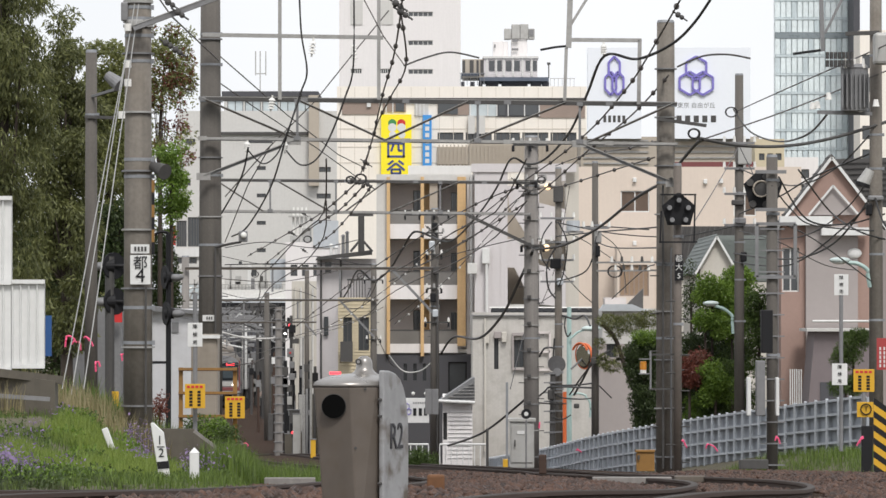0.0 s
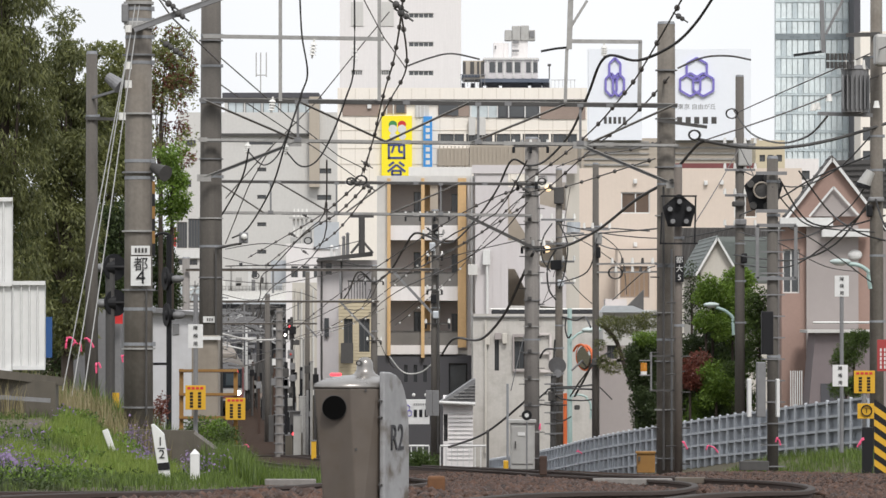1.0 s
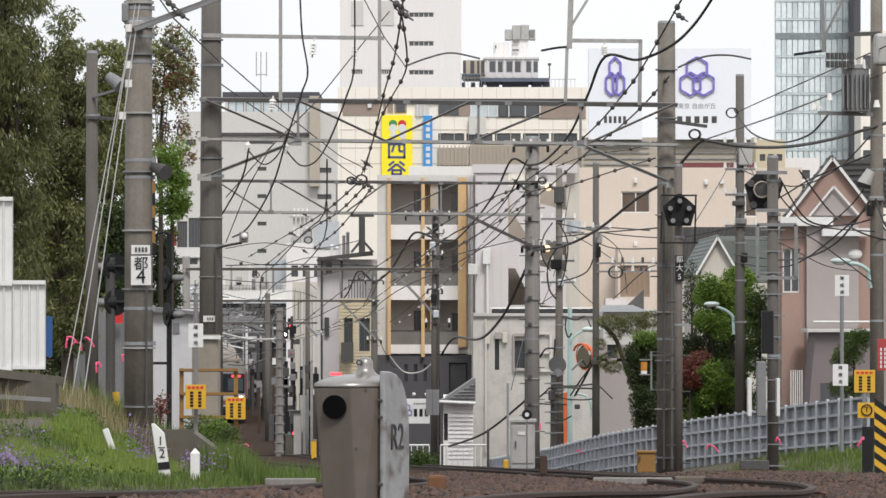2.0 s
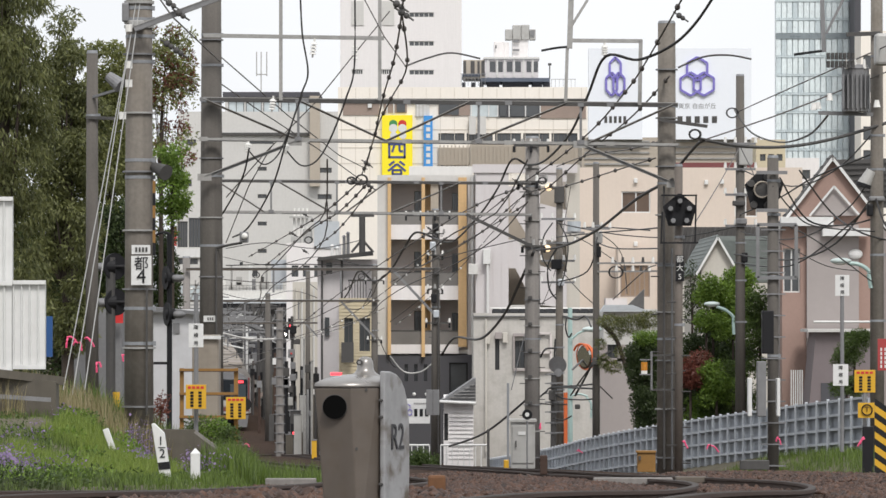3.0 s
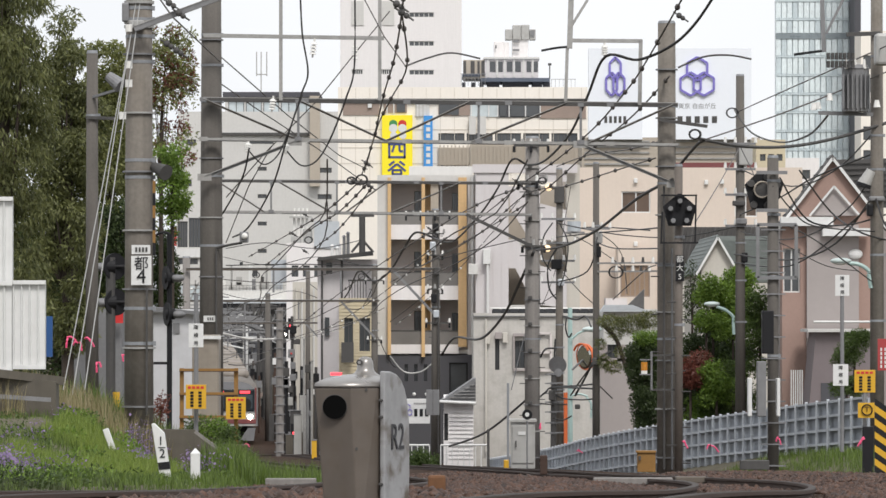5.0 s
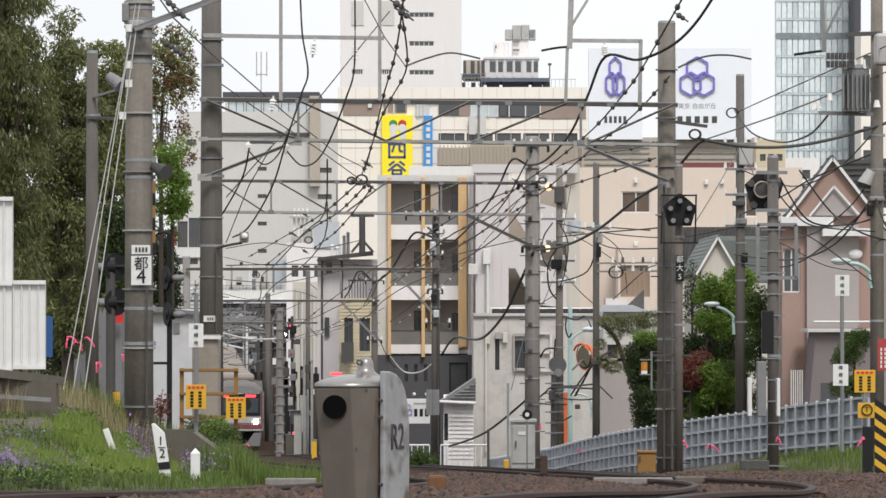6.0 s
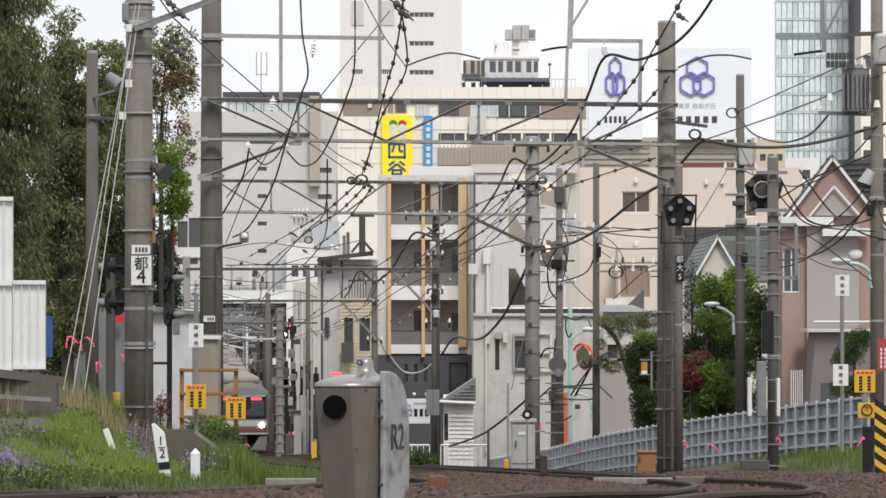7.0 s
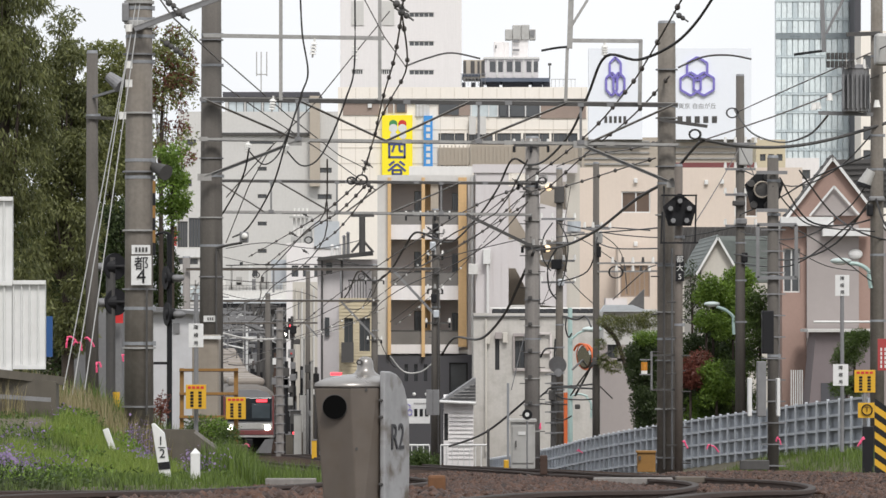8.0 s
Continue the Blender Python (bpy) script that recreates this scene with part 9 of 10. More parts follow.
for p in ((-1.556, 104, 4.118), (-1.497, 104, 3.654), (-1.811, 104, 3.747), (-0.54, 62, 4.838), (-0.478, 62, 4.734), (-0.272, 174, 3.663), (-0.466, 174, 3.916), (1.842, 126, 4.306), (2.053, 126, 4.123), (-4.42, 150, 3.36), (-4.357, 160, 2.975), (-4.085, 150, 3.946), (-3.679, 68.5, 5.246), (-3.549, 68.5, 5.108), (-3.709, 68.5, 4.694), (-3.579, 68.5, 4.603), (3.761, 80, 5.745)):
    bm = bmn()
    c = Vector(p)
    ball(bm, c + Vector((-0.03, 0, 0.02)), 0.048, n=10)
    ball(bm, c + Vector((0.03, 0, -0.02)), 0.040, n=10)
    rod(bm, c + Vector((-0.12, 0, 0.08)), c + Vector((0.12, 0, -0.08)), 0.012, n=6)
    solo("strain_clamp", bm, STEEL_DARK, c, "dark strain insulator and clamp on the wires", "insulator", "strain clamps")


# ---- more of the line's far clutter: portals, struts and wires down the bend ----
def far_portal(y, h, half):
    """A light portal across both tracks."""
    x, z = line_x(y), line_z(y)
    root = thing("overhead_portal", (x - half, y, z), "distant light steel portal over the bend", "portal gantry", "overhead portals")
    for s in (-1, 1):
        part("leg", rod(bmn(), (x + s * half, y, z - 0.6), (x + s * half, y, z + h + 0.4), 0.10, n=8), STEEL_DARK, root)
        part("knee_brace", span(bmn(), (x + s * half, y, z + h - 1.2), (x + s * (half - 1.3), y, z + h), 0.08), STEEL, root)
    part("beam", span(bmn(), (x - half, y - 0.15, z + h), (x + half, y - 0.15, z + h), 0.1, 0.14), STEEL, root)
    part("beam", span(bmn(), (x - half, y - 0.15, z + h - 0.6), (x + half, y - 0.15, z + h - 0.6), 0.08, 0.1), STEEL, root)
    for k in range(5):
        a = x - half + 2 * half * k / 5
        part("diagonal", span(bmn(), (a, y - 0.15, z + h), (a + 2 * half / 5, y - 0.15, z + h - 0.6), 0.06), STEEL, root)
    for t in (-1.9, 1.9):
        part("drop_bracket", span(bmn(), (x + t, y - 0.15, z + h - 0.6), (x + t, y - 0.15, z + h - 1.5), 0.08), STEEL, root)
        part("bracket_arm", span(bmn(), (x + t - 0.8, y - 0.15, z + h - 1.4), (x + t + 0.8, y - 0.15, z + h - 1.1), 0.05), WIRE_GREY, root)


for y, h in ((298, 6.4), (318, 6.2), (338, 6.0), (356, 6.0), (374, 5.8), (392, 5.8)):
    far_portal(y, h, 4.4)
for t in (-1.9, 1.9):
    for h, r in ((5.1, 0.014), (5.9, 0.016)):
        pts = [(line_x(y) + t + (0.2 if (y // 33) % 2 else -0.2), y, line_z(y) + h - (0.25 if h > 5.5 and (y // 16) % 2 else 0)) for y in range(96, 400, 16)]
        cable("contact_wire", smooth(pts, 3), r, "bronze contact wire over the track", WIRE, beads=0)
rngf = random.Random(31)
for i in range(26):
    y = rngf.uniform(235, 345)
    x = line_x(y) + rngf.choice((-1, 1)) * rngf.uniform(3.6, 4.9)
    z = line_z(y)
    h = rngf.uniform(0.6, 2.0)
    kind = rngf.random()
    if kind < 0.6:
        bm = bmn()
        box(bm, (x, y, z + h / 2 - 0.3), (rngf.uniform(0.25, 0.6), 0.4, h), bevel=0.02)
        solo("trackside_box", bm, rngf.choice((STEEL_DARK, STEEL, BLACK)), (x, y, z - 0.3), "small metal trackside equipment box", "equipment box", "trackside boxes")
    else:
        ob = solo("short_mast", rod(bmn(), (x, y, z - 0.4), (x, y, z + h + 2.4), 0.08, 0.07, 8), rngf.choice((STEEL_DARK, RAIL_RUST)), (x, y, z - 0.4), "short steel mast beside the line", "post", "short masts")
        part("sign", box(bmn(), (x, y - 0.1, z + h + 1.9), (0.3, 0.04, 0.4)), rngf.choice((WHITE_PAINT, BLACK, STEEL)), ob)

# ---- straps, conduits and pegs on the near masts ----
for x, d, r, z0, z1, m, lab in ((4.091, 93.72, 0.022, -1.836, 3.408, STEEL_DARK, "thin dark cable conduit strapped to the mast"),
                                (4.238, 93.70, 0.018, -1.836, 2.254, STEEL, "thin grey cable conduit strapped to the mast"),
                                (-4.196, 93.72, 0.018, -0.892, 2.254, STEEL_DARK, "thin dark cable conduit strapped to the mast"),
                                (-4.02, 68.72, 0.014, -0.324, 1.408, STEEL_DARK, "thin dark cable conduit strapped to the mast"),
                                (-0.156, 174.7, 0.03, -3.78, 2.467, STEEL_DARK, "thin dark cable conduit strapped to the mast")):
    solo("conduit", rod(bmn(), (x, d, z0), (x, d, z1), r, n=8), m, (x, d, z0), lab, "conduit", "conduits")
steps(mast_b, 4.175, 94, -1.416, 2.254, 0.2, 0.35)
sp = bpy.data.objects["signal_post"]
steps(sp, 4.342, 93.3, -1.71, 1.516, 0.1, 0.33)
for m, x, d, r, za, zb, gap in ((mast_c, 2.239, 127, 0.19, -2.583, 4.786, 0.66), (mast_b, 4.154, 94, 0.185, -1.626, 5.613, 0.9), (mast_a, -4.301, 94, 0.2, -0.473, 6.663, 1.1), (p_sign, -4.143, 69, 0.2, -0.208, 5.183, 0.8)):
    z, k = za, 0
    while z < zb:
        bm = bmn()
        rod(bm, (x, d, z - 0.012), (x, d, z + 0.012), r + 0.022 + 0.002 * (zb - z), n=20)
        part("clamp_band", bm, (STEEL, STEEL_PALE)[k % 2], m)
        if m is mast_c:
            part("clamp_lug", box(bmn(), (x - 0.06, d - r - 0.04, z + 0.05), (0.1, 0.06, 0.08), bevel=0.01), STEEL_DARK, m)
        z, k = z + gap, k + 1

for a, b, n in (((-3.75, 150, 0.43), (0.094, 140, 3.131), 12), ((-1.406, 150, 0.682), (2.085, 128, 4.1), 12), ((-6.339, 200, -0.016), (-1.857, 160, 1.189), 10)):
    pts = sag(a, b, 0.25, 10)
    root = cable("clip_wire", pts, 0.01, "thin wire with small white clips", WIRE, "wire", group="clip wires")
    for k in range(n):
        t = (k + 0.5) / n * 10
        q = pts[int(t)].lerp(pts[int(t) + 1], t - int(t))
        part("clip", ball(bmn(), q - Vector((0, 0, 0.03)), 0.035, n=6), PORCELAIN, root)

# ---- thin service drops between poles and houses ----
for pts, r in (([(3.405, 151.8, 3.556), (4.571, 160, 3.243), (6.7, 190, 2.796)], 0.014), ([(3.405, 151.8, 2.455), (4.337, 158, 1.629), (5.051, 164, 1.191)], 0.014),
               ([(3.405, 151.8, 1.608), (2.611, 150, 0.933), (1.755, 130, -0.93)], 0.012), ([(3.483, 151.5, 3.721), (3.724, 151, 3.122), (3.64, 151, 2.279), (3.471, 151, 1.774)], 0.022),
               ([(3.28, 151.5, 3.721), (3, 151, 3.291), (2.966, 151, 2.701), (3.219, 151, 2.279)], 0.022), ([(3.944, 151, 3.543), (4.621, 150, 3.577), (5.8, 142, 3.35)], 0.02),
               ([(7.845, 133.6, 5.425), (7.923, 130, 4.727), (7.765, 124, 4.145), (7.256, 110, 3.617)], 0.014), ([(7.844, 133.6, 4.828), (8.113, 118, 3.997), (8.235, 106, 4.058), (8.551, 100, 4.672)], 0.016),
               ([(7.843, 133.6, 3.187), (7.982, 120, 2.707), (9.505, 126, 2.225), (10.595, 129, 2.108)], 0.012), ([(7.843, 133.6, 2.964), (8.163, 115, 2.768), (8.231, 103, 3.169), (8.55, 100, 3.89)], 0.014),
               ([(8.533, 99.8, 3.328), (8.663, 99, 2.757), (9.016, 99, 2.536)], 0.02), ([(6.13, 89.9, 2.605), (7.061, 95, 2.372), (8.475, 99.8, 1.657)], 0.012),
               ([(-7.714, 180, 3.31), (-6.133, 175, 3.443), (-4.375, 175, 3.248), (-2.812, 175, 3.541)], 0.016), ([(-9.985, 230, 3.538), (-7.803, 230, 3.153), (-5.7, 228, 3.517), (-3.6, 224, 3.1)], 0.016),
               ([(-11.503, 265, 1.987), (-9.988, 268, 1.698), (-8.013, 272, 2.162), (-5.845, 270, 1.401)], 0.018), ([(-12.855, 300, 1.267), (-10.511, 300, 0.765), (-7.995, 299.8, 1.769)], 0.018),
               ([(-7.996, 299.8, 2.773), (-6.647, 285, 1.736), (-5.84, 269.8, -0.405)], 0.02), ([(-3.022, 223.8, 2.349), (-3.664, 228, 1.227), (-4.485, 231, 1.229)], 0.018),
               ([(-0.176, 174.8, 2.075), (-1.205, 200, 1.323), (-2.339, 223, 0.602)], 0.014), ([(-0.176, 174.8, 2.856), (1.105, 150, 2.941), (2.208, 126.8, 2.94)], 0.014),
               ([(-3.022, 223.8, 0.226), (-2.465, 235, -1.26), (-2.24, 239, -1.566)], 0.018), ([(4.256, 139.7, 3.283), (5.642, 160, 2.885), (7.239, 199, 1.766)], 0.014),
               ([(4.256, 139.7, 2.971), (4.371, 128, 2.671), (4.092, 95, 2.266)], 0.016), ([(5.86, 89.9, 3.307), (6.394, 93, 2.968), (7.175, 98, 2.741), (8.51, 99.8, 2.659)], 0.014)):
    cable("service_drop", smooth(pts), r, "thin dark service wire between pole and house", CABLE, group="service wires")
for x, d, z, w in ((5.175, 138, 2.409, 1.1), (5.175, 138, 2.178, 0.9)):
    fr2 = thing("pole_crossarm", (x, d, z), "pale steel cross arm with insulators and coils", "cross arm", "cross arms")
    part("arm", span(bmn(), (4.28, 139.93, z), (x + w / 2 + 0.3, d, z), 0.05), STEEL_PALE, fr2)
    for k in range(5):
        part("pin", rod(bmn(), (x - w / 2 + w * k / 4, d, z), (x - w / 2 + w * k / 4, d, z + 0.15), 0.045, 0.03, 8), (PORCELAIN, STEEL_DARK)[k % 2], fr2)

# ---- clustered signals and cabinets beside the bend ----
smast = thing("signal_mast", (-7.327, 246, -5.76), "slim mast crowded with dark signal heads and boxes", "railway signal", "signals")
part("shaft", rod(bmn(), (-7.326, 246, -6.308), (-7.329, 246, 0.826), 0.07, n=10), STEEL_DARK, smast)
rngs = random.Random(15)
for i in range(11):
    z = -5.622 + 0.58 * i
    xx = -7.33 + rngs.uniform(-0.22, 0.25)
    hd = part("lamp_case", box(bmn(), (xx, 245.8, z), (rngs.uniform(0.18, 0.34), 0.2, rngs.uniform(0.22, 0.42)), bevel=0.02), rngs.choice((BLACK, STEEL_DARK, PALE_BOX, STEEL)), smast)
    if i in (1, 8):
        part("lens", rod(bmn(), (xx, 245.64, z), (xx, 245.7, z), 0.05, n=12), RED_PAINT, hd)
for x, d, z0, z1, w, m in ((-8.345, 268, -6.373, -4.939, 0.3, HOUSING), (-7.285, 240, -5.994, -4.789, 0.34, HOUSING), (-6.826, 238, -6.014, -3.811, 0.36, PALE_BOX), (-6.11, 236, -5.954, -1.27, 0.12, STEEL_PALE),
                           (-6.918, 252, -6.348, -0.306, 0.1, STEEL_PALE), (-6.1, 244, -6.194, -2.983, 0.3, HOUSING), (-5.551, 238, -6.067, -3.679, 0.4, GREY_WALL), (-5.089, 200, -4.745, -4.031, 0.2, YELLOW_PAINT)):
    ob = solo("trackside_cabinet", slab(x - w / 2, x + w / 2, d, z0, z1, 0.3, 0.015), m, (x, d, z0), "tall narrow trackside cabinet or duct", "cabinet", "trackside cabinets")
    part("cap", slab(x - w / 2 - 0.02, x + w / 2 + 0.02, d - 0.02, z1, z1 + 0.04, 0.34), STEEL, ob)

wm = thing("white_mast", (-13.356, 345, -3.134), "white painted bracket mast over the bend", "railway mast", "railway poles")
part("post", span(bmn(), (-13.356, 345, -4.288), (-13.358, 345, 0.292), 0.16), WHITE_PAINT, wm)
part("post", span(bmn(), (-13.587, 345, -4.288), (-13.589, 345, 0.292), 0.1), STEEL_PALE, wm)
part("arm", span(bmn(), (-15.081, 344.8, -0.747), (-10.926, 344.8, -0.708), 0.12), WHITE_PAINT, wm)
part("brace", span(bmn(), (-12.08, 344.8, -0.747), (-10.926, 344.8, -1.285), 0.09), WHITE_PAINT, wm)
rngq = random.Random(91)
for i in range(18):
    y = rngq.uniform(300, 400)
    a = Vector((line_x(y) + rngq.uniform(-4, 5), y, line_z(y) + rngq.uniform(3.4, 7.4)))
    b = a + Vector((rngq.uniform(0.8, 2.6), 0, rngq.uniform(-1.0, 1.0)))
    root = solo("bracket_tube", rod(bmn(), a, b, 0.045, n=6), rngq.choice((STEEL_PALE, WHITE_PAINT, STEEL)), a, "slim steel catenary bracket tube", "bracket", "catenary brackets")
    part("insulator", rod(bmn(), a.lerp(b, 0.3), a.lerp(b, 0.45), 0.09, n=8), rngq.choice((PORCELAIN, STEEL_DARK)), root)
    part("drop_rod", rod(bmn(), a.lerp(b, 0.8), a.lerp(b, 0.8) - Vector((0, 0, 0.7)), 0.03, n=5), STEEL_DARK, root)

rngm = random.Random(58)
for i in range(26):
    y = rngm.uniform(345, 398)
    x = line_x(y) + rngm.uniform(3.4, 7.5)
    z0 = line_z(y) - 0.8
    h = rngm.uniform(2.5, 6.5)
    ob = solo("signal_mast", rod(bmn(), (x, y, z0), (x, y, z0 + h), rngm.uniform(0.06, 0.12), n=8), rngm.choice((STEEL_DARK, BLACK, STEEL, DARK_WALL)), (x, y, z0), "slim dark mast beyond the bend", "railway mast", "trackside masts")
    for k in range(3):
        w = rngm.uniform(0.25, 0.7)
        part("mast_box", box(bmn(), (x + rngm.uniform(-0.2, 0.2), y - 0.2, z0 + h * rngm.uniform(0.2, 0.95)), (w, 0.2, rngm.uniform(0.15, 0.6)), bevel=0.02), rngm.choice((BLACK, STEEL_DARK, STEEL, STEEL_PALE, DARK_WALL)), ob)
    part("arm", span(bmn(), (x - rngm.uniform(0.2, 1.0), y - 0.1, z0 + h * 0.8), (x + rngm.uniform(0.2, 1.2), y - 0.1, z0 + h * rngm.uniform(0.7, 0.95)), 0.06), rngm.choice((STEEL_PALE, WIRE_GREY, STEEL_DARK)), ob)
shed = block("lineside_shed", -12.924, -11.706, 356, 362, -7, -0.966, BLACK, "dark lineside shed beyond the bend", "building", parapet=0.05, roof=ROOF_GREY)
part("eave_line", slab(-13.15, -11.759, 355.7, -1.045, -0.926, 0.3), STEEL, shed)
for px_, w in ((-12.872, 0.35), (-12.554, 0.5), (-12.157, 0.3)):
    part("door", slab(px_, px_ + w, 355.9, -4.065, -2.475, 0.08), STEEL_DARK, shed)

rngt = random.Random(77)
for i in range(34):
    y = rngt.uniform(275, 340)
    a = Vector((line_x(y) + rngt.uniform(-3.5, 3.0), y, line_z(y) + rngt.uniform(4.3, 6.6)))
    b = a + Vector((rngt.uniform(-0.5, 2.6), rngt.uniform(2, 14), rngt.uniform(-0.9, 0.7)))
    cable("bracket_wire", sag(a, b, rngt.uniform(0.02, 0.25), 6), rngt.choice((0.02, 0.025, 0.035)), "thin catenary wire over the bend", rngt.choice((CABLE, WIRE, WIRE_GREY, STEEL_DARK)), "wire", group="bend wires")
# crowded cables and fittings round the two lane poles
slim = thing("utility_pole", (3.241, 149, -3.304), "thin dark pole crowded with wires beside the lane", "utility pole", "railway poles")
part("shaft", rod(bmn(), (3.241, 149, -3.304), (3.258, 149, -0.728), 0.085, 0.075, n=12), STEEL_DARK, slim)
for rise in (0.77, 1.07, 1.39, 1.68, 1.94, 2.23, 2.5):
    z = slim.location.z + rise
    part("collar", rod(bmn(), (3.243, 149, z), (3.243, 149, z + 0.06), 0.11, n=10), STEEL, slim)
    part("spur", span(bmn(), (3.243 - 0.25, 148.9, z + 0.03), (3.243 + 0.3, 148.9, z + 0.05), 0.04), STEEL, slim)
for pts, r in (([(2.789, 148.8, -1.489), (3.021, 148.8, -1.29), (3.254, 148.8, -1.158), (4.153, 141, -1.071)], 0.03), ([(2.789, 148.8, -1.622), (3.171, 148.8, -1.655), (3.652, 148.8, -1.655)], 0.025),
               ([(3.864, 148, -1.376), (4.077, 145, -0.809), (4.185, 141, -0.316), (4.296, 139.5, -0.207), (4.607, 139.5, -0.021)], 0.035), ([(3.732, 148, -1.376), (3.98, 145, -0.841), (4.185, 141, -0.394)], 0.025),
               ([(2.879, 150, -0.289), (3.046, 150, -0.038), (3.37, 151, -0.029)], 0.03), ([(4.336, 139.8, -0.99), (4.523, 139.8, -1.177), (4.679, 139.8, -1.333)], 0.02),
               ([(3.364, 151.5, 0.255), (3.33, 151.5, -0.421), (3.38, 151.5, -1.435), (3.312, 151.5, -2.449)], 0.03), ([(3.714, 152, 0.93), (3.68, 152, 0.591), (3.765, 152, 0.303), (3.867, 152, 0.422)], 0.025),
               ([(3.596, 152, 0.93), (3.95, 150, 0.832), (4.077, 145, 0.938), (4.122, 141, 0.66)], 0.028), ([(3.339, 148.9, -1.126), (3.87, 147, -1.081), (4.184, 141, -0.945)], 0.026),
               ([(3.339, 148.9, -1.392), (3.566, 148, -1.476), (4.007, 146, -1.473), (4.184, 141, -1.354)], 0.022), ([(3.237, 148.8, -2.054), (3.519, 148.8, -2.12), (3.785, 148.8, -1.987)], 0.022)):
    cable("service_cable", smooth(pts), r, "sagging dark service cable between lane poles")
for p, w, h in (((3.385, 151.7, -1.777), 0.22, 0.36), ((3.93, 148, -1.707), 0.16, 0.14), ((4.24, 139.7, -0.303), 0.26, 0.2), ((3.204, 148.8, -1.39), 0.2, 0.3)):
    solo("splice_box", box(bmn(), p, (w, 0.18, h), bevel=0.03), STEEL_DARK, (p[0], p[1], p[2] - h / 2), "small dark cable splice box on the pole", "equipment box", "equipment boxes")
for x0, x1, z0, z1 in ((2.282, 3.184, -0.869, -0.795), (2.282, 3.184, 0.254, 0.364), (2.282, 2.337, -0.795, 0.254), (1.693, 1.932, 0.18, 0.401)):
    part("window_surround", slab(x0, x1, 164.86, z0, z1, 0.12, 0.01), MAUVE_WALL, wh)
ww = thing("window_guard", (3.293, 164.9, -0.832), "brown framed window grille on the stucco house", "window")
for a, b in (((3.109, 164.9, -0.85), (3.109, 164.9, 0.364)), ((3.514, 164.9, -0.85), (3.514, 164.9, 0.364)), ((3.109, 164.9, 0.364), (3.514, 164.9, 0.364)), ((3.109, 164.9, -0.85), (3.514, 164.9, -0.85)), ((3.109, 164.9, -0.261), (3.514, 164.9, -0.261))):
    part("frame_bar", span(bmn(), a, b, 0.07), BROWN_WALL, ww)

tree("garden_shrub", -0.82, 150, -3.835, -3.083, (0.55, 0.4, 0.3), 4200, 0.07, LEAVES, "low olive shrub in front of the railing", 301, 22, 0.2, 0.0, 0.03, "shrub")
tree("garden_shrub", -0.404, 151, -3.868, -3.212, (0.4, 0.4, 0.25), 2600, 0.07, LEAVES, "low olive shrub in front of the railing", 302, 16, 0.18, 0.0, 0.03, "shrub")

# dark clutter of masts, boxes and pipes where the line bends away
rngd = random.Random(404)
for i in range(64):
    y = rngd.uniform(238, 300)
    x = (rngd.uniform(-290, -215) if i % 3 else rngd.uniform(-290, -262)) * y / 8961
    z0 = -6.732 + (y - 262) * -0.02
    h = rngd.choice((1.2, 1.8, 2.6, 3.6, 5.0))
    m = rngd.choice((STEEL_DARK, BLACK, BLACK, RAIL_RUST, HOUSING))
    if i % 2:
        ob = solo("signal_mast", rod(bmn(), (x, y, z0 - 1.0), (x, y, z0 + h), rngd.uniform(0.05, 0.11), n=8), m, (x, y, z0 - 1.0), "dark slim trackside mast by the bend", "railway mast", "trackside masts")
        for k in range(rngd.randint(1, 3)):
            zz = z0 + h * rngd.uniform(0.35, 0.95)
            w = rngd.uniform(0.18, 0.34)
            part("mast_box", box(bmn(), (x + rngd.uniform(-0.1, 0.1), y - 0.15, zz), (w, 0.2, w * rngd.uniform(1.0, 2.0)), bevel=0.02), rngd.choice((BLACK, STEEL_DARK, STEEL)), ob)
    else:
        w = rngd.uniform(0.3, 0.6)
        h *= 0.6
        ob = solo("trackside_cabinet", box(bmn(), (x, y, z0 - 0.5 + (h + 1.0) / 2), (w, 0.4, h + 1.0), bevel=0.02), m, (x, y, z0 - 0.5), "dark weathered trackside cabinet by the bend", "cabinet", "trackside cabinets")
        part("cap", box(bmn(), (x, y, z0 + h + 0.5), (w + 0.06, 0.46, 0.05), bevel=0.01), STEEL, ob)


# ---- the train ----
TRACK_OFF = 1.9


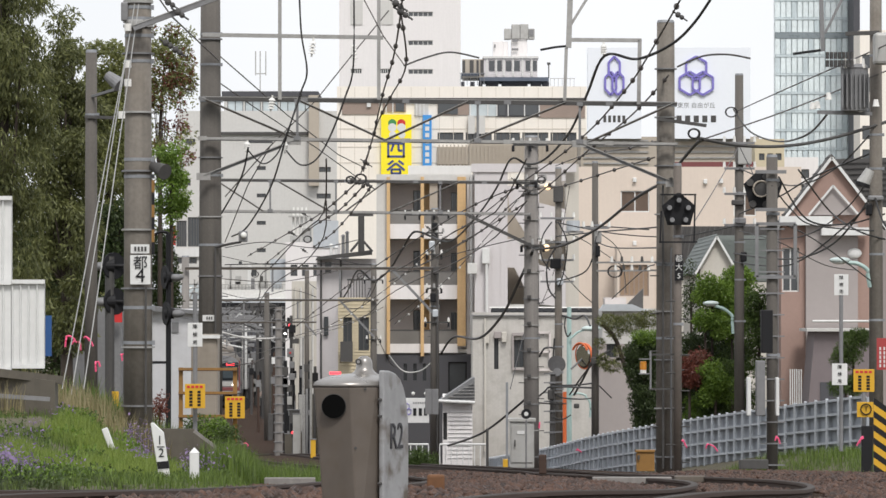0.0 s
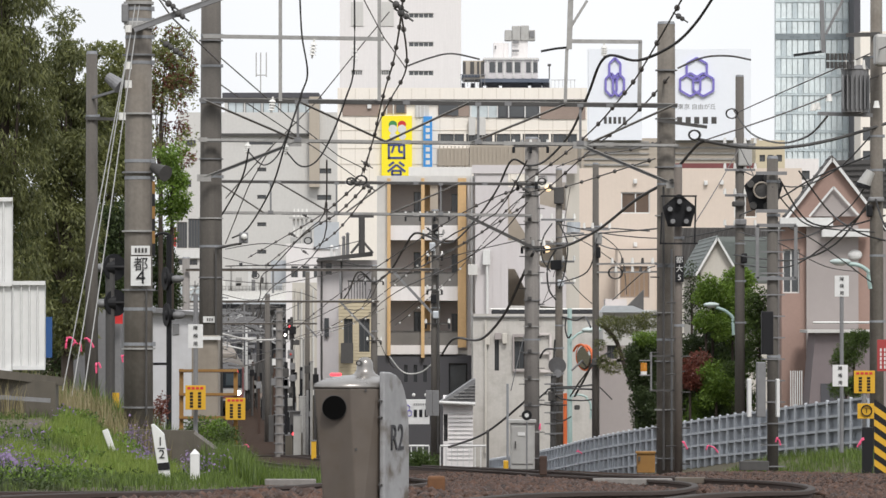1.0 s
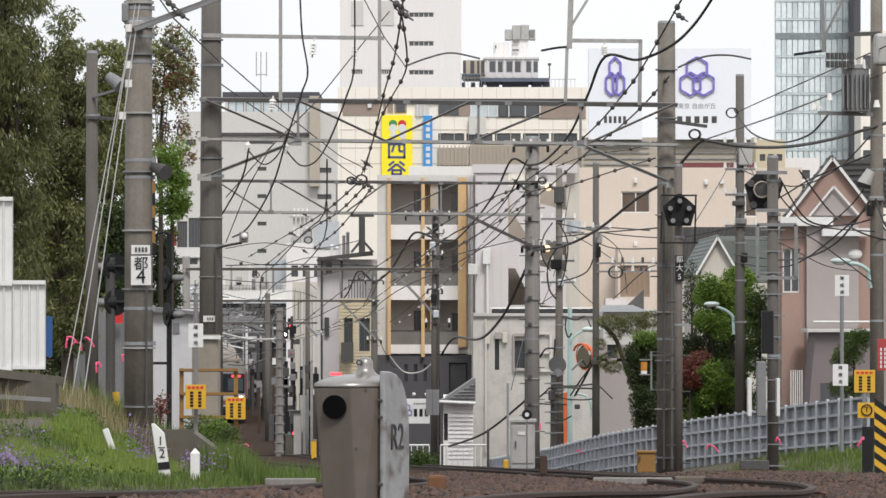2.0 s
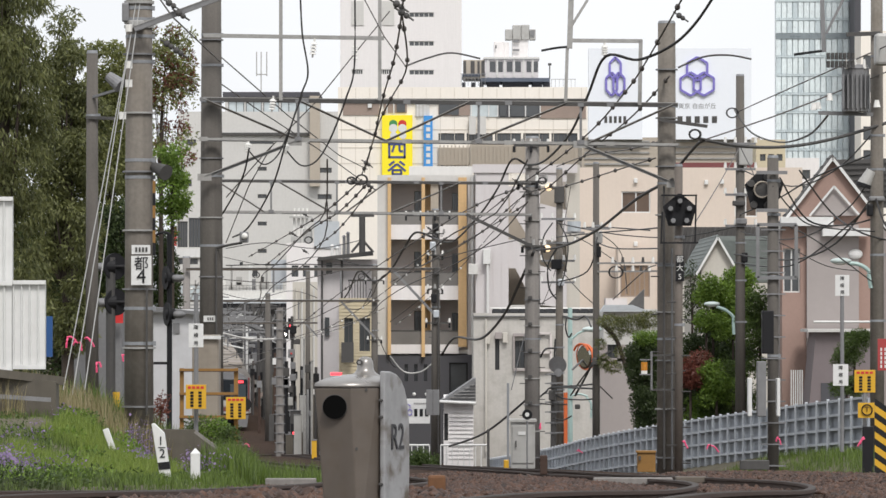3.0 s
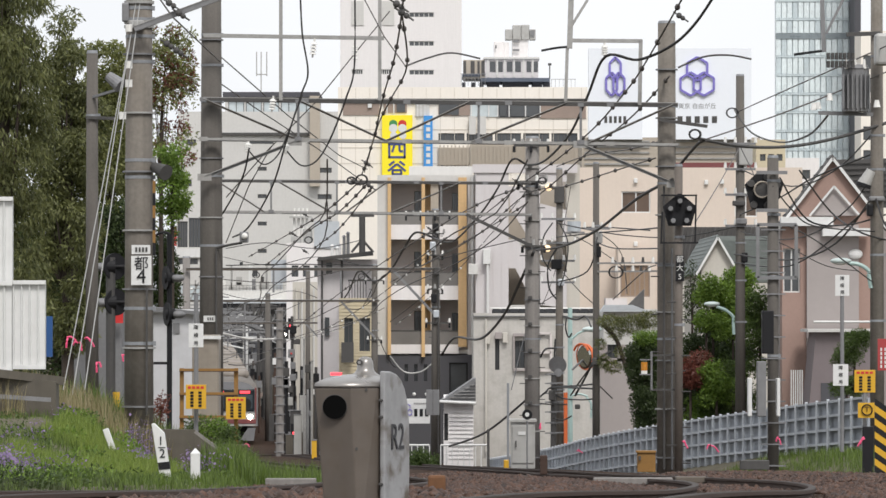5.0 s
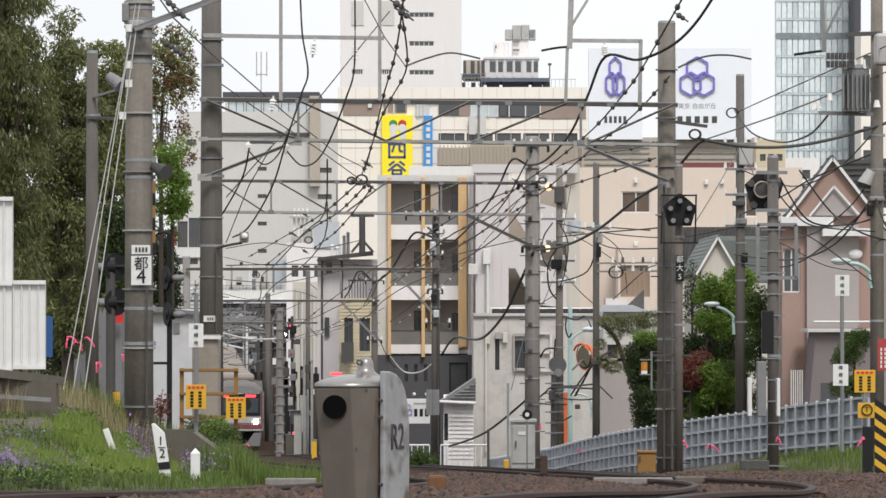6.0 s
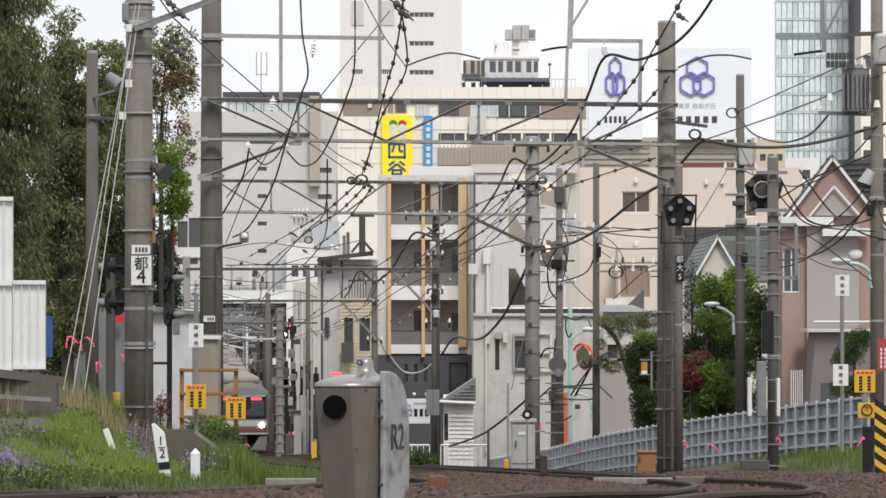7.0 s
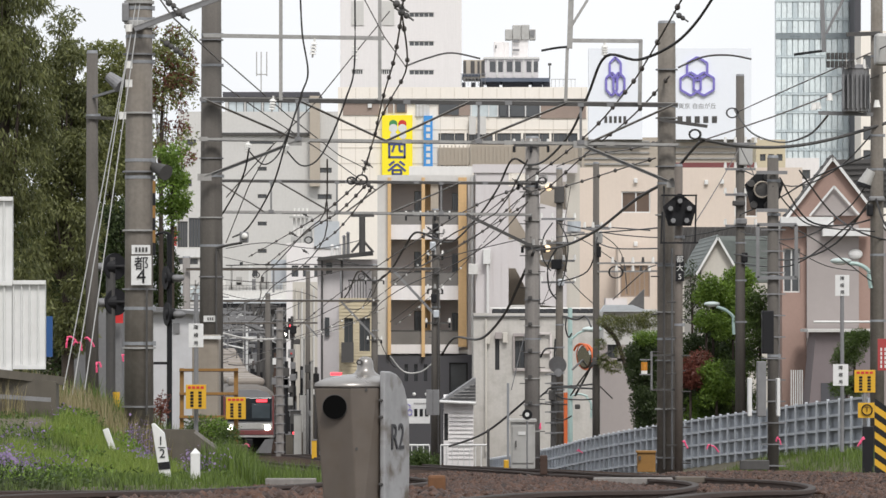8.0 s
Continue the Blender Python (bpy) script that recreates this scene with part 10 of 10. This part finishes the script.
def train_car(front):
    """One stainless car, its nose towards -y, built about its own middle at rail level."""
    root = thing("train_car", (0, 0, 0), "stainless commuter train front car with dark windscreen and lit headlamps" if front else "stainless commuter train car with grey ribbed roof", "train", "train cars")
    half, ln = 1.4, 9.8
    prof = [(-half, 0.95), (half, 0.95), (half, 2.9), (half - 0.12, 3.22), (half - 0.45, 3.48), (half - 0.9, 3.6), (-half + 0.9, 3.6), (-half + 0.45, 3.48), (-half + 0.12, 3.22), (-half, 2.9)]
    bm = bmn()
    rings = []
    for y, s, up in ((-ln, 0.93, -0.22), (-ln + 0.3, 0.98, -0.1), (-ln + 0.9, 1.0, 0), (ln, 1.0, 0)):
        rings.append([bm.verts.new((px * s, y, pz + (up if pz > 2 else 0))) for px, pz in prof])
    for a, b in zip(rings, rings[1:]):
        for j in range(len(prof)):
            bm.faces.new((a[j], a[(j + 1) % len(prof)], b[(j + 1) % len(prof)], b[j]))
    bm.faces.new(rings[0][::-1])
    bm.faces.new(rings[-1])
    part("body", bm, TRAIN_STEEL, root)
    bm = bmn()
    top = [(px * 1.01, pz + 0.012) for px, pz in prof[2:]]
    rings = [[bm.verts.new((px * s, y, pz + up)) for px, pz in top] for y, s, up in ((-ln + 0.02, 0.935, -0.22), (-ln + 0.32, 0.985, -0.1), (-ln + 0.95, 1.0, 0), (ln - 0.02, 1.0, 0))]
    for a, b in zip(rings, rings[1:]):
        for j in range(len(top) - 1):
            bm.faces.new((a[j], a[j + 1], b[j + 1], b[j]))
    for f in bm.faces:
        f.smooth = True
    part("roof", bm, TRAIN_ROOF, root)
    for yy in (-5.5, 0.5, 6):
        bm = bmn()
        box(bm, (0, yy, 3.74), (1.9, 3.0, 0.4), bevel=0.16)
        part("roof_unit", bm, TRAIN_UNIT, root)
    bm = bmn()
    box(bm, (0, 0, 0.6), (2.3, 17, 0.55))
    part("underframe", bm, BLACK, root)
    for yy in (-6.9, 6.9):
        bm = bmn()
        for sx in (-0.53, 0.53):
            for wy in (-1.05, 1.05):
                rod(bm, (sx - 0.06, yy + wy, 0.43), (sx + 0.06, yy + wy, 0.43), 0.43, n=16)
        box(bm, (0, yy, 0.5), (1.9, 2.6, 0.3))
        part("bogie", bm, BLACK, root)
    for sx in (-1, 1):
        bm = bmn()
        for k in range(8):
            box(bm, (sx * (half + 0.002), -7.6 + 2.2 * k, 2.35), (0.02, 1.5, 0.85))
        part("side_windows", bm, TRAIN_DARK, root)
        bm = bmn()
        box(bm, (sx * (half + 0.003), 0.1, 1.55), (0.016, 19.3, 0.16))
        part("side_stripe", bm, TRAIN_BAND, root)
    if front:
        y = -ln
        part("windscreen", box(bmn(), (0.0, y - 0.012, 2.38), (2.36, 0.06, 1.22), bevel=0.05), TRAIN_DARK, root)
        part("driver_pane", box(bmn(), (0.62, y - 0.035, 2.30), (0.92, 0.03, 0.74), bevel=0.01), TRAIN_PANE, root)
        part("driver_pane", box(bmn(), (-0.78, y - 0.035, 2.30), (0.62, 0.03, 0.74), bevel=0.01), TRAIN_PANE, root)
        for dx in (0.66, -0.78):
            part("destination_display", box(bmn(), (dx, y - 0.045, 2.82), (0.56, 0.03, 0.14)), RED_GLOW, root, "lit red display")
        for sx in (-1, 1):
            part("corner_pillar", box(bmn(), (sx * 1.25, y - 0.012, 2.2), (0.1, 0.06, 1.75), bevel=0.02), TRAIN_BAND, root)
        part("white_panel", box(bmn(), (0, y - 0.014, 1.52), (2.5, 0.05, 0.3), bevel=0.015), PALE_BOX, root)
        part("red_band", box(bmn(), (0, y - 0.014, 1.20), (2.55, 0.05, 0.24), bevel=0.015), TRAIN_BAND, root)
        part("lower_band", box(bmn(), (0, y - 0.012, 1.0), (2.5, 0.05, 0.09)), PALE_BOX, root)
        part("coupler", box(bmn(), (0, y - 0.25, 0.7), (0.4, 0.6, 0.35), bevel=0.04), BLACK, root)
        for sx in (-1, 1):
            sk = plate([(sx * 0.35, 0, 0.14), (sx * 1.15, 0, 0.14), (sx * 1.25, 0, 0.85), (sx * 0.85, 0, 0.85)], y + 0.02, 0.12)
            part("skirt", sk, STEEL, root)
            bm = bmn()
            rod(bm, (sx * 0.95, y - 0.07, 1.44), (sx * 0.95, y - 0.02, 1.44), 0.13, n=16)
            part("headlamp", bm, LAMP_GLOW, root, "lit warm white headlamp")
    return root


def place_car(y):
    """The pose of a car whose middle is at y along the line."""
    a, b = y - 6.9, y + 6.9
    pa = Vector((line_x(a) + TRACK_OFF, a, line_z(a)))
    pb = Vector((line_x(b) + TRACK_OFF, b, line_z(b)))
    d = pb - pa
    yaw = math.atan2(-d.x, d.y)
    return Matrix.Translation((pa + pb) / 2) @ Matrix.Rotation(yaw, 4, "Z") @ Matrix.Rotation(math.asin(d.z / d.length), 4, "X")


NOSE = ((0.0, 336.0), (1.0, 323.0), (1.5, 317.0), (3.0, 299.5), (3.5, 294.0), (4.5, 284.0), (5.2, 277.5), (6.0, 271.0), (7.0, 264.5), (8.0, 259.0))
CARS = [train_car(i == 0) for i in range(4)]


def motions():
    for i, car in enumerate(CARS):
        walk(car, [(t, place_car(y + 9.9 + 20.2 * i)) for t, y in NOSE])


motions()
